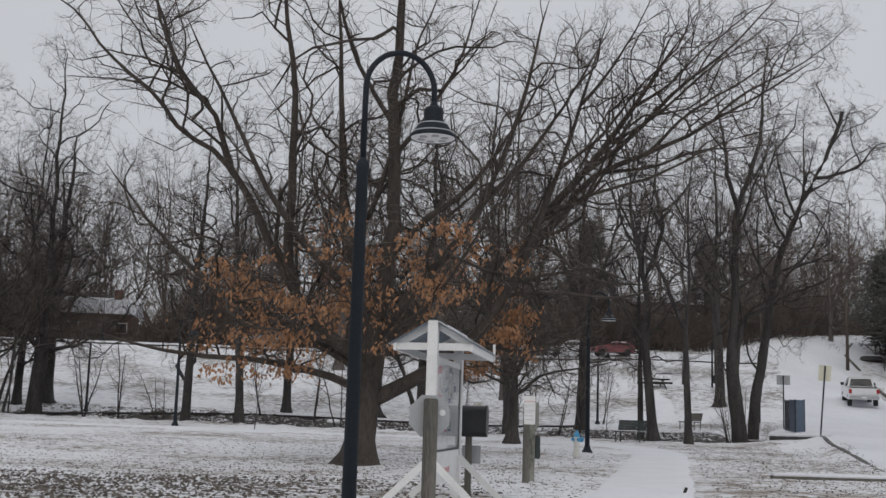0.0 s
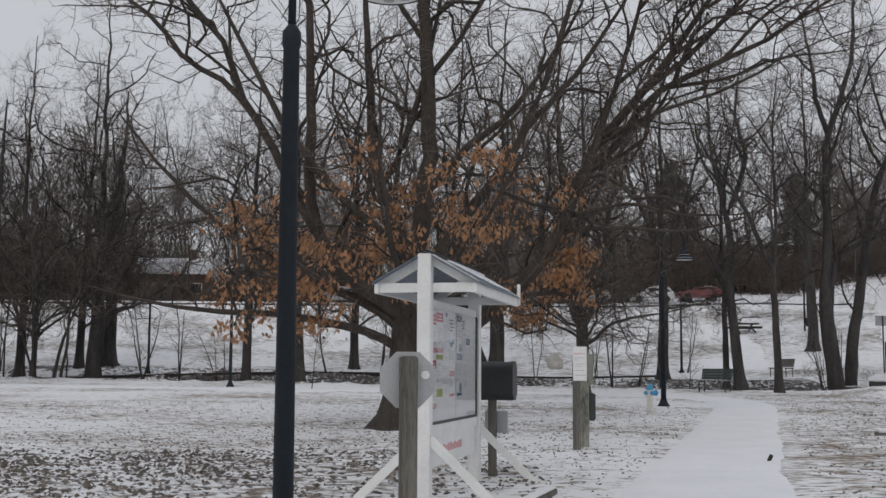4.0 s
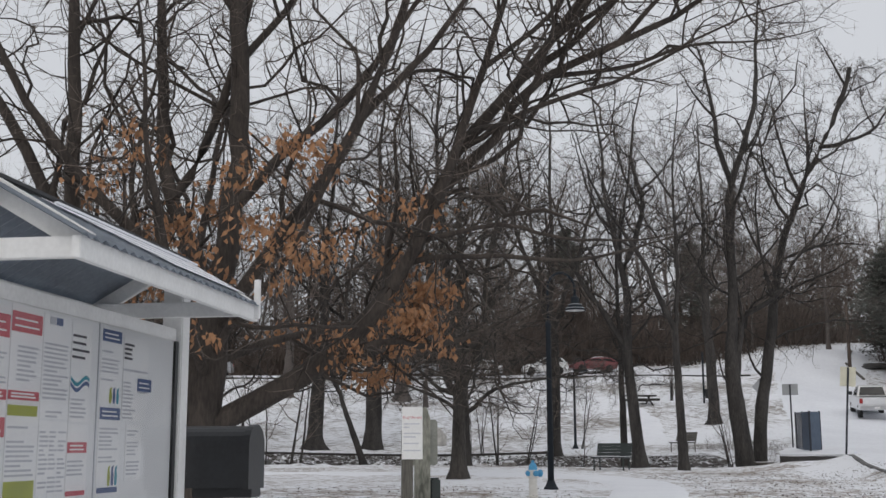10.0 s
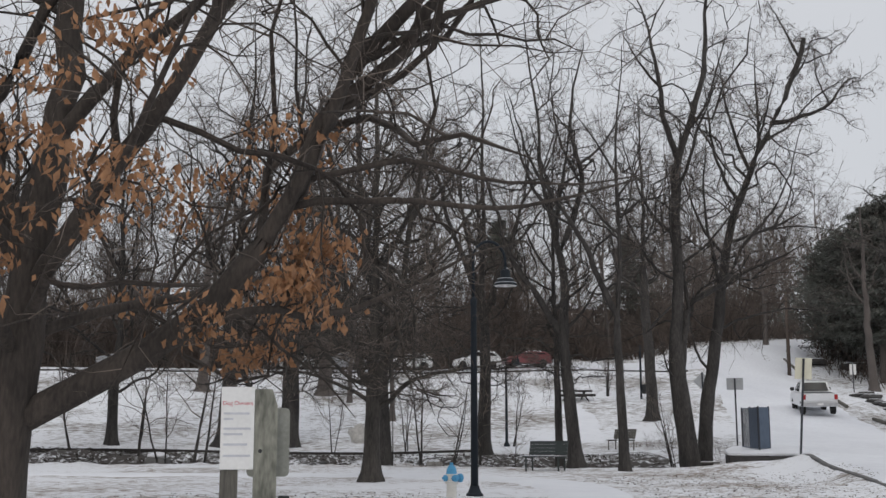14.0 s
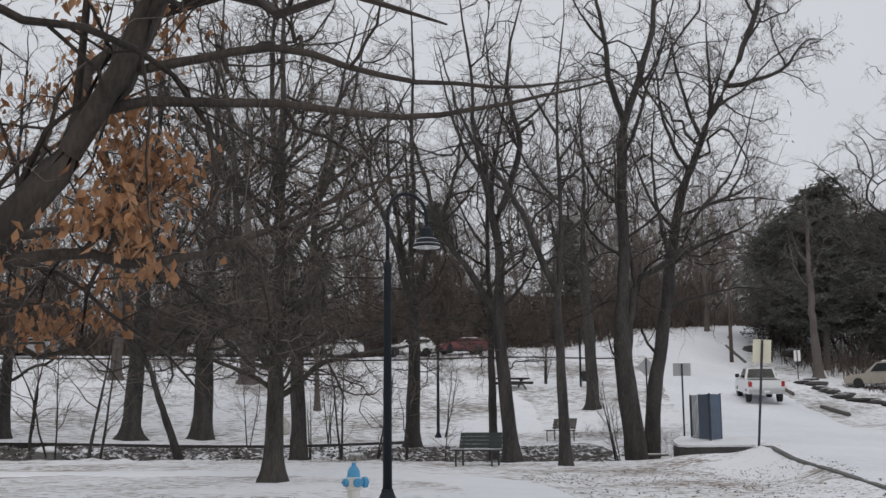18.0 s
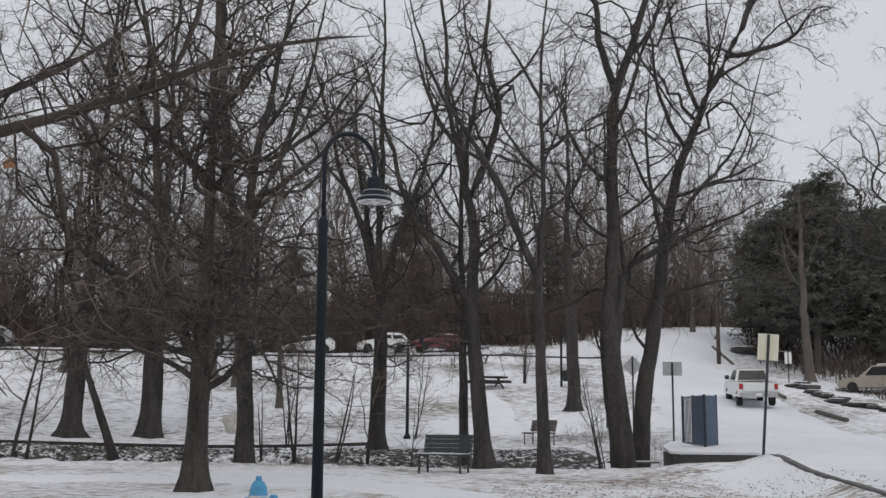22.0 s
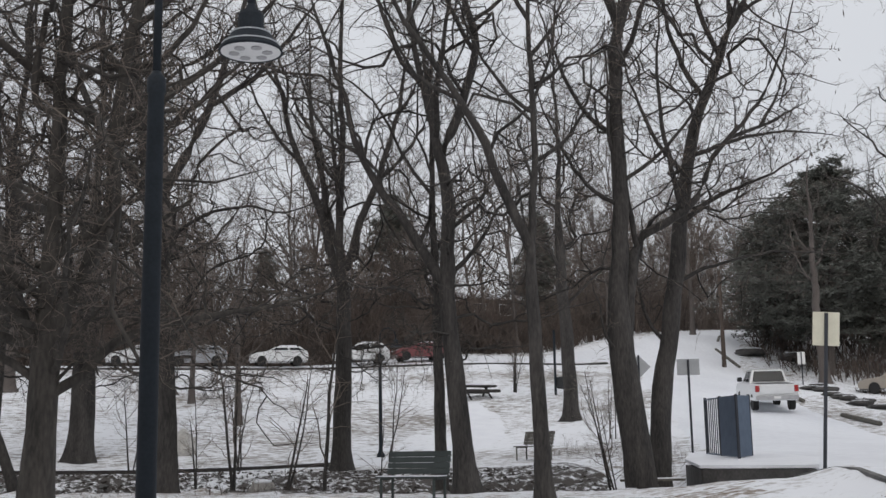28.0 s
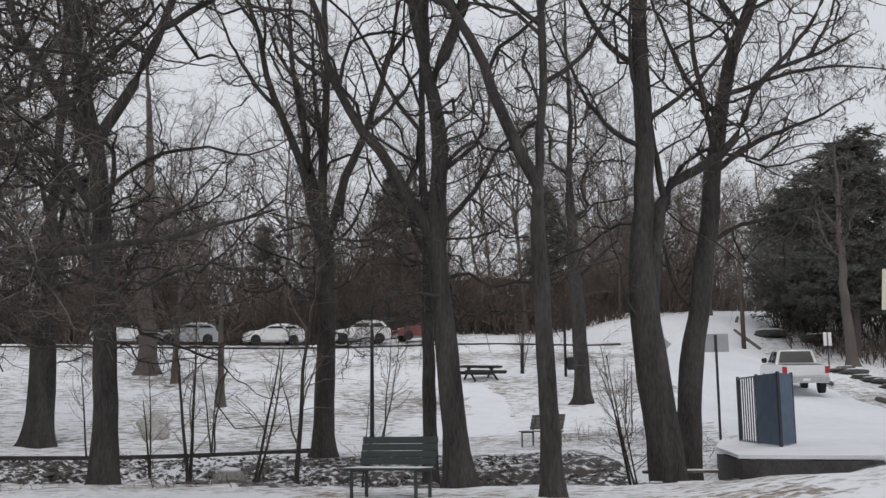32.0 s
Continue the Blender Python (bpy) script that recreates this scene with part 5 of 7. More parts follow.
gn, gl = pane.node_tree.nodes, pane.node_tree.links
clear, gloss, fres, both = gn.new("ShaderNodeBsdfTransparent"), gn.new("ShaderNodeBsdfGlossy"), gn.new("ShaderNodeFresnel"), gn.new("ShaderNodeMixShader")
gloss.inputs["Roughness"].default_value, fres.inputs["IOR"].default_value = 0.06, 1.4
gl.new(fres.outputs["Fac"], both.inputs["Fac"]); gl.new(clear.outputs["BSDF"], both.inputs[1]); gl.new(gloss.outputs["BSDF"], both.inputs[2])
gl.new(both.outputs["Shader"], gn["Material Output"].inputs["Surface"])
bm = bmesh.new()
bm.faces.new([bm.verts.new((0.044, p, z)) for p, z in ((0.095, 0.768), (K - 0.115, 0.768), (K - 0.115, 1.86), (0.095, 1.86))])
pane_ob = part("glazing", bm, pane, board, "clear glossy glazing")
pane_ob.visible_shadow = False
faded_red = material("faded_red_paint", (0.66, 0.3, 0.31), (0.56, 0.24, 0.25), 9, 0.7, bump=0)
bm = bmesh.new()
for j in range(9):
    box(bm, 0.0205, 0.0225, 0.72 + j * 0.1, 0.785 + j * 0.1, 0.45, 0.45 + (0.075, 0.06, 0.075, 0.08, 0.06)[j % 5])
part("red_label", bm, faded_red, top, "faded red lettering")
for y, d in ((0.0, 1), (K, 1), (0.0, -1), (K, -1)):
    bm = bmesh.new(); beam(bm, (d * 0.05, y, 0.62), (d * 0.72, y, -0.02), 0.045, 0.085, 0.004)
    part("brace", bm, white_paint, top)
    bm = bmesh.new(); box(bm, min(0, d * 0.8), max(0, d * 0.8), y - 0.06, y + 0.06, -0.04, 0.05, 0.006)
    part("skid", bm, white_paint, top)

# ---- mailbox on its post ----
top = thing("mailbox", pose(2.98, 17.12, gz(2.98, 17.1), 0, 0, -14.7), "large black mailbox on a post behind the kiosk", "mailbox")
bm = bmesh.new(); box(bm, -0.045, 0.045, -0.045, 0.045, -0.1, 0.93, 0.005)
part("post", bm, old_wood, top)
arch = [(-0.16, 0.0), (0.16, 0.0), (0.16, 0.26)] + [(0.16 * math.cos(radians(a)), 0.26 + 0.13 * math.sin(radians(a))) for a in range(15, 180, 15)] + [(-0.16, 0.26)]
bm = bmesh.new(); prism(bm, arch, -0.215, 0.215)
bmesh.ops.transform(bm, matrix=Matrix.Rotation(radians(90), 4, "Z"), verts=bm.verts)
part("box", bm, black_plastic, top, m=pose(0.03, 0, 0.95))
bm = bmesh.new(); prism(bm, [(x * 1.06, z * 1.04 - 0.006) for x, z in arch], -0.02, 0.02)
bmesh.ops.transform(bm, matrix=Matrix.Rotation(radians(90), 4, "Z"), verts=bm.verts)
part("door", bm, black_plastic, top, m=pose(0.25, 0, 0.95))
bm = bmesh.new(); box(bm, -0.12, 0.27, -0.1, 0.1, 0.89, 0.95, 0.004)
part("bracket", bm, black_plastic, top)
bm = bmesh.new(); box(bm, -0.1, 0.17, 0.05, 0.12, 0.5, 0.76, 0.006)
part("small_box", bm, sign_back, top, "small grey metal box")

# ---- stop sign, seen from behind ----
top = thing("stop_sign", pose(1.98, 12.8, gz(1.98, 12.8), 0, 0, 6), "small octagonal traffic sign on a weathered wooden post", "traffic sign")
bm = bmesh.new(); box(bm, -0.07, 0.07, -0.065, 0.065, -0.1, 1.39, 0.012)
part("post", bm, old_wood, top)
bm = bmesh.new()
prism(bm, [(0.246 * math.cos(radians(22.5 + 45 * i)), 1.2 + 0.246 * math.sin(radians(22.5 + 45 * i))) for i in range(8)], 0.068, 0.072)
part("plate", bm, sign_back, top, "grey back of an octagonal plate")
bm = bmesh.new(); lathe(bm, [(0.035, 0), (0.035, 0.003)], 16)
bmesh.ops.transform(bm, matrix=Matrix.Translation((0.145, 0.066, 1.24)) @ Matrix.Rotation(radians(90), 4, "X"), verts=bm.verts)
part("sticker", bm, sign_white, top, "round white sticker")

# ---- rule signs on two wooden posts ----
top = thing("rules_sign", pose(4.61, 21.2, gz(4.61, 21.2) + 0.07, 0, 0, 2), "white park rules sign for dog owners on a wooden post", "sign")
bm = bmesh.new(); box(bm, -0.085, 0.025, -0.042, 0.042, -0.2, 1.30, 0.006)
part("post", bm, old_wood, top)
bm = bmesh.new(); box(bm, -0.09, 0.12, -0.056, -0.044, 1.0, 1.52, 0.003)
plate = part("plate", bm, sign_white, top, "white plate with lines of dark print")
bm = bmesh.new()
for z, w in ((1.345, 0.16), (1.31, 0.06), (1.25, 0.17), (1.215, 0.12), (1.15, 0.15), (1.08, 0.17)):
    box(bm, -0.072, -0.072 + w, -0.0585, -0.0565, z, z + 0.013)
part("print", bm, paper_ink, plate)
text = bpy.data.curves.new("heading", "FONT")
text.body, text.size, text.extrude = "Dog Owners", 0.036, 0.0006
text.align_x = "CENTER"
heading = new("heading", text)
heading.parent = plate
heading.matrix_basis = pose(0.015, -0.0572, 1.405, 90, 0, 0)
heading.data.materials.append(paper_red)
top = thing("wooden_post", pose(4.83, 22.15, gz(4.83, 22.15), 0, 0, 2), "weathered lichened wooden post with a panel behind", "post")
bm = bmesh.new(); prism(bm, [(-0.08, -0.1), (0.08, -0.1), (0.08, 1.5), (0.04, 1.62), (-0.08, 1.62)], -0.07, 0.065)
part("post", bm, lichen_wood, top)
bm = bmesh.new()
ring = []
for cx, cz, a0 in ((0.145, 1.455, 0), (-0.09, 1.455, 90), (-0.09, 1.03, 180), (0.145, 1.03, 270)):
    ring += [(cx + 0.035 * math.cos(radians(a0 + a)), cz + 0.035 * math.sin(radians(a0 + a))) for a in (0, 30, 60, 90)]
prism(bm, ring, 0.07, 0.084)
part("panel", bm, panel_grey, top, "grey-green panel with rounded corners")
bm = bmesh.new(); lathe(bm, [(0.014, 0), (0.014, 0.006), (0.006, 0.01)], 10)
part("bolt", bm, black_plastic, top, m=pose(-0.04, -0.071, 1.18, 90, 0, 0))
bm = bmesh.new(); box(bm, 0.085, 0.2, -0.02, 0.12, 0.42, 0.86, 0.02)
part("dispenser", bm, bench_green, top, "dark green bag dispenser")

# ---- fire hydrant ----
top = thing("fire_hydrant", pose(8.28, 33.35, gz(8.28, 33.4)) @ Matrix.Scale(0.86, 4), "white fire hydrant with bright blue bonnet and caps", "fire hydrant")
bm = bmesh.new(); lathe(bm, [(0.14, -0.05), (0.14, 0.03), (0.105, 0.045), (0.1, 0.44), (0.13, 0.45), (0.13, 0.49), (0.105, 0.5), (0.105, 0.6), (0.12, 0.61), (0.12, 0.64)], 20)
part("barrel", bm, hydrant_white, top)
bm = bmesh.new(); lathe(bm, [(0.115, 0.64), (0.105, 0.655), (0.095, 0.74), (0.06, 0.80), (0.035, 0.815), (0.035, 0.85), (0.03, 0.86), (0.01, 0.865)], 20)
part("bonnet", bm, hydrant_blue, top, "bright blue bonnet")
for a, r, L in ((-70, 0.06, 0.17), (12, 0.075, 0.22), (190, 0.055, 0.16)):
    bm = bmesh.new(); lathe(bm, [(r * 0.85, 0.06), (r * 0.85, L - 0.06), (r * 1.15, L - 0.06), (r * 1.15, L), (r * 0.4, L + 0.01), (r * 0.4, L + 0.035)], 12)
    part("outlet_cap", bm, hydrant_blue, top, "blue outlet cap", m=pose(0, 0, 0.56) @ Matrix.Rotation(radians(a), 4, "Z") @ Matrix.Rotation(radians(90), 4, "Y"))


# ---- benches ----
def bench(x, y, turn, wide, label, mat):
    top = thing("park_bench", pose(x, y, spot_z(x, y), 0, 0, turn), label, "bench", "park benches")
    for s in (-1, 1):
        bm = bmesh.new(); pipe(bm, [(s * wide * 0.42, -0.24, -0.03), (s * wide * 0.42, -0.24, 0.42)], 0.028, 8)
        part("leg", bm, mat, top)
        bm = bmesh.new(); pipe(bm, [(s * wide * 0.42, 0.2, -0.03), (s * wide * 0.42, 0.2, 0.42), (s * wide * 0.42, 0.33, 0.9)], 0.028, 8)
        part("back_leg", bm, mat, top)
        bm = bmesh.new(); beam(bm, (s * wide * 0.42, -0.26, 0.41), (s * wide * 0.42, 0.24, 0.41), 0.03, 0.03)
        part("seat_bearer", bm, mat, top)
    for j in range(4):
        bm = bmesh.new(); box(bm, -wide / 2, wide / 2, -0.29 + j * 0.128, -0.168 + j * 0.128, 0.425, 0.46, 0.006)
        part("seat_slat", bm, mat, top)
    for j in range(4):
        z = 0.50 + j * 0.108
        y0 = 0.2 + (z - 0.42) * 0.27
        bm = bmesh.new(); box(bm, -wide / 2, wide / 2, y0 - 0.045, y0 - 0.012, z, z + 0.104, 0.006)
        part("back_slat", bm, mat, top)
    bm = bmesh.new(); box(bm, -wide * 0.49, wide * 0.49, -0.28, 0.14, 0.461, 0.474, 0.005)
    part("seat_snow", bm, snow, top, "thin snow on the seat")
    return top


bench(14.3, 49.5, -42, 1.35, "dark green slatted bench with snow on its seat", bench_green)
bench(21.75, 64.0, -66, 1.4, "brown slatted bench beside the far path", old_wood)

# ---- low seats on the slope ----
for x, y, turn in ((27.0, 88.6, 12),):
    t = thing("picnic_table", pose(x, y, spot_z(x, y), 0, 0, turn), "dark wooden picnic table under snow on the slope", "table", "picnic tables")
    bm = bmesh.new(); box(bm, -1.1, 1.1, -0.38, 0.38, 0.62, 0.72, 0.01); part("tabletop", bm, wet_timber, t)
    bm = bmesh.new(); box(bm, -1.09, 0.2, -0.385, 0.37, 0.69, 0.8, 0.02); part("snow_cap", bm, snow, t, "snow on the tabletop")
    for s in (-1, 1):
        # Seats are boarded deep and dark to draw the shade beneath the tabletop.
        bm = bmesh.new(); box(bm, -1.15, 1.1, s * 0.66 - 0.15, s * 0.66 + 0.15, 0.3, 0.46, 0.01); part("seat", bm, wet_timber, t)
        bm = bmesh.new(); beam(bm, (s * 0.65, -0.7, -0.1), (s * 0.65, 0.25, 0.71), 0.05, 0.1); beam(bm, (s * 0.65, 0.7, -0.1), (s * 0.65, -0.25, 0.71), 0.05, 0.1)
        part("leg_frame", bm, wet_timber, t)


# ---- signs by the road ----
def road_sign(x, y, tall, w, h, turn, mat, label, diamond=False, post=0.035, lean=0.0):
    t = thing("road_sign", pose(x, y, spot_z(x, y), 0, lean, turn), label, "road sign", "road signs")
    bm = bmesh.new(); box(bm, -post, post, -0.02, 0.02, -0.1, tall, 0.004)
    part("post", bm, fence_dark, t)
    bm = bmesh.new()
    if diamond:
        prism(bm, [(0, tall - h), (w / 2, tall - h / 2), (0, tall), (-w / 2, tall - h / 2)], 0.022, 0.026)
    else:
        box(bm, -w / 2, w / 2, 0.022, 0.028, tall - h, tall + 0.02, 0.002)
    part("plate", bm, mat, t)


road_sign(22.33, 48.25, 3.1, 0.52, 0.66, -25, sign_cream, "cream sign plate seen from behind on a tall leaning steel post", lean=4.5)
road_sign(26.4, 62.0, 3.05, 0.72, 0.5, -20, sign_back, "grey sign plate on a steel post by the culvert")
road_sign(27.6, 68.5, 3.3, 0.9, 0.9, -20, sign_back, "diamond sign seen from behind on a steel post", True)
road_sign(48.6, 91.0, 2.0, 0.45, 0.75, -30, sign_white, "small white parking sign on a thin post")

# ---- culvert slab and railing ----
top = thing("culvert_headwall", pose(0, 0, 0), "dark damp concrete culvert headwall capped with snow", "wall")
for a, b, deep in (((21.6, 51.8), (22.15, 50.3), 0.9), ((21.6, 51.8), (23.4, 56.2), 1.1), ((22.05, 50.5), (22.45, 48.9), 0.45)):
    bm = bmesh.new()
    p, q = Vector((*a, 0.86 - deep)), Vector((*b, 0.88 - deep))
    side = (q - p).normalized().cross(Vector((0, 0, 1))) * 0.12
    vs = [bm.verts.new(c) for c in (p - side, q - side, q + side, p + side)]
    ws = [bm.verts.new(c.co + Vector((0, 0, deep))) for c in vs]
    bm.faces.new(vs[::-1]); bm.faces.new(ws)
    for k in range(4):
        bm.faces.new((vs[k], vs[(k + 1) % 4], ws[(k + 1) % 4], ws[k]))
    bmesh.ops.recalc_face_normals(bm, faces=bm.faces)
    part("wall", bm, dark_stone, top)
top = thing("culvert_slab", pose(0, 0, 0), "snow-covered concrete slab above the culvert", "slab", "", "structure")
bm = bmesh.new()
vs = [bm.verts.new(p) for p in ((21.46, 51.85, 0.88), (22.08, 50.2, 0.885), (22.55, 48.8, 0.9), (24.6, 52.0, 1.0), (26.3, 57.5, 1.12), (26.3, 59.6, 1.2), (24.7, 58.8, 1.1), (23.3, 56.3, 0.97))]
bm.faces.new(vs)
ext = bmesh.ops.extrude_face_region(bm, geom=bm.faces[:])
bmesh.ops.translate(bm, verts=[v for v in ext["geom"] if isinstance(v, bmesh.types.BMVert)], vec=(0, 0, 0.07))
bmesh.ops.recalc_face_normals(bm, faces=bm.faces)
part("slab", bm, snow, top)

top = thing("steel_railing", pose(0, 0, 0), "blue-grey steel railing round the culvert drop", "railing")
A, B, C = Vector((24.75, 57.8, 1.06)), Vector((23.75, 54.2, 1.0)), Vector((24.55, 55.0, 1.02))
H = 1.62
for p in (A, A.lerp(B, 0.5), B, C):
    bm = bmesh.new(); beam(bm, p - Vector((0, 0, 0.15)), p + Vector((0, 0, H + 0.03)), 0.06, 0.06, 0.005)
    part("post", bm, fence_dark, top)
for a, b in ((A, B), (B, C)):
    for z in (0.1, H - 0.02):
        bm = bmesh.new(); beam(bm, a + Vector((0, 0, z)), b + Vector((0, 0, z)), 0.04, 0.04)
        part("rail", bm, fence_blue, top)
for a, b, n in ((A, A.lerp(B, 0.5), 8), (A.lerp(B, 0.5), B, 24), (B, C, 12)):
    for j in range(1, n):
        p = a.lerp(b, j / n)
        bm = bmesh.new(); beam(bm, p + Vector((0, 0, 0.1)), p + Vector((0, 0, H)), 0.022 if n == 8 else 0.07, 0.022 if n == 8 else 0.03)
        part("bar", bm, fence_dark if n == 8 else fence_blue, top)


# ---- saplings and slope trees ----
def sapling(x, y, stems, tall, r, seed, label="thin bare sapling on the creek bank", spread=12, lean=(0, 0), name="sapling"):
    rng = np.random.default_rng(seed)
    top = thing(name, pose(x, y, spot_z(x, y)), label, "tree", "saplings")
    P, R = [], []
    for j in range(stems):
        line = limb_line(rng, (rng.normal(0, 0.08), rng.normal(0, 0.08), -0.1), rng.uniform(0, 360), 90 - abs(rng.normal(0, spread)), tall * rng.uniform(0.7, 1.1), rng.normal(0, 8), 12, 0.07)
        line[:, 0] += lean[0] * (line[:, 2] / tall); line[:, 1] += lean[1] * (line[:, 2] / tall)
        P.append(line); R.append(r * rng.uniform(0.7, 1.0) * np.linspace(1, 0.25, 12))
    P, R = np.array(P), np.array(R)
    for j in range(stems):
        v, f = tubes([(P[j : j + 1], R[j : j + 1])], 7)
        o = new("stem", raw_mesh("stem", v, f, grey_bark, True)); o.parent = top
    B1, S1 = spawn(rng, P, R, 11, 0.25, 1.0, 50, 0.36, 6, 0.2, 0.05, 0.012)
    B2, S2 = spawn(rng, B1, S1, 6, 0.15, 1.0, 48, 0.5, 4, 0.25, 0.03, 0.01, least=0.005)
    v, f = tubes([(B1, S1), (B2, S2)], 3)
    o = new("twigwork", raw_mesh("twigwork", v, f, twig_bark)); o.parent = top; tagged(o, "fine bare twigs", kind="stuff")
    return top


for k, (x, y, stems, tall, r, lean) in enumerate([
    (13.8, 57.0, 1, 5.5, 0.09, (-0.2, 0)), (11.65, 57.0, 2, 4.2, 0.05, (0, 0)), (13.05, 59.0, 2, 3.6, 0.05, (0.5, 0)), (12.5, 68.0, 3, 3.2, 0.035, (0.2, 0)),
    (18.1, 69.5, 2, 3.6, 0.04, (0.5, 0))] + [(-16.2, 61.2, 2, 7.5, 0.1, (-0.2, 0)), (-15.4, 61.0, 1, 7.5, 0.1, (0, 0)), (-14.85, 60.6, 1, 7.0, 0.11, (1.1, 0)), (-15.0, 61.4, 1, 5.5, 0.06, (-0.2, 0)), (-17.1, 61.2, 1, 5.5, 0.05, (0.2, 0)), (-11.0, 61.0, 3, 4.2, 0.055, (-0.3, 0)),
    (-9.8, 64.0, 2, 5.0, 0.05, (0.2, 0)), (3.1, 60.2, 1, 6.5, 0.09, (0.6, 0)), (3.5, 60.6, 1, 6.8, 0.08, (0.8, 0)), (2.0, 60.0, 2, 5.5, 0.05, (0, 0)), (21.2, 56.0, 4, 3.4, 0.035, (-0.6, 0)),
    (10.8, 59.2, 2, 3.5, 0.04, (0, 0))] + [(15.4, 58.4, 1, 3.0, 0.04, (0.3, 0)), (-2.3, 66.0, 2, 5.0, 0.06, (0, 0)), (0.6, 64.5, 2, 5.0, 0.07, (0, 0)), (9.0, 66.8, 2, 4.0, 0.035, (0, 0)), (29.7, 90.0, 7, 3.4, 0.04, (0, 0)),
    (-2.0, 50.5, 1, 3.2, 0.03, (0, 0)), (27.5, 71.0, 3, 3.0, 0.03, (0, 0)), (-18.5, 62.8, 3, 5.5, 0.06, (0.3, 0)), (-20.5, 63.5, 2, 6.5, 0.08, (0, 0)), (-7.2, 61.5, 3, 3.6, 0.04, (0, 0))]):
    sapling(x, y, stems, tall, r, 60 + k, lean=lean)

UPRIGHT = [(4.5, 15, 42, 6.0, 0.11, 14), (4.8, 170, 45, 6.0, 0.11, 14), (5.8, 95, 55, 6.0, 0.1, 10), (6.4, 200, 58, 6.0, 0.1, 10), (7.0, 340, 58, 6.0, 0.1, 10)]
tree("creek_tree", 15.85, 53.4, 0.15, 12, [(4.5, 165, 60, 5.0, 0.07, 10), (5.5, 20, 60, 5.0, 0.07, 10), (7, 250, 50, 4, 0.05, 10)], "slim bare tree beside the bench", grey_bark, 41, (0.1, 0.1), 0.5, flare=1.2)
tree("creek_tree", -5.8, 60.0, 0.24, 15.5, [(6.2, 350, 50, 6.0, 0.09, 12), (7.0, 170, 54, 6.0, 0.09, 12), (8.4, 40, 56, 5.5, 0.08, 10), (9.2, 260, 58, 5.0, 0.07, 10), (2.2, 160, 50, 6.0, 0.13, 20), (3.0, 20, 55, 6.0, 0.11, 14), (4.5, 90, 50, 5.0, 0.09, 10), (5.0, 230, 55, 5.0, 0.09, 10)], "forked bare tree at the creek", grey_bark, 42, (0.2, 0), 1.0, flare=1.3)
tree("creek_tree", -3.0, 58.0, 0.22, 15, [(6.6, 340, 50, 6.0, 0.09, 12), (7.4, 180, 54, 6.0, 0.09, 12), (8.6, 60, 56, 5.5, 0.08, 10), (9.6, 220, 58, 5.0, 0.07, 10), (3.2, 20, 50, 5.0, 0.1, 14), (3.6, 170, 50, 5.0, 0.1, 14), (5, 80, 55, 5, 0.08, 10), (6, 250, 50, 4.5, 0.07, 10)], "bare tree at the creek", grey_bark, 43, (-0.6, 0), 1.0, flare=1.3)
tree("creek_tree", 6.4, 60.0, 0.17, 6.5, [(3.6, 175, 50, 4.0, 0.09, 14), (4.2, 150, 65, 4.0, 0.07, 10), (4.4, 330, 35, 3.5, 0.06, 10)], "leaning bare tree at the creek", grey_bark, 44, (-2.4, 0.2), 0.8, flare=1.15)
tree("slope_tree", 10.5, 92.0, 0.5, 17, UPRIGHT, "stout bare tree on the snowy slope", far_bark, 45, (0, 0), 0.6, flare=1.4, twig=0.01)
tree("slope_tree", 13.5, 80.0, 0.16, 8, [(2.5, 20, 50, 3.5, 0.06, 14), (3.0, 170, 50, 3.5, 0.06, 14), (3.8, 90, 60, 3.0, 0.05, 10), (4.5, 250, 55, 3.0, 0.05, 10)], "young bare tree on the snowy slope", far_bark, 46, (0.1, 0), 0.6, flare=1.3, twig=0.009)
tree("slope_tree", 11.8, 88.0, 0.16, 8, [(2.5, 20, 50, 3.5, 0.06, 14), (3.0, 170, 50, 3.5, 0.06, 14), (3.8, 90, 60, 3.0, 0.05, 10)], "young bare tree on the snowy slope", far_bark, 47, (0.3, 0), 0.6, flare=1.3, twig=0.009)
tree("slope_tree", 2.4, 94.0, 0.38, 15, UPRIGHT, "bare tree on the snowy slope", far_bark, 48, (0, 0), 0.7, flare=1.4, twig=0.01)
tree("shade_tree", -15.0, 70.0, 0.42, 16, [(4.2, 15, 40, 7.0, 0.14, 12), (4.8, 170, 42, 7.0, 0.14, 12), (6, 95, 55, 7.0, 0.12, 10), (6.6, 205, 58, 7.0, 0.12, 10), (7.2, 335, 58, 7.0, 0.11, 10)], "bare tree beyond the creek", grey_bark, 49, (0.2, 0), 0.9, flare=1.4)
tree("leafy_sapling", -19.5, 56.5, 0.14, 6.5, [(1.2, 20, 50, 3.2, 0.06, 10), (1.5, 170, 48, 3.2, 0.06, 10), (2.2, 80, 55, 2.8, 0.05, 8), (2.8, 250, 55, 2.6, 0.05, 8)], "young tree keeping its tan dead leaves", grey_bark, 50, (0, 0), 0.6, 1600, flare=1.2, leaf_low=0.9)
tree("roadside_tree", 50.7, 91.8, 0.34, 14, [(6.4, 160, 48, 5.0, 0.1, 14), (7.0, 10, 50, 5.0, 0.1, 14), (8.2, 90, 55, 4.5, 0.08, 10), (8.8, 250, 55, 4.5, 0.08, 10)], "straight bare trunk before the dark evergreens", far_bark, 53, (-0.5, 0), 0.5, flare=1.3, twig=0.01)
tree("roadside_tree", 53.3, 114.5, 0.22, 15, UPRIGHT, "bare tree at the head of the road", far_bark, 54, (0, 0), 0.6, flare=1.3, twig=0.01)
tree("shade_tree", -27.0, 60.0, 0.4, 15, UPRIGHT, "bare tree at the lawn's edge", grey_bark, 51, (0.5, 0), 0.9, flare=1.4)
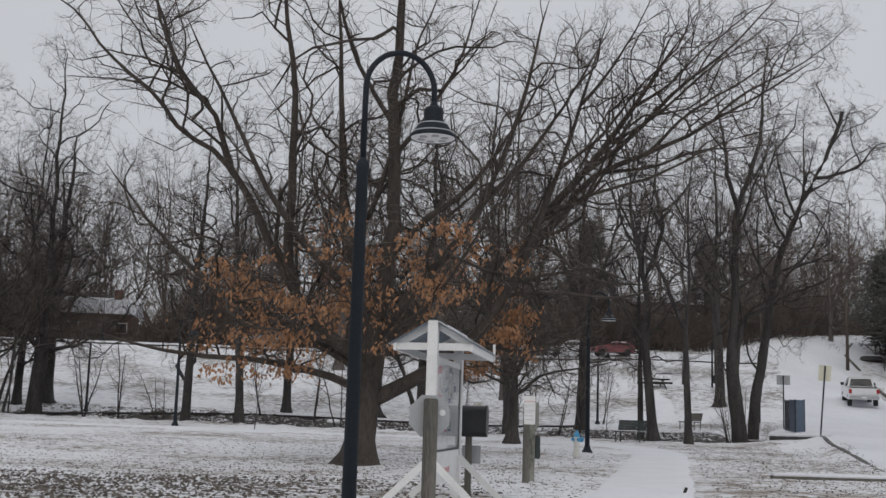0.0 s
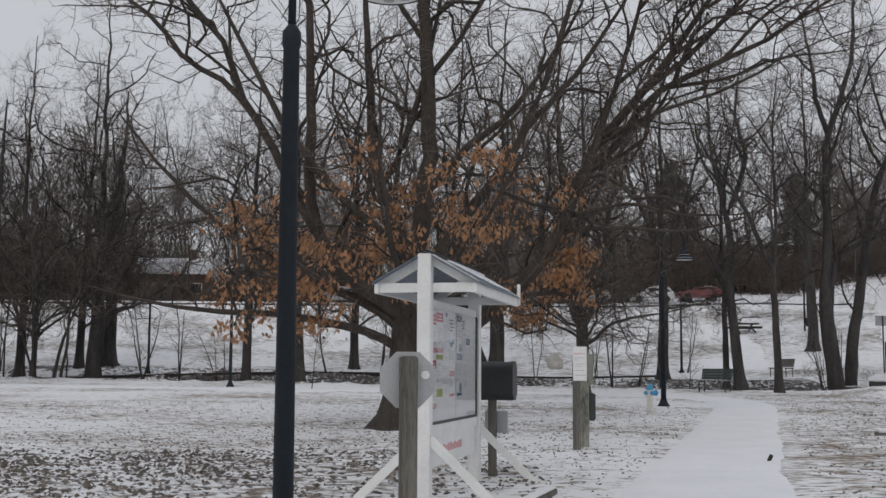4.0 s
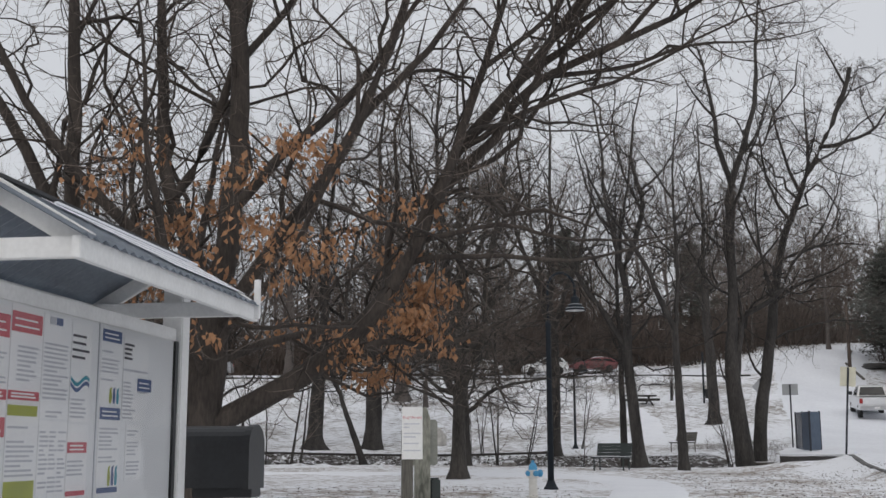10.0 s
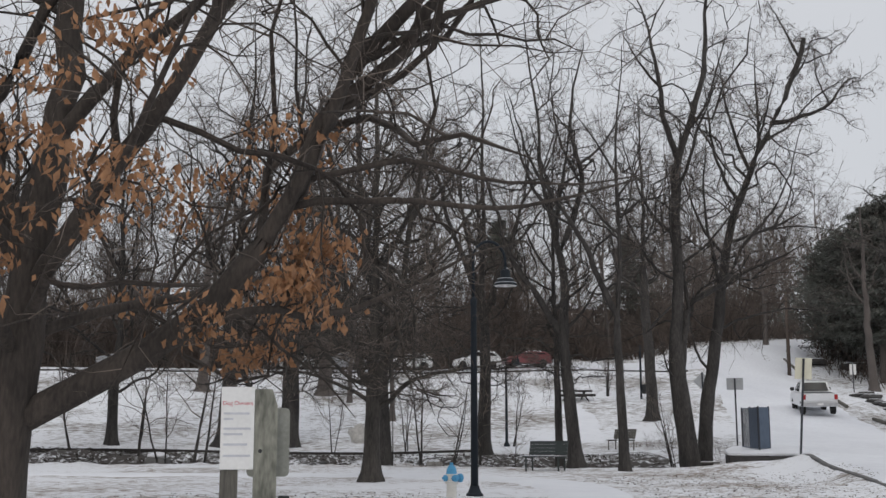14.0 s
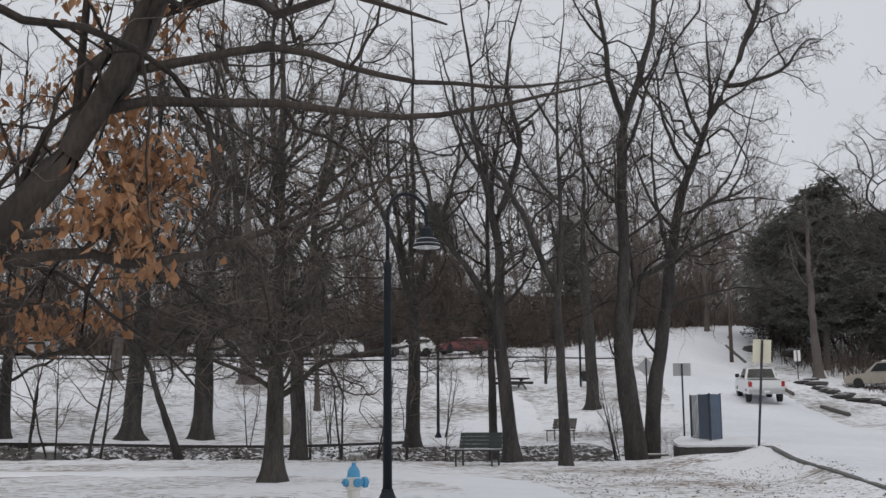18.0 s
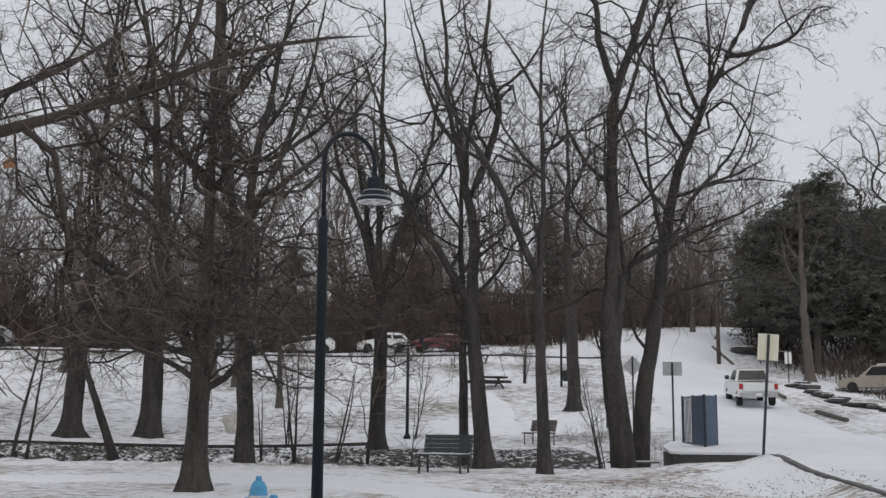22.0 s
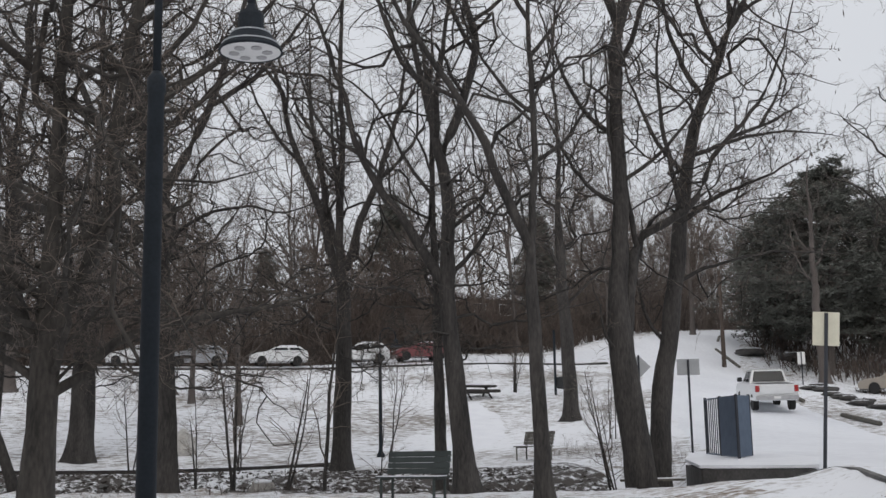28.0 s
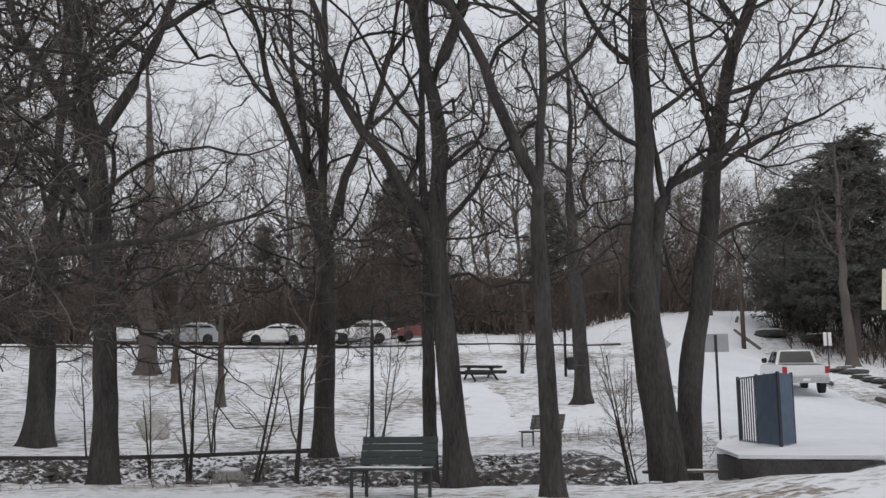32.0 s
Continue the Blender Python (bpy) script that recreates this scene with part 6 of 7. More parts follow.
tree("shade_tree", -24.0, 76.0, 0.4, 16, UPRIGHT, "bare tree beyond the creek", grey_bark, 52, (0.5, 0), 0.8, flare=1.4)


# ---- far woods, brush and evergreens ----
def off_road(x, y, gap):
    """True where a place lies further than gap from the roads' middle."""
    x, y = np.atleast_1d(x), np.atleast_1d(y)
    far = np.ones(len(x), bool)
    for line, extra in ((road_line, 0.0), (upper_line, -0.5)):
        for a, b in line[::2]:
            far &= (x - a) ** 2 + (y - b) ** 2 > (gap + extra) ** 2
    return far


def woods(name, places, mat, label, seed, twig=0.018, n1=8, n2=10, lo=0.2):
    rng = np.random.default_rng(seed)
    thick, thin, tips = [], [], []
    for x, y, tall in places:
        if not off_road(x, y, 6.0)[0] or (-26 < x < -17 and y < 133):
            continue
        base = np.array([x, y, float(height(x, y)) - 0.2])
        k = 9
        bend = np.cumsum(rng.normal(0, 0.4, (k, 2)), 0)
        trunk = base + np.stack([bend[:, 0], bend[:, 1], np.linspace(0, tall, k)], 1)
        r = (0.03 + 0.006 * tall) * np.linspace(1, 0.12, k)
        P, R = trunk[None], r[None]
        L1, Q1 = spawn(rng, P, R, 10, lo, 1.0, 44, 0.4, k, 0.2, 0.1, 0.016)
        L2, Q2 = spawn(rng, np.concatenate([L1, P]), np.concatenate([Q1, R]), n1, 0.12, 1.0, 48, 0.46, 4, 0.3, 0.05, 0.011, least=0.016)
        L3, Q3 = spawn(rng, L2, Q2, n2, 0.08, 1.0, 50, 0.62, 2, 0.3, 0.04, 0.009, least=twig)
        thick.append((np.concatenate([P, L1]), np.concatenate([R, Q1])))
        thin.append((L2, Q2))
        tips.append((L3, Q3))
    top = thing(name, pose(0, 0, 0), label, "woods", "", "stuff")
    v, f = tubes(thick, 4)
    o = new("woodland_trunk", raw_mesh("woodland_trunk", v, f, mat, True)); o.parent = top; tagged(o, kind="stuff")
    v, f = tubes(thin, 3)
    o = new("woodland_crown", raw_mesh("woodland_crown", v, f, mat)); o.parent = top; tagged(o, kind="stuff")
    v, f = spikes(np.concatenate([p for p, q in tips]), np.concatenate([q for p, q in tips]) * 1.3)
    o = new("woodland_twigs", raw_mesh("woodland_twigs", v, f, mat)); o.parent = top; tagged(o, kind="stuff")


frng = random.Random(9)
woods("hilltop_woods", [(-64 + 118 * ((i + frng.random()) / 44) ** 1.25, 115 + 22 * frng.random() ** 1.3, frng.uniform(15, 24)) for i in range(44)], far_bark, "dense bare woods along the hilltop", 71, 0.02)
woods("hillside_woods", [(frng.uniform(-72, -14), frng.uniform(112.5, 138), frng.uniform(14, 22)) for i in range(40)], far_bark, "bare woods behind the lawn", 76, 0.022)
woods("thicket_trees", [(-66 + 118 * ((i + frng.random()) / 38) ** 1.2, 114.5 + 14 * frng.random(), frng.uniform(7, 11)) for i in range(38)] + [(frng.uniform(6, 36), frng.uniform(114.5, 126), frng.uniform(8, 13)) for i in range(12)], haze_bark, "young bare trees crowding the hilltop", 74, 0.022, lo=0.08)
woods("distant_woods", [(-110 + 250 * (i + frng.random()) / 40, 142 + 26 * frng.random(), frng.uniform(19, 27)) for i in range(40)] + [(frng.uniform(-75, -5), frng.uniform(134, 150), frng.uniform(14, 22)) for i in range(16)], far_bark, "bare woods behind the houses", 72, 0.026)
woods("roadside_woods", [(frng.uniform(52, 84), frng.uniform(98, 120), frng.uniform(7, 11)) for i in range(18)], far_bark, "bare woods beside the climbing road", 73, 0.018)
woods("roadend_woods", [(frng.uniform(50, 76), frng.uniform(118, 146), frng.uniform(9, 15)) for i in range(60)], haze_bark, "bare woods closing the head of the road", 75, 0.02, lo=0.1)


def brush(name, x0, x1, y0, y1, count, tall, mat, label, seed, thick=0.02):
    """A thicket of thin arching stems."""
    rng = np.random.default_rng(seed)
    x, y = rng.uniform(x0, x1, count), rng.uniform(y0, y1, count)
    free = off_road(x, y, 4.6)
    x, y = x[free], y[free]
    count = len(x)
    z = height(x, y) - 0.1
    d = np.stack([rng.normal(0, 0.28, count), rng.normal(0, 0.28, count), np.ones(count)], 1)
    P = np.zeros((count, 4, 3))
    P[:, 0] = np.stack([x, y, z], 1)
    L = tall * (0.45 + 0.75 * rng.random(count)) * (0.78 + 0.26 * np.sin(x * 0.35 + seed) + 0.2 * np.sin(x * 1.1) + 0.16 * np.sin(x * 2.7 + y)) * (0.6 + 0.9 * rng.random(count) ** 3)
    L = np.where((np.abs(x + 20.3) < 5.6) & (y > 100) & (y < 126), 0.4 * L, L)  # low before the house
    for s in range(1, 4):
        d = d + rng.normal(0, 0.22, d.shape)
        d[:, 2] = np.maximum(d[:, 2], 0.1)
        d /= np.linalg.norm(d, axis=1, keepdims=True)
        P[:, s] = P[:, s - 1] + d * (L / 3)[:, None]
    R = np.ones((count, 1)) * thick * np.linspace(1, 0.4, 4)[None, :] * (0.6 + 0.8 * rng.random((count, 1)))
    B, S = spawn(rng, P, R, 4, 0.2, 1.0, 45, 0.5, 2, 0.25, 0.02, 0.01, least=thick * 0.5)
    va, fa = spikes(P, R)
    vb, fb = spikes(B, S)
    tagged(new(name, raw_mesh(name, np.concatenate([va, vb]), np.concatenate([fa, fb + len(va)]), mat)), label, "brush", "", "stuff")


brush("hilltop_brush", -70, 31, 113.2, 118, 8500, 6.0, brush_bark, "dense dark brown brush behind the parked cars", 81, 0.055)
brush("hilltop_brush", 31, 46, 113.2, 118, 800, 3.6, brush_bark, "dark brown brush behind the hilltop road", 90, 0.045)
brush("tall_brush", -75, 34, 117, 124, 7600, 9.6, brush_bark, "tall brown thicket behind the hilltop road", 86, 0.05)
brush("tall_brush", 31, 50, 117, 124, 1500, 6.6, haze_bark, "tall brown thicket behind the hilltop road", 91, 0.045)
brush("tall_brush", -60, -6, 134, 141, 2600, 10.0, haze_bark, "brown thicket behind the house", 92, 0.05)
brush("driveway_brush", 49.5, 56, 80, 87, 700, 1.7, brush_bark, "dark leafless shrubs before the parked car", 87, 0.02)
brush("roadside_brush", 52, 80, 90, 104, 1200, 3.0, brush_bark, "dark brown brush beside the road", 82, 0.035)
brush("creek_brush", -30, 8, 58.5, 61.5, 800, 0.6, brush_bark, "low dead brush along the creek", 83, 0.008)
brush("creek_brush", 8, 20.5, 53.0, 60.5, 700, 0.5, brush_bark, "low dead brush along the creek", 84, 0.007)
brush("lawn_weeds", 22.5, 27, 57.5, 68, 500, 0.7, brush_bark, "dry weeds beside the culvert", 85, 0.006)


brush("roadend_brush", 50, 100, 104, 126, 2600, 6.0, brush_bark, "tall brown thicket beside the climbing road", 88, 0.05)
brush("roadend_brush", 44, 84, 120, 134, 4200, 7.5, haze_bark, "brown thicket at the head of the road", 89, 0.04)


def evergreen(x, y, tall, wide, seed, label, bare=0.12, count=5200, size=0.32, dome=False):
    rng = np.random.default_rng(seed)
    top = thing("evergreen_tree", pose(x, y, spot_z(x, y)), label, "tree", "evergreens")
    bm = bmesh.new(); pipe(bm, [(0, 0, -0.2), (0.12, 0, tall * 0.3), (-0.05, 0, tall * 0.6), (0, 0.05, tall * 0.97)], [0.28, 0.22, 0.13, 0.03], 8)
    part("trunk", bm, far_bark, top)
    n = 230 if dome else 150
    h = bare * tall + (1 - bare) * tall * rng.random(n) ** 0.95 * 0.97
    f = (h / tall - bare) / (1 - bare)
    prof = np.clip(1.04 - f, 0.03, 1) ** 0.85 * np.clip(0.55 + 2.2 * f, 0, 1)
    if dome:
        prof = np.sqrt(np.clip(1.06 - f ** 1.7, 0.02, 1)) * np.clip(0.7 + 1.6 * f, 0, 1) * (1 + 0.14 * np.sin(f * 17 + seed))
    reach = wide / 2 * prof * (0.6 + 0.6 * rng.random(n))
    a = rng.uniform(0, 2 * np.pi, n)
    k = 6
    t = np.linspace(0, 1, k)
    P = np.zeros((n, k, 3))
    P[:, :, 0] = np.cos(a)[:, None] * reach[:, None] * t
    P[:, :, 1] = np.sin(a)[:, None] * reach[:, None] * t
    P[:, :, 2] = h[:, None] + reach[:, None] * (0.45 * t - 0.3 * t * t) * (0.5 + rng.random((n, 1)))
    P[:, 1:] += np.cumsum(rng.normal(0, 0.07, (n, k - 1, 3)), 1)
    R = 0.045 * np.ones((n, 1)) * np.linspace(1, 0.3, k)
    B, S = spawn(rng, P, R, 12, 0.2, 1.0, 48, 0.42, 4, 0.2, 0.0, 0.012, droop=0.1, spread=0.3, least=0.012)
    v, fc = tubes([(P, R)], 4)
    vb, fb = tubes([(B, S)], 3)
    o = new("branchwork", raw_mesh("branchwork", np.concatenate([v, vb]), np.concatenate([fc, fb + len(v)]), far_bark)); o.parent = top; tagged(o, kind="stuff")
    i = rng.integers(0, len(B), count * 2)
    s = rng.random(count * 2) * 2.98
    m = s.astype(int)
    w = (s - m)[:, None]
    at = B[i, m] * (1 - w) + B[i, m + 1] * w + rng.normal(0, 0.07, (count * 2, 3))
    vs, fs = leaf_quads(rng, at, size, 0.045, False)
    o = new("foliage", raw_mesh("foliage", vs, fs, needle)); o.parent = top
    tagged(o, "dark green needle sprays", kind="stuff")


evergreen(54.6, 97.0, 14.4, 10.6, 91, "large broad dark evergreen beside the road", 0.16, 25000, 0.3, True)
evergreen(60.5, 97.5, 12.5, 10.0, 92, "broad dark evergreen beside the road", 0.1, 20000, 0.3, True)
evergreen(64.5, 98.0, 11.0, 10.0, 96, "broad dark evergreen beside the road", 0.05, 14000, 0.3, True)
evergreen(56.5, 106.0, 10.5, 9.0, 97, "dark evergreen at the head of the road", 0.04, 11000, 0.28, True)
evergreen(62.5, 113.0, 10.0, 9.5, 98, "dark evergreen at the head of the road", 0.04, 9000, 0.28, True)
evergreen(30.3, 125.0, 13.6, 9.0, 93, "dark pine behind the hilltop brush", 0.1, 9000)
evergreen(43.2, 124.0, 11.5, 7.5, 94, "dark pine behind the hilltop brush", 0.08, 5000)
evergreen(20.0, 131.0, 11.5, 7.5, 95, "dark pine among the bare woods", 0.1, 3500)


# ---- vehicles ----
def wheels(top, spots, radius, wide):
    for x, y in spots:
        bm = bmesh.new(); lathe(bm, [(radius * 0.62, -wide / 2), (radius * 0.95, -wide / 2), (radius, -wide / 2 + 0.03), (radius, wide / 2 - 0.03), (radius * 0.95, wide / 2), (radius * 0.62, wide / 2)], 20)
        tyre = part("wheel", bm, rubber, top, "black tyre", m=pose(x, y, radius, 90, 0, 90))
        bm = bmesh.new(); lathe(bm, [(radius * 0.63, -wide / 2 + 0.02), (radius * 0.55, wide / 2 - 0.005), (radius * 0.2, wide / 2 - 0.03), (radius * 0.1, wide / 2)], 14)
        part("rim", bm, alloy, tyre, "grey wheel rim")


def hull(outline, half, tuck, top_z, low_z):
    """A body drawn from a side outline (y, z), narrower above its waist."""
    bm = bmesh.new()
    rows = []
    for s in (-1, -0.92, 0.92, 1):
        ring = []
        for y, z in outline:
            n = min(1.0, max(0.0, (z - low_z) / (top_z - low_z)))
            w = half - tuck * n ** 1.5
            inset = 0.0 if abs(s) < 1 else 0.04
            ring.append(bm.verts.new((s * w, y * (1 - inset * 0.15), z - (inset if z > low_z + 0.2 else 0))))
        rows.append(ring)
    n = len(outline)
    for a, b in zip(rows, rows[1:]):
        for i in range(n):
            bm.faces.new((a[i], a[(i + 1) % n], b[(i + 1) % n], b[i]))
    bm.faces.new(rows[0][::-1]); bm.faces.new(rows[-1])
    bmesh.ops.recalc_face_normals(bm, faces=bm.faces)
    return bm


def paint(name, c, d):
    m = material(name, c, d, 3, 0.3, bump=0)
    m.node_tree.nodes["Principled BSDF"].inputs["Coat Weight"].default_value = 0.4
    return m


car_white = paint("white_car_paint", (0.72, 0.73, 0.74), (0.62, 0.63, 0.64))
car_red = paint("red_car_paint", (0.17, 0.03, 0.035), (0.13, 0.025, 0.028))
car_silver = paint("silver_car_paint", (0.3, 0.31, 0.33), (0.24, 0.25, 0.27))
car_tan = paint("tan_car_paint", (0.3, 0.27, 0.23), (0.24, 0.21, 0.18))


def parked_car(x, y, turn, mat, label, tall=1.65, long=4.5):
    """A parked car; its nose points along local +y."""
    top = thing("parked_car", pose(x, y, spot_z(x, y) + 0.06, 0, 0, turn), label, "car", "parked cars")
    h = long / 2
    body = [(-h, 0.45), (-h + 0.05, 0.3), (h - 0.1, 0.3), (h, 0.45), (h - 0.02, 0.68), (h - 0.35, 0.86), (h * 0.42, 0.98), (-h + 0.1, 1.02), (-h, 0.85)]
    part("body", hull(body, 0.9, 0.05, 1.0, 0.3), mat, top, smooth=False)
    cabin = [(-h + 0.12, 1.0), (h * 0.44, 0.97), (h * 0.12, tall - 0.08), (-h * 0.15, tall), (-h * 0.72, tall - 0.04)]
    part("cabin", hull(cabin, 0.84, 0.16, tall, 1.0), mat, top)
    for s in (-1, 1):
        for y0, y1, ya, yb in ((-h * 0.30, h * 0.30, -h * 0.26, h * 0.10), (-h * 0.80, -h * 0.36, -h * 0.66, -h * 0.34)):
            bm = bmesh.new()
            vs = [bm.verts.new(c) for c in ((s * 0.842, y0, 1.06), (s * 0.842, y1, 1.05), (s * 0.745, yb, tall - 0.16), (s * 0.745, ya, tall - 0.14))]
            bm.faces.new(vs); bmesh.ops.solidify(bm, geom=bm.faces[:], thickness=0.012 * s)
            part("side_window", bm, car_glass, top, "dark glass")
    for y0, y1 in ((h * 0.455, h * 0.15), (-h * 0.965, -h * 0.755)):
        bm = bmesh.new()
        vs = [bm.verts.new(c) for c in ((-0.74, y0, 1.05), (0.74, y0, 1.05), (0.62, y1, tall - 0.12), (-0.62, y1, tall - 0.12))]
        bm.faces.new(vs); bmesh.ops.solidify(bm, geom=bm.faces[:], thickness=0.012)
        part("windscreen", bm, car_glass, top, "dark glass")
    wheels(top, [(s * 0.8, e * long * 0.31) for s in (-1, 1) for e in (-1, 1)], 0.33, 0.22)
    for s in (-1, 1):
        bm = bmesh.new(); box(bm, s * 0.72 - 0.12, s * 0.72 + 0.12, -h - 0.01, -h + 0.06, 0.72, 0.9, 0.01); part("tail_light", bm, red_light, top)
        bm = bmesh.new(); box(bm, s * 0.66 - 0.14, s * 0.66 + 0.14, h - 0.16, h - 0.03, 0.66, 0.78, 0.01); part("headlight", bm, alloy, top)
    bm = bmesh.new(); box(bm, -0.6, 0.6, -h * 0.6, -h * 0.02, tall - 0.03, tall + 0.035, 0.02)
    part("roof_snow", bm, snow, top, "snow on the roof")


parked_car(18.4, 107.2, 90, car_white, "white hatchback parked by the hilltop road", 1.36, 3.9)
parked_car(24.1, 107.0, 84, car_white, "white sport utility car parked nose to tail", 1.48, 3.9)
parked_car(28.4, 107.3, 92, car_red, "red car parked by the hilltop road", 1.32, 3.9)
parked_car(13.0, 107.4, 88, car_silver, "silver car parked by the hilltop road", 1.36, 3.9)
parked_car(8.9, 107.6, 90, car_white, "white car parked by the hilltop road", 1.32, 3.9)
parked_car(-4.2, 107.4, 90, car_silver, "grey hatchback parked by the hilltop road", 1.36, 3.9)
parked_car(51.5, 85.5, 55, car_tan, "tan car parked behind the roadside brush", 1.75, 4.7)

top = thing("pickup_truck", pose(39.3, 79.5, spot_z(39.3, 79.5) + 0.08, 5, 0, -20), "white crew-cab pickup truck driving up the snowy road", "truck")
body = [(-2.9, 0.62), (-2.8, 0.5), (2.75, 0.45), (2.88, 0.6), (2.86, 1.0), (2.7, 1.16), (1.25, 1.24), (1.2, 1.26), (-2.88, 1.28), (-2.92, 1.1)]
part("body", hull(body, 1.0, 0.04, 1.28, 0.45), car_white, top)
cabin = [(-0.95, 1.26), (1.3, 1.22), (0.62, 1.86), (0.1, 1.93), (-0.72, 1.9)]
part("cab", hull(cabin, 0.92, 0.17, 1.93, 1.26), car_white, top)
bm = bmesh.new(); box(bm, -0.84, 0.84, -2.84, -1.02, 1.2, 1.285); part("bed_liner", bm, black_plastic, top, "black bed opening")
bm = bmesh.new()
vs = [bm.verts.new(c) for c in ((-0.78, -0.97, 1.34), (0.78, -0.97, 1.34), (0.66, -0.775, 1.84), (-0.66, -0.775, 1.84))]
bm.faces.new(vs); bmesh.ops.solidify(bm, geom=bm.faces[:], thickness=0.014); part("rear_window", bm, car_glass, top, "dark glass")
for s in (-1, 1):
    for y0, y1, ya, yb in ((-0.78, 0.12, -0.62, 0.1), (0.2, 1.12, 0.18, 0.6)):
        bm = bmesh.new()
        vs = [bm.verts.new(c) for c in ((s * 0.915, y0, 1.33), (s * 0.915, y1, 1.3), (s * 0.785, yb, 1.8), (s * 0.785, ya, 1.82))]
        bm.faces.new(vs); bmesh.ops.solidify(bm, geom=bm.faces[:], thickness=0.014 * s); part("side_window", bm, car_glass, top, "dark glass")
    bm = bmesh.new(); box(bm, s * 0.9 - 0.1, s * 0.9 + 0.1, -2.95, -2.85, 0.92, 1.22, 0.015); part("tail_light", bm, red_light, top)
    bm = bmesh.new(); box(bm, s * 1.08 - 0.12, s * 1.08 + 0.12, 0.95, 1.1, 1.28, 1.5, 0.03); part("mirror", bm, black_plastic, top)
bm = bmesh.new(); box(bm, -0.98, 0.98, -3.05, -2.88, 0.55, 0.75, 0.03); part("bumper", bm, alloy, top, "chrome rear bumper")
bm = bmesh.new(); box(bm, -0.16, 0.16, -3.07, -3.05, 0.6, 0.72); part("number_plate", bm, sign_white, top)
bm = bmesh.new(); box(bm, -0.8, 0.8, -2.95, -2.925, 0.82, 1.2, 0.01); part("tailgate", bm, car_white, top)
wheels(top, [(s * 0.86, e) for s in (-1, 1) for e in (-1.85, 1.85)], 0.4, 0.27)


# ---- houses ----
def house(x, y, turn, long, deep, tall, rise, label):
    top = thing("house", pose(x, y, spot_z(x, y), 0, 0, turn), label, "house", "houses")
    bm = bmesh.new(); box(bm, -long / 2, long / 2, -deep / 2, deep / 2, -0.5, tall); part("wall", bm, brick_wall, top)
    for s in (-1, 1):
        bm = bmesh.new()
        vs = [bm.verts.new(c) for c in ((-long / 2 - 0.5, s * (deep / 2 + 0.6), tall - 0.12), (long / 2 + 0.5, s * (deep / 2 + 0.6), tall - 0.12), (long / 2 + 0.5, 0, tall + rise), (-long / 2 - 0.5, 0, tall + rise))]
        bm.faces.new(vs if s < 0 else vs[::-1]); bmesh.ops.solidify(bm, geom=bm.faces[:], thickness=0.18); part("roof", bm, snow, top, "snow-covered roof slope")
    bm = bmesh.new(); box(bm, long * 0.2, long * 0.2 + 0.8, -0.4, 0.4, tall, tall + rise + 0.9); part("chimney", bm, brick_wall, top)
    for k in range(4):
        xx = -long * 0.38 + k * long * 0.25
        if k == 2:
            bm = bmesh.new(); box(bm, xx - 0.45, xx + 0.45, -deep / 2 - 0.06, -deep / 2 + 0.02, 0, 2.05, 0.01); part("door", bm, white_paint, top)
            continue
        bm = bmesh.new(); box(bm, xx - 0.65, xx + 0.65, -deep / 2 - 0.05, -deep / 2 + 0.02, 0.95, 2.1, 0.01); w = part("window", bm, white_paint, top)
        bm = bmesh.new(); box(bm, xx - 0.55, xx + 0.55, -deep / 2 - 0.07, -deep / 2 - 0.052, 1.03, 2.02); part("pane", bm, car_glass, w)


house(-22.9, 127.5, 2, 7.5, 7, 3.1, 1.9, "low brick house with a snowy roof behind the trees")
house(-8.5, 130, -3, 10, 7, 2.6, 1.1, "low house with a snowy roof behind the trees")
house(45.0, 141, 10, 11, 8, 2.6, 1.0, "house with a snowy roof among the trees")

# ---- poles, logs, stones ----
for x, y, tall in ((48.2, 100.0, 6.8),):
    t = thing("utility_pole", pose(x, y, spot_z(x, y)), "brown wooden utility pole", "utility pole", "utility poles")
    bm = bmesh.new(); pipe(bm, [(0, 0, -0.2), (0, 0, tall)], [0.16, 0.11], 10); part("pole", bm, brush_bark, t, smooth=True)
    bm = bmesh.new(); lathe(bm, [(0.13, tall), (0.13, tall + 0.05), (0.02, tall + 0.1)], 10); part("cap", bm, old_wood, t)
t = thing("litter_bin_post", pose(31.4, 88.0, spot_z(31.4, 88.0)), "dark post with a litter bin on the slope", "bin")
bm = bmesh.new(); pipe(bm, [(0, 0, -0.1), (0, 0, 3.6)], 0.07, 8); part("post", bm, lamp_paint, t)
bm = bmesh.new(); lathe(bm, [(0.2, 0.35), (0.24, 0.4), (0.26, 0.95), (0.22, 1.0)], 14, (0.3, -0.1, 0)); part("bin", bm, black_plastic, t)
for a, b in (((40.0, 71.4), (41.0, 75.7)), ((43.0, 82.1), (46.4, 92.2)), ((49.3, 99.9), (50.6, 105.6)), ((52.4, 108.6), (54.4, 112.0))):
    t = thing("parking_log", pose(0, 0, 0), "dark timber edging log lying in the snow", "log", "roadside logs")
    bm = bmesh.new()
    beam(bm, (*a, spot_z(*a) + 0.1), (*b, spot_z(*b) + 0.1), 0.2, 0.18, 0.04)
    part("log", bm, old_wood, t)


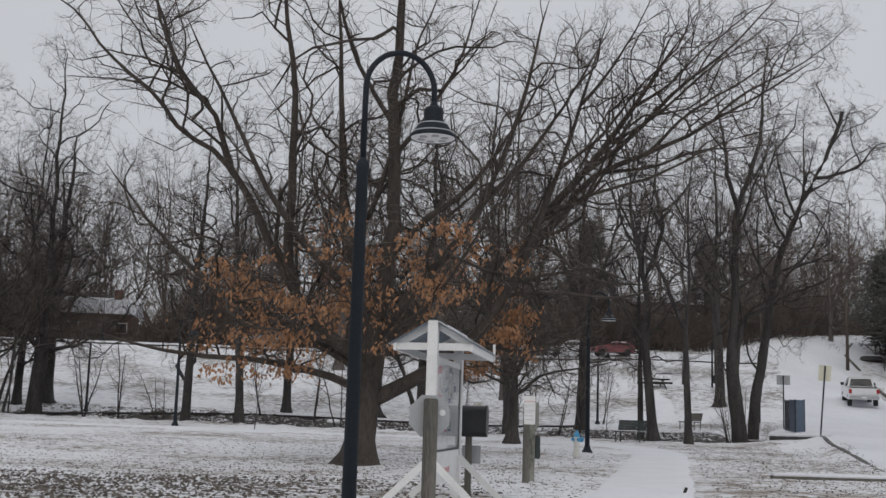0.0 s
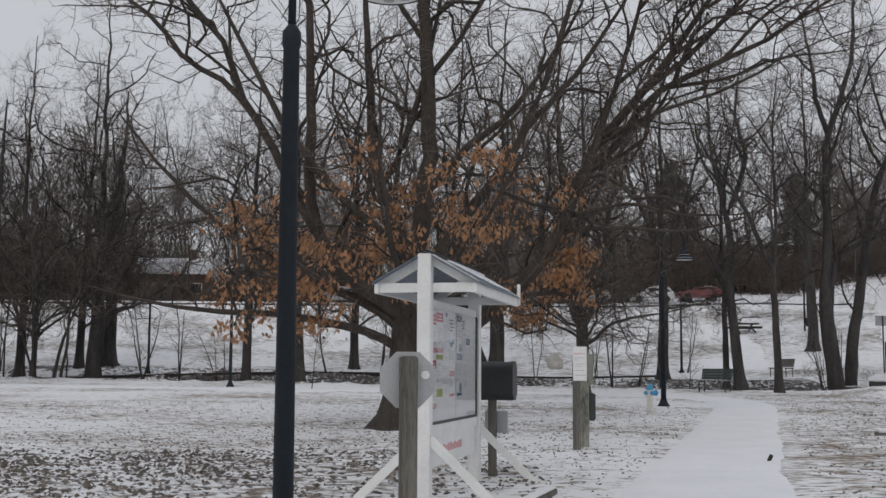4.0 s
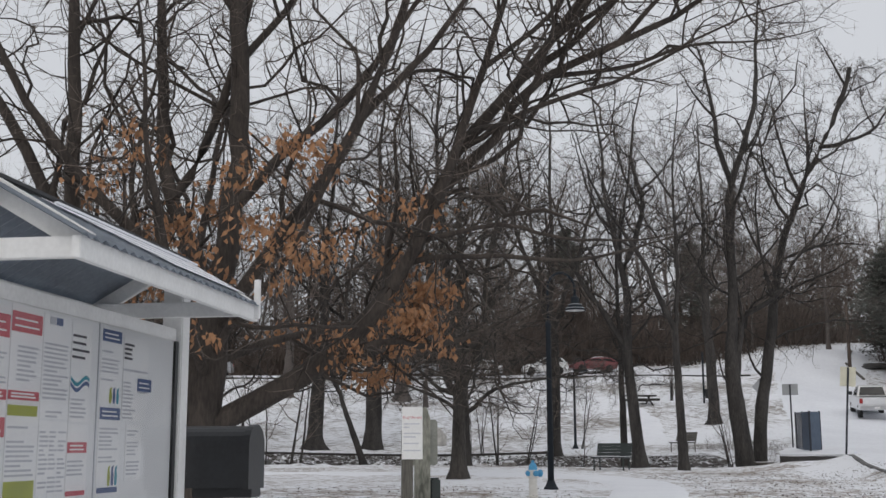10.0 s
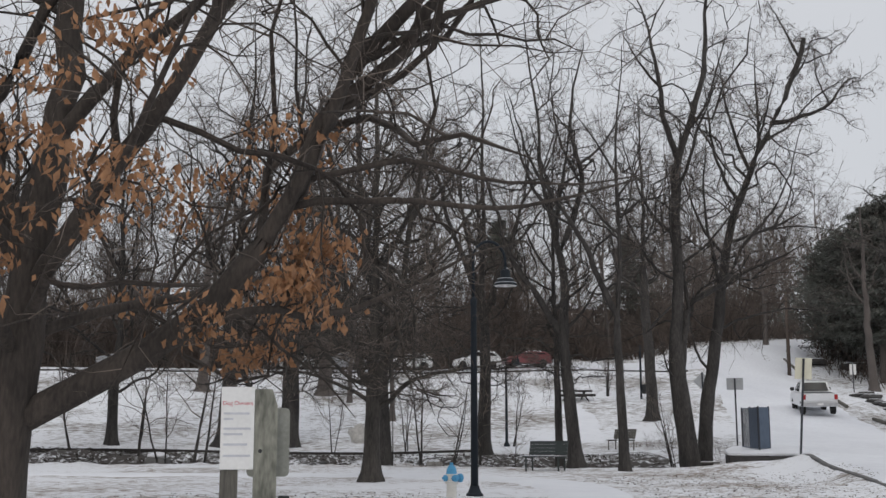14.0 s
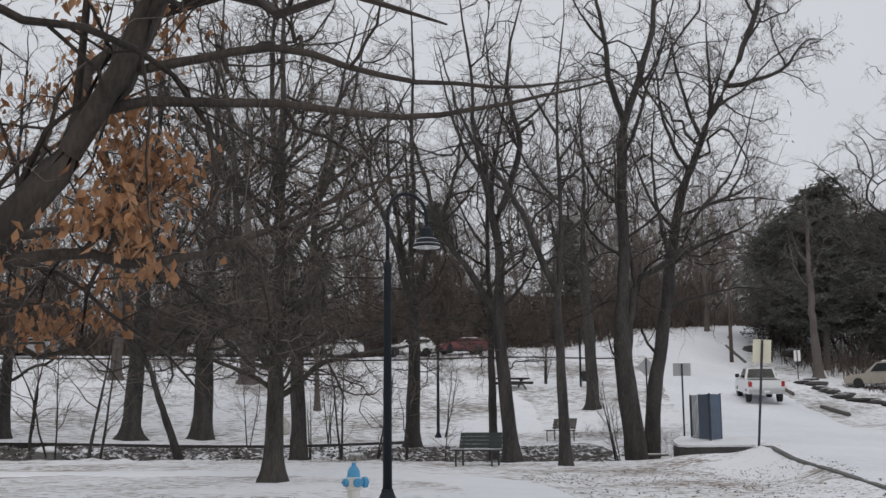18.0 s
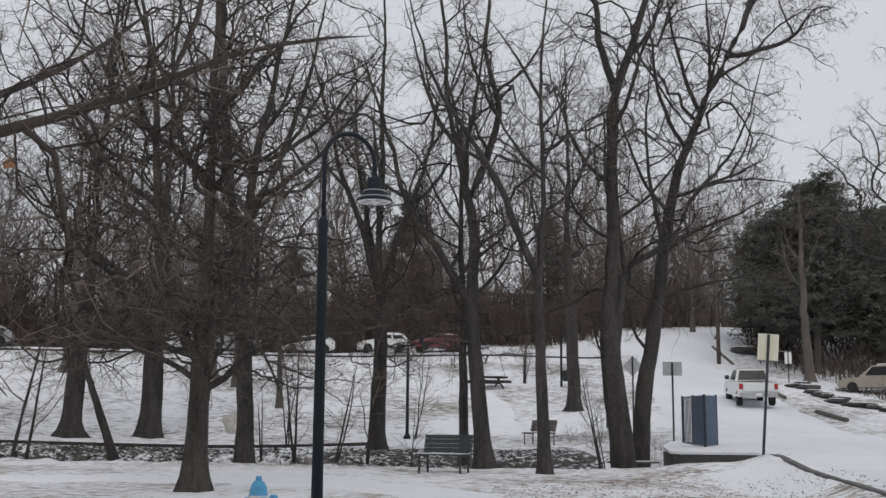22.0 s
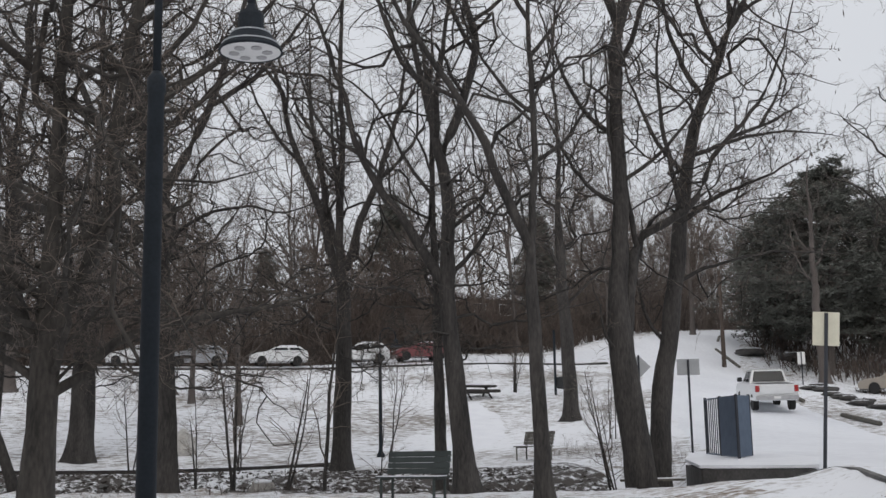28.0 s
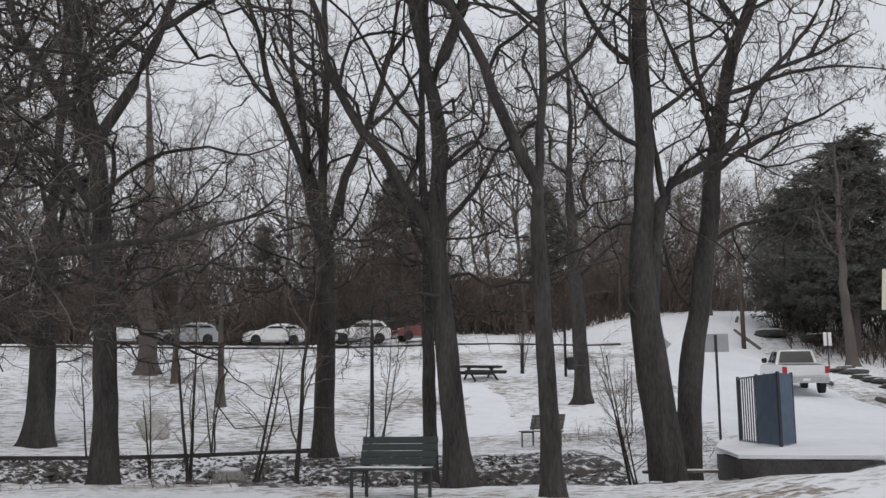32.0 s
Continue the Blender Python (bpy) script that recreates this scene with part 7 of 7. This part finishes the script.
def boulder(x, y, w, h, mat, label, seed, name="boulder", snowy=True):
    rng = random.Random(seed)
    t = thing(name, pose(x, y, spot_z(x, y), 0, 0, rng.uniform(0, 180)), label, "rock", "stones")
    bm = bmesh.new(); bmesh.ops.create_icosphere(bm, subdivisions=3, radius=1.0)
    for v in bm.verts:
        n = noise.noise(v.co * 1.6 + Vector((seed, 0, 0))) * 0.35 + noise.noise(v.co * 4 + Vector((seed, 3, 0))) * 0.1
        v.co = v.co * (1 + n)
        v.co = Vector((v.co.x * w / 2, v.co.y * w / 2.4, v.co.z * h * 0.6 + h * 0.35))
    part("stone", bm, mat, t, smooth=True)
    if snowy:
        bm = bmesh.new(); bmesh.ops.create_icosphere(bm, subdivisions=2, radius=1.0)
        for v in bm.verts:
            n = noise.noise(v.co * 2.6 + Vector((seed, 9, 0))) * 0.3
            v.co = Vector((v.co.x * w * 0.38 * (1 + n), v.co.y * w * 0.3 * (1 + n), v.co.z * h * 0.16 + h * 0.86))
        part("snow_cap", bm, snow, t, smooth=True)


boulder(10.85, 72.8, 1.15, 0.95, pale_stone, "pale rough boulder beyond the far path", 3, snowy=False)
boulder(52.6, 104.2, 2.4, 0.55, dark_stone, "dark rock capped with snow at the head of the road", 6, "roadside_rock")
boulder(55.2, 102.6, 2.8, 0.6, dark_stone, "dark rock capped with snow at the head of the road", 7, "roadside_rock")
boulder(12.6, 60.5, 0.8, 0.45, stone, "pale stone in the creek bank", 4)
boulder(1.7, 60.5, 1.3, 1.0, concrete, "dark stump with snow on it at the creek", 5, "tree_stump")
srng = random.Random(12)


def rock_spot(k):
    """A place along the rocky bank beside the parking bays."""
    return 44.6 + 0.29 * k + srng.uniform(0, 1.6), 76.5 + 1.25 * k + srng.uniform(-0.8, 0.8)


for k in range(12):
    x = srng.uniform(7.5, 20.5)
    y = float(creek_line(x)) + srng.uniform(-2.8, 3.2)
    boulder(x, y, srng.uniform(0.2, 0.42), srng.uniform(0.12, 0.2), concrete, "small dark stone in the creek bed", 20 + k, "creek_stone", False)
for k in range(12):
    boulder(*rock_spot(k), srng.uniform(1.0, 2.0), srng.uniform(0.2, 0.34), dark_stone, "flat dark landscape rock capped with snow", 60 + k, "roadside_rock")

# plank steps at the culvert, the timber on the lawn, the marker by the path
t = thing("plank_steps", pose(20.6, 52.6, spot_z(20.6, 52.6) + 0.1, 0, 0, -15), "two snowy planks at the creek bank", "planks")
for j in range(2):
    bm = bmesh.new(); box(bm, -0.6, 0.9, -0.18 + j * 0.7, 0.1 + j * 0.7, j * 0.2, 0.05 + j * 0.2, 0.01); part("plank", bm, old_wood, t)
    bm = bmesh.new(); box(bm, -0.58, 0.88, -0.17 + j * 0.7, 0.09 + j * 0.7, 0.05 + j * 0.2, 0.075 + j * 0.2, 0.01); part("snow_cap", bm, snow, t)
t = thing("lawn_timber", pose(11.5, 24.4, spot_z(11.5, 24.4), 0, 0, -4), "short dark timber in the lawn topped with snow", "timber")
bm = bmesh.new(); box(bm, -0.95, 1.6, -0.13, 0.13, -0.05, 0.075, 0.02); part("timber", bm, old_wood, t)
bm = bmesh.new(); box(bm, -0.96, 1.61, -0.15, 0.15, 0.06, 0.125, 0.03); part("snow_cap", bm, snow, t)

t = thing("kiosk_plank", pose(0, 0, 0), "dark weathered plank lying by the kiosk under snow", "plank")
za, zb = spot_z(2.95, 13.85), spot_z(3.55, 15.6)
bm = bmesh.new(); beam(bm, (2.95, 13.85, za + 0.03), (3.45, 15.3, zb + 0.03), 0.12, 0.07, 0.01); part("plank", bm, old_wood, t)
bm = bmesh.new(); beam(bm, (2.94, 13.88, za + 0.072), (3.44, 15.28, zb + 0.072), 0.115, 0.02, 0.006); part("snow_cap", bm, snow, t, "snow lying on the plank")
t = thing("path_marker", pose(6.75, 18.75, spot_z(6.75, 18.75), 0, 25, 0), "small leaning dark stake at the path edge", "stake")
bm = bmesh.new(); beam(bm, (0, 0, -0.05), (0, 0, 0.14), 0.045, 0.035, 0.005); part("stake", bm, wet_timber, t)

# ---- fallen leaves ----
def litter(name, count, spots, label, seed, size=0.05, mat=None):
    """Dead leaves strewn over round spots (x, y, radius), lying on the snow."""
    rng = np.random.default_rng(seed)
    w = np.array([s[2] ** 2 for s in spots])
    i = rng.choice(len(spots), count, p=w / w.sum())
    s = np.array(spots)[i]
    a, r = rng.uniform(0, 2 * np.pi, count), np.sqrt(rng.random(count))
    x, y = s[:, 0] + np.cos(a) * r * s[:, 2], s[:, 1] + np.sin(a) * r * s[:, 2]
    on_path = np.abs(x - (3.05 + 0.308 * (y - 11.4) + 0.92)) < 1.05
    keep = ~(on_path & (y < 37))
    x, y = x[keep], y[keep]
    at = np.stack([x, y, height(x, y) + 0.03 + 0.02 * rng.random(len(x))], 1)
    v, f = leaf_quads(rng, at, size, size * 0.35, False)
    base = np.repeat(at[:, 2], 4)
    v[:, 2] = base + (v[:, 2] - base) * 0.6
    tagged(new(name, raw_mesh(name, v, f, mat or litter_leaf)), label, "leaves", "", "stuff")


litter("fallen_leaves", 13000, [(0, 18, 6), (-6, 19, 6), (2, 25, 5), (-12, 21, 7), (3.5, 20, 2.5), (5.5, 27, 3), (-4, 30, 8), (-18, 24, 7), (5, 33, 5)], "brown dead leaves strewn over the snowy lawn", 101)
litter("fallen_leaves", 5000, [(9, 19, 3), (12, 26, 4), (15, 34, 4), (8, 13, 3), (11, 21.5, 3), (17, 41, 4), (13.5, 30, 3), (9.5, 15.5, 3)], "brown dead leaves strewn over the snowy lawn", 102)
litter("fallen_leaves", 13000, [(x, 17.4 + 0.5 * (x % 3), 3.6) for x in range(-24, 2, 3)], "thick band of grey-brown leaves along the lawn", 104, 0.085)
litter("creek_leaves", 13000, [(x, float(creek_line(x)) + d, 2.1) for x in range(-14, 21, 2) for d in (-1.4, 0.8, 3.0)], "wet dark leaves in the creek bed", 103, 0.14, creek_leaf)
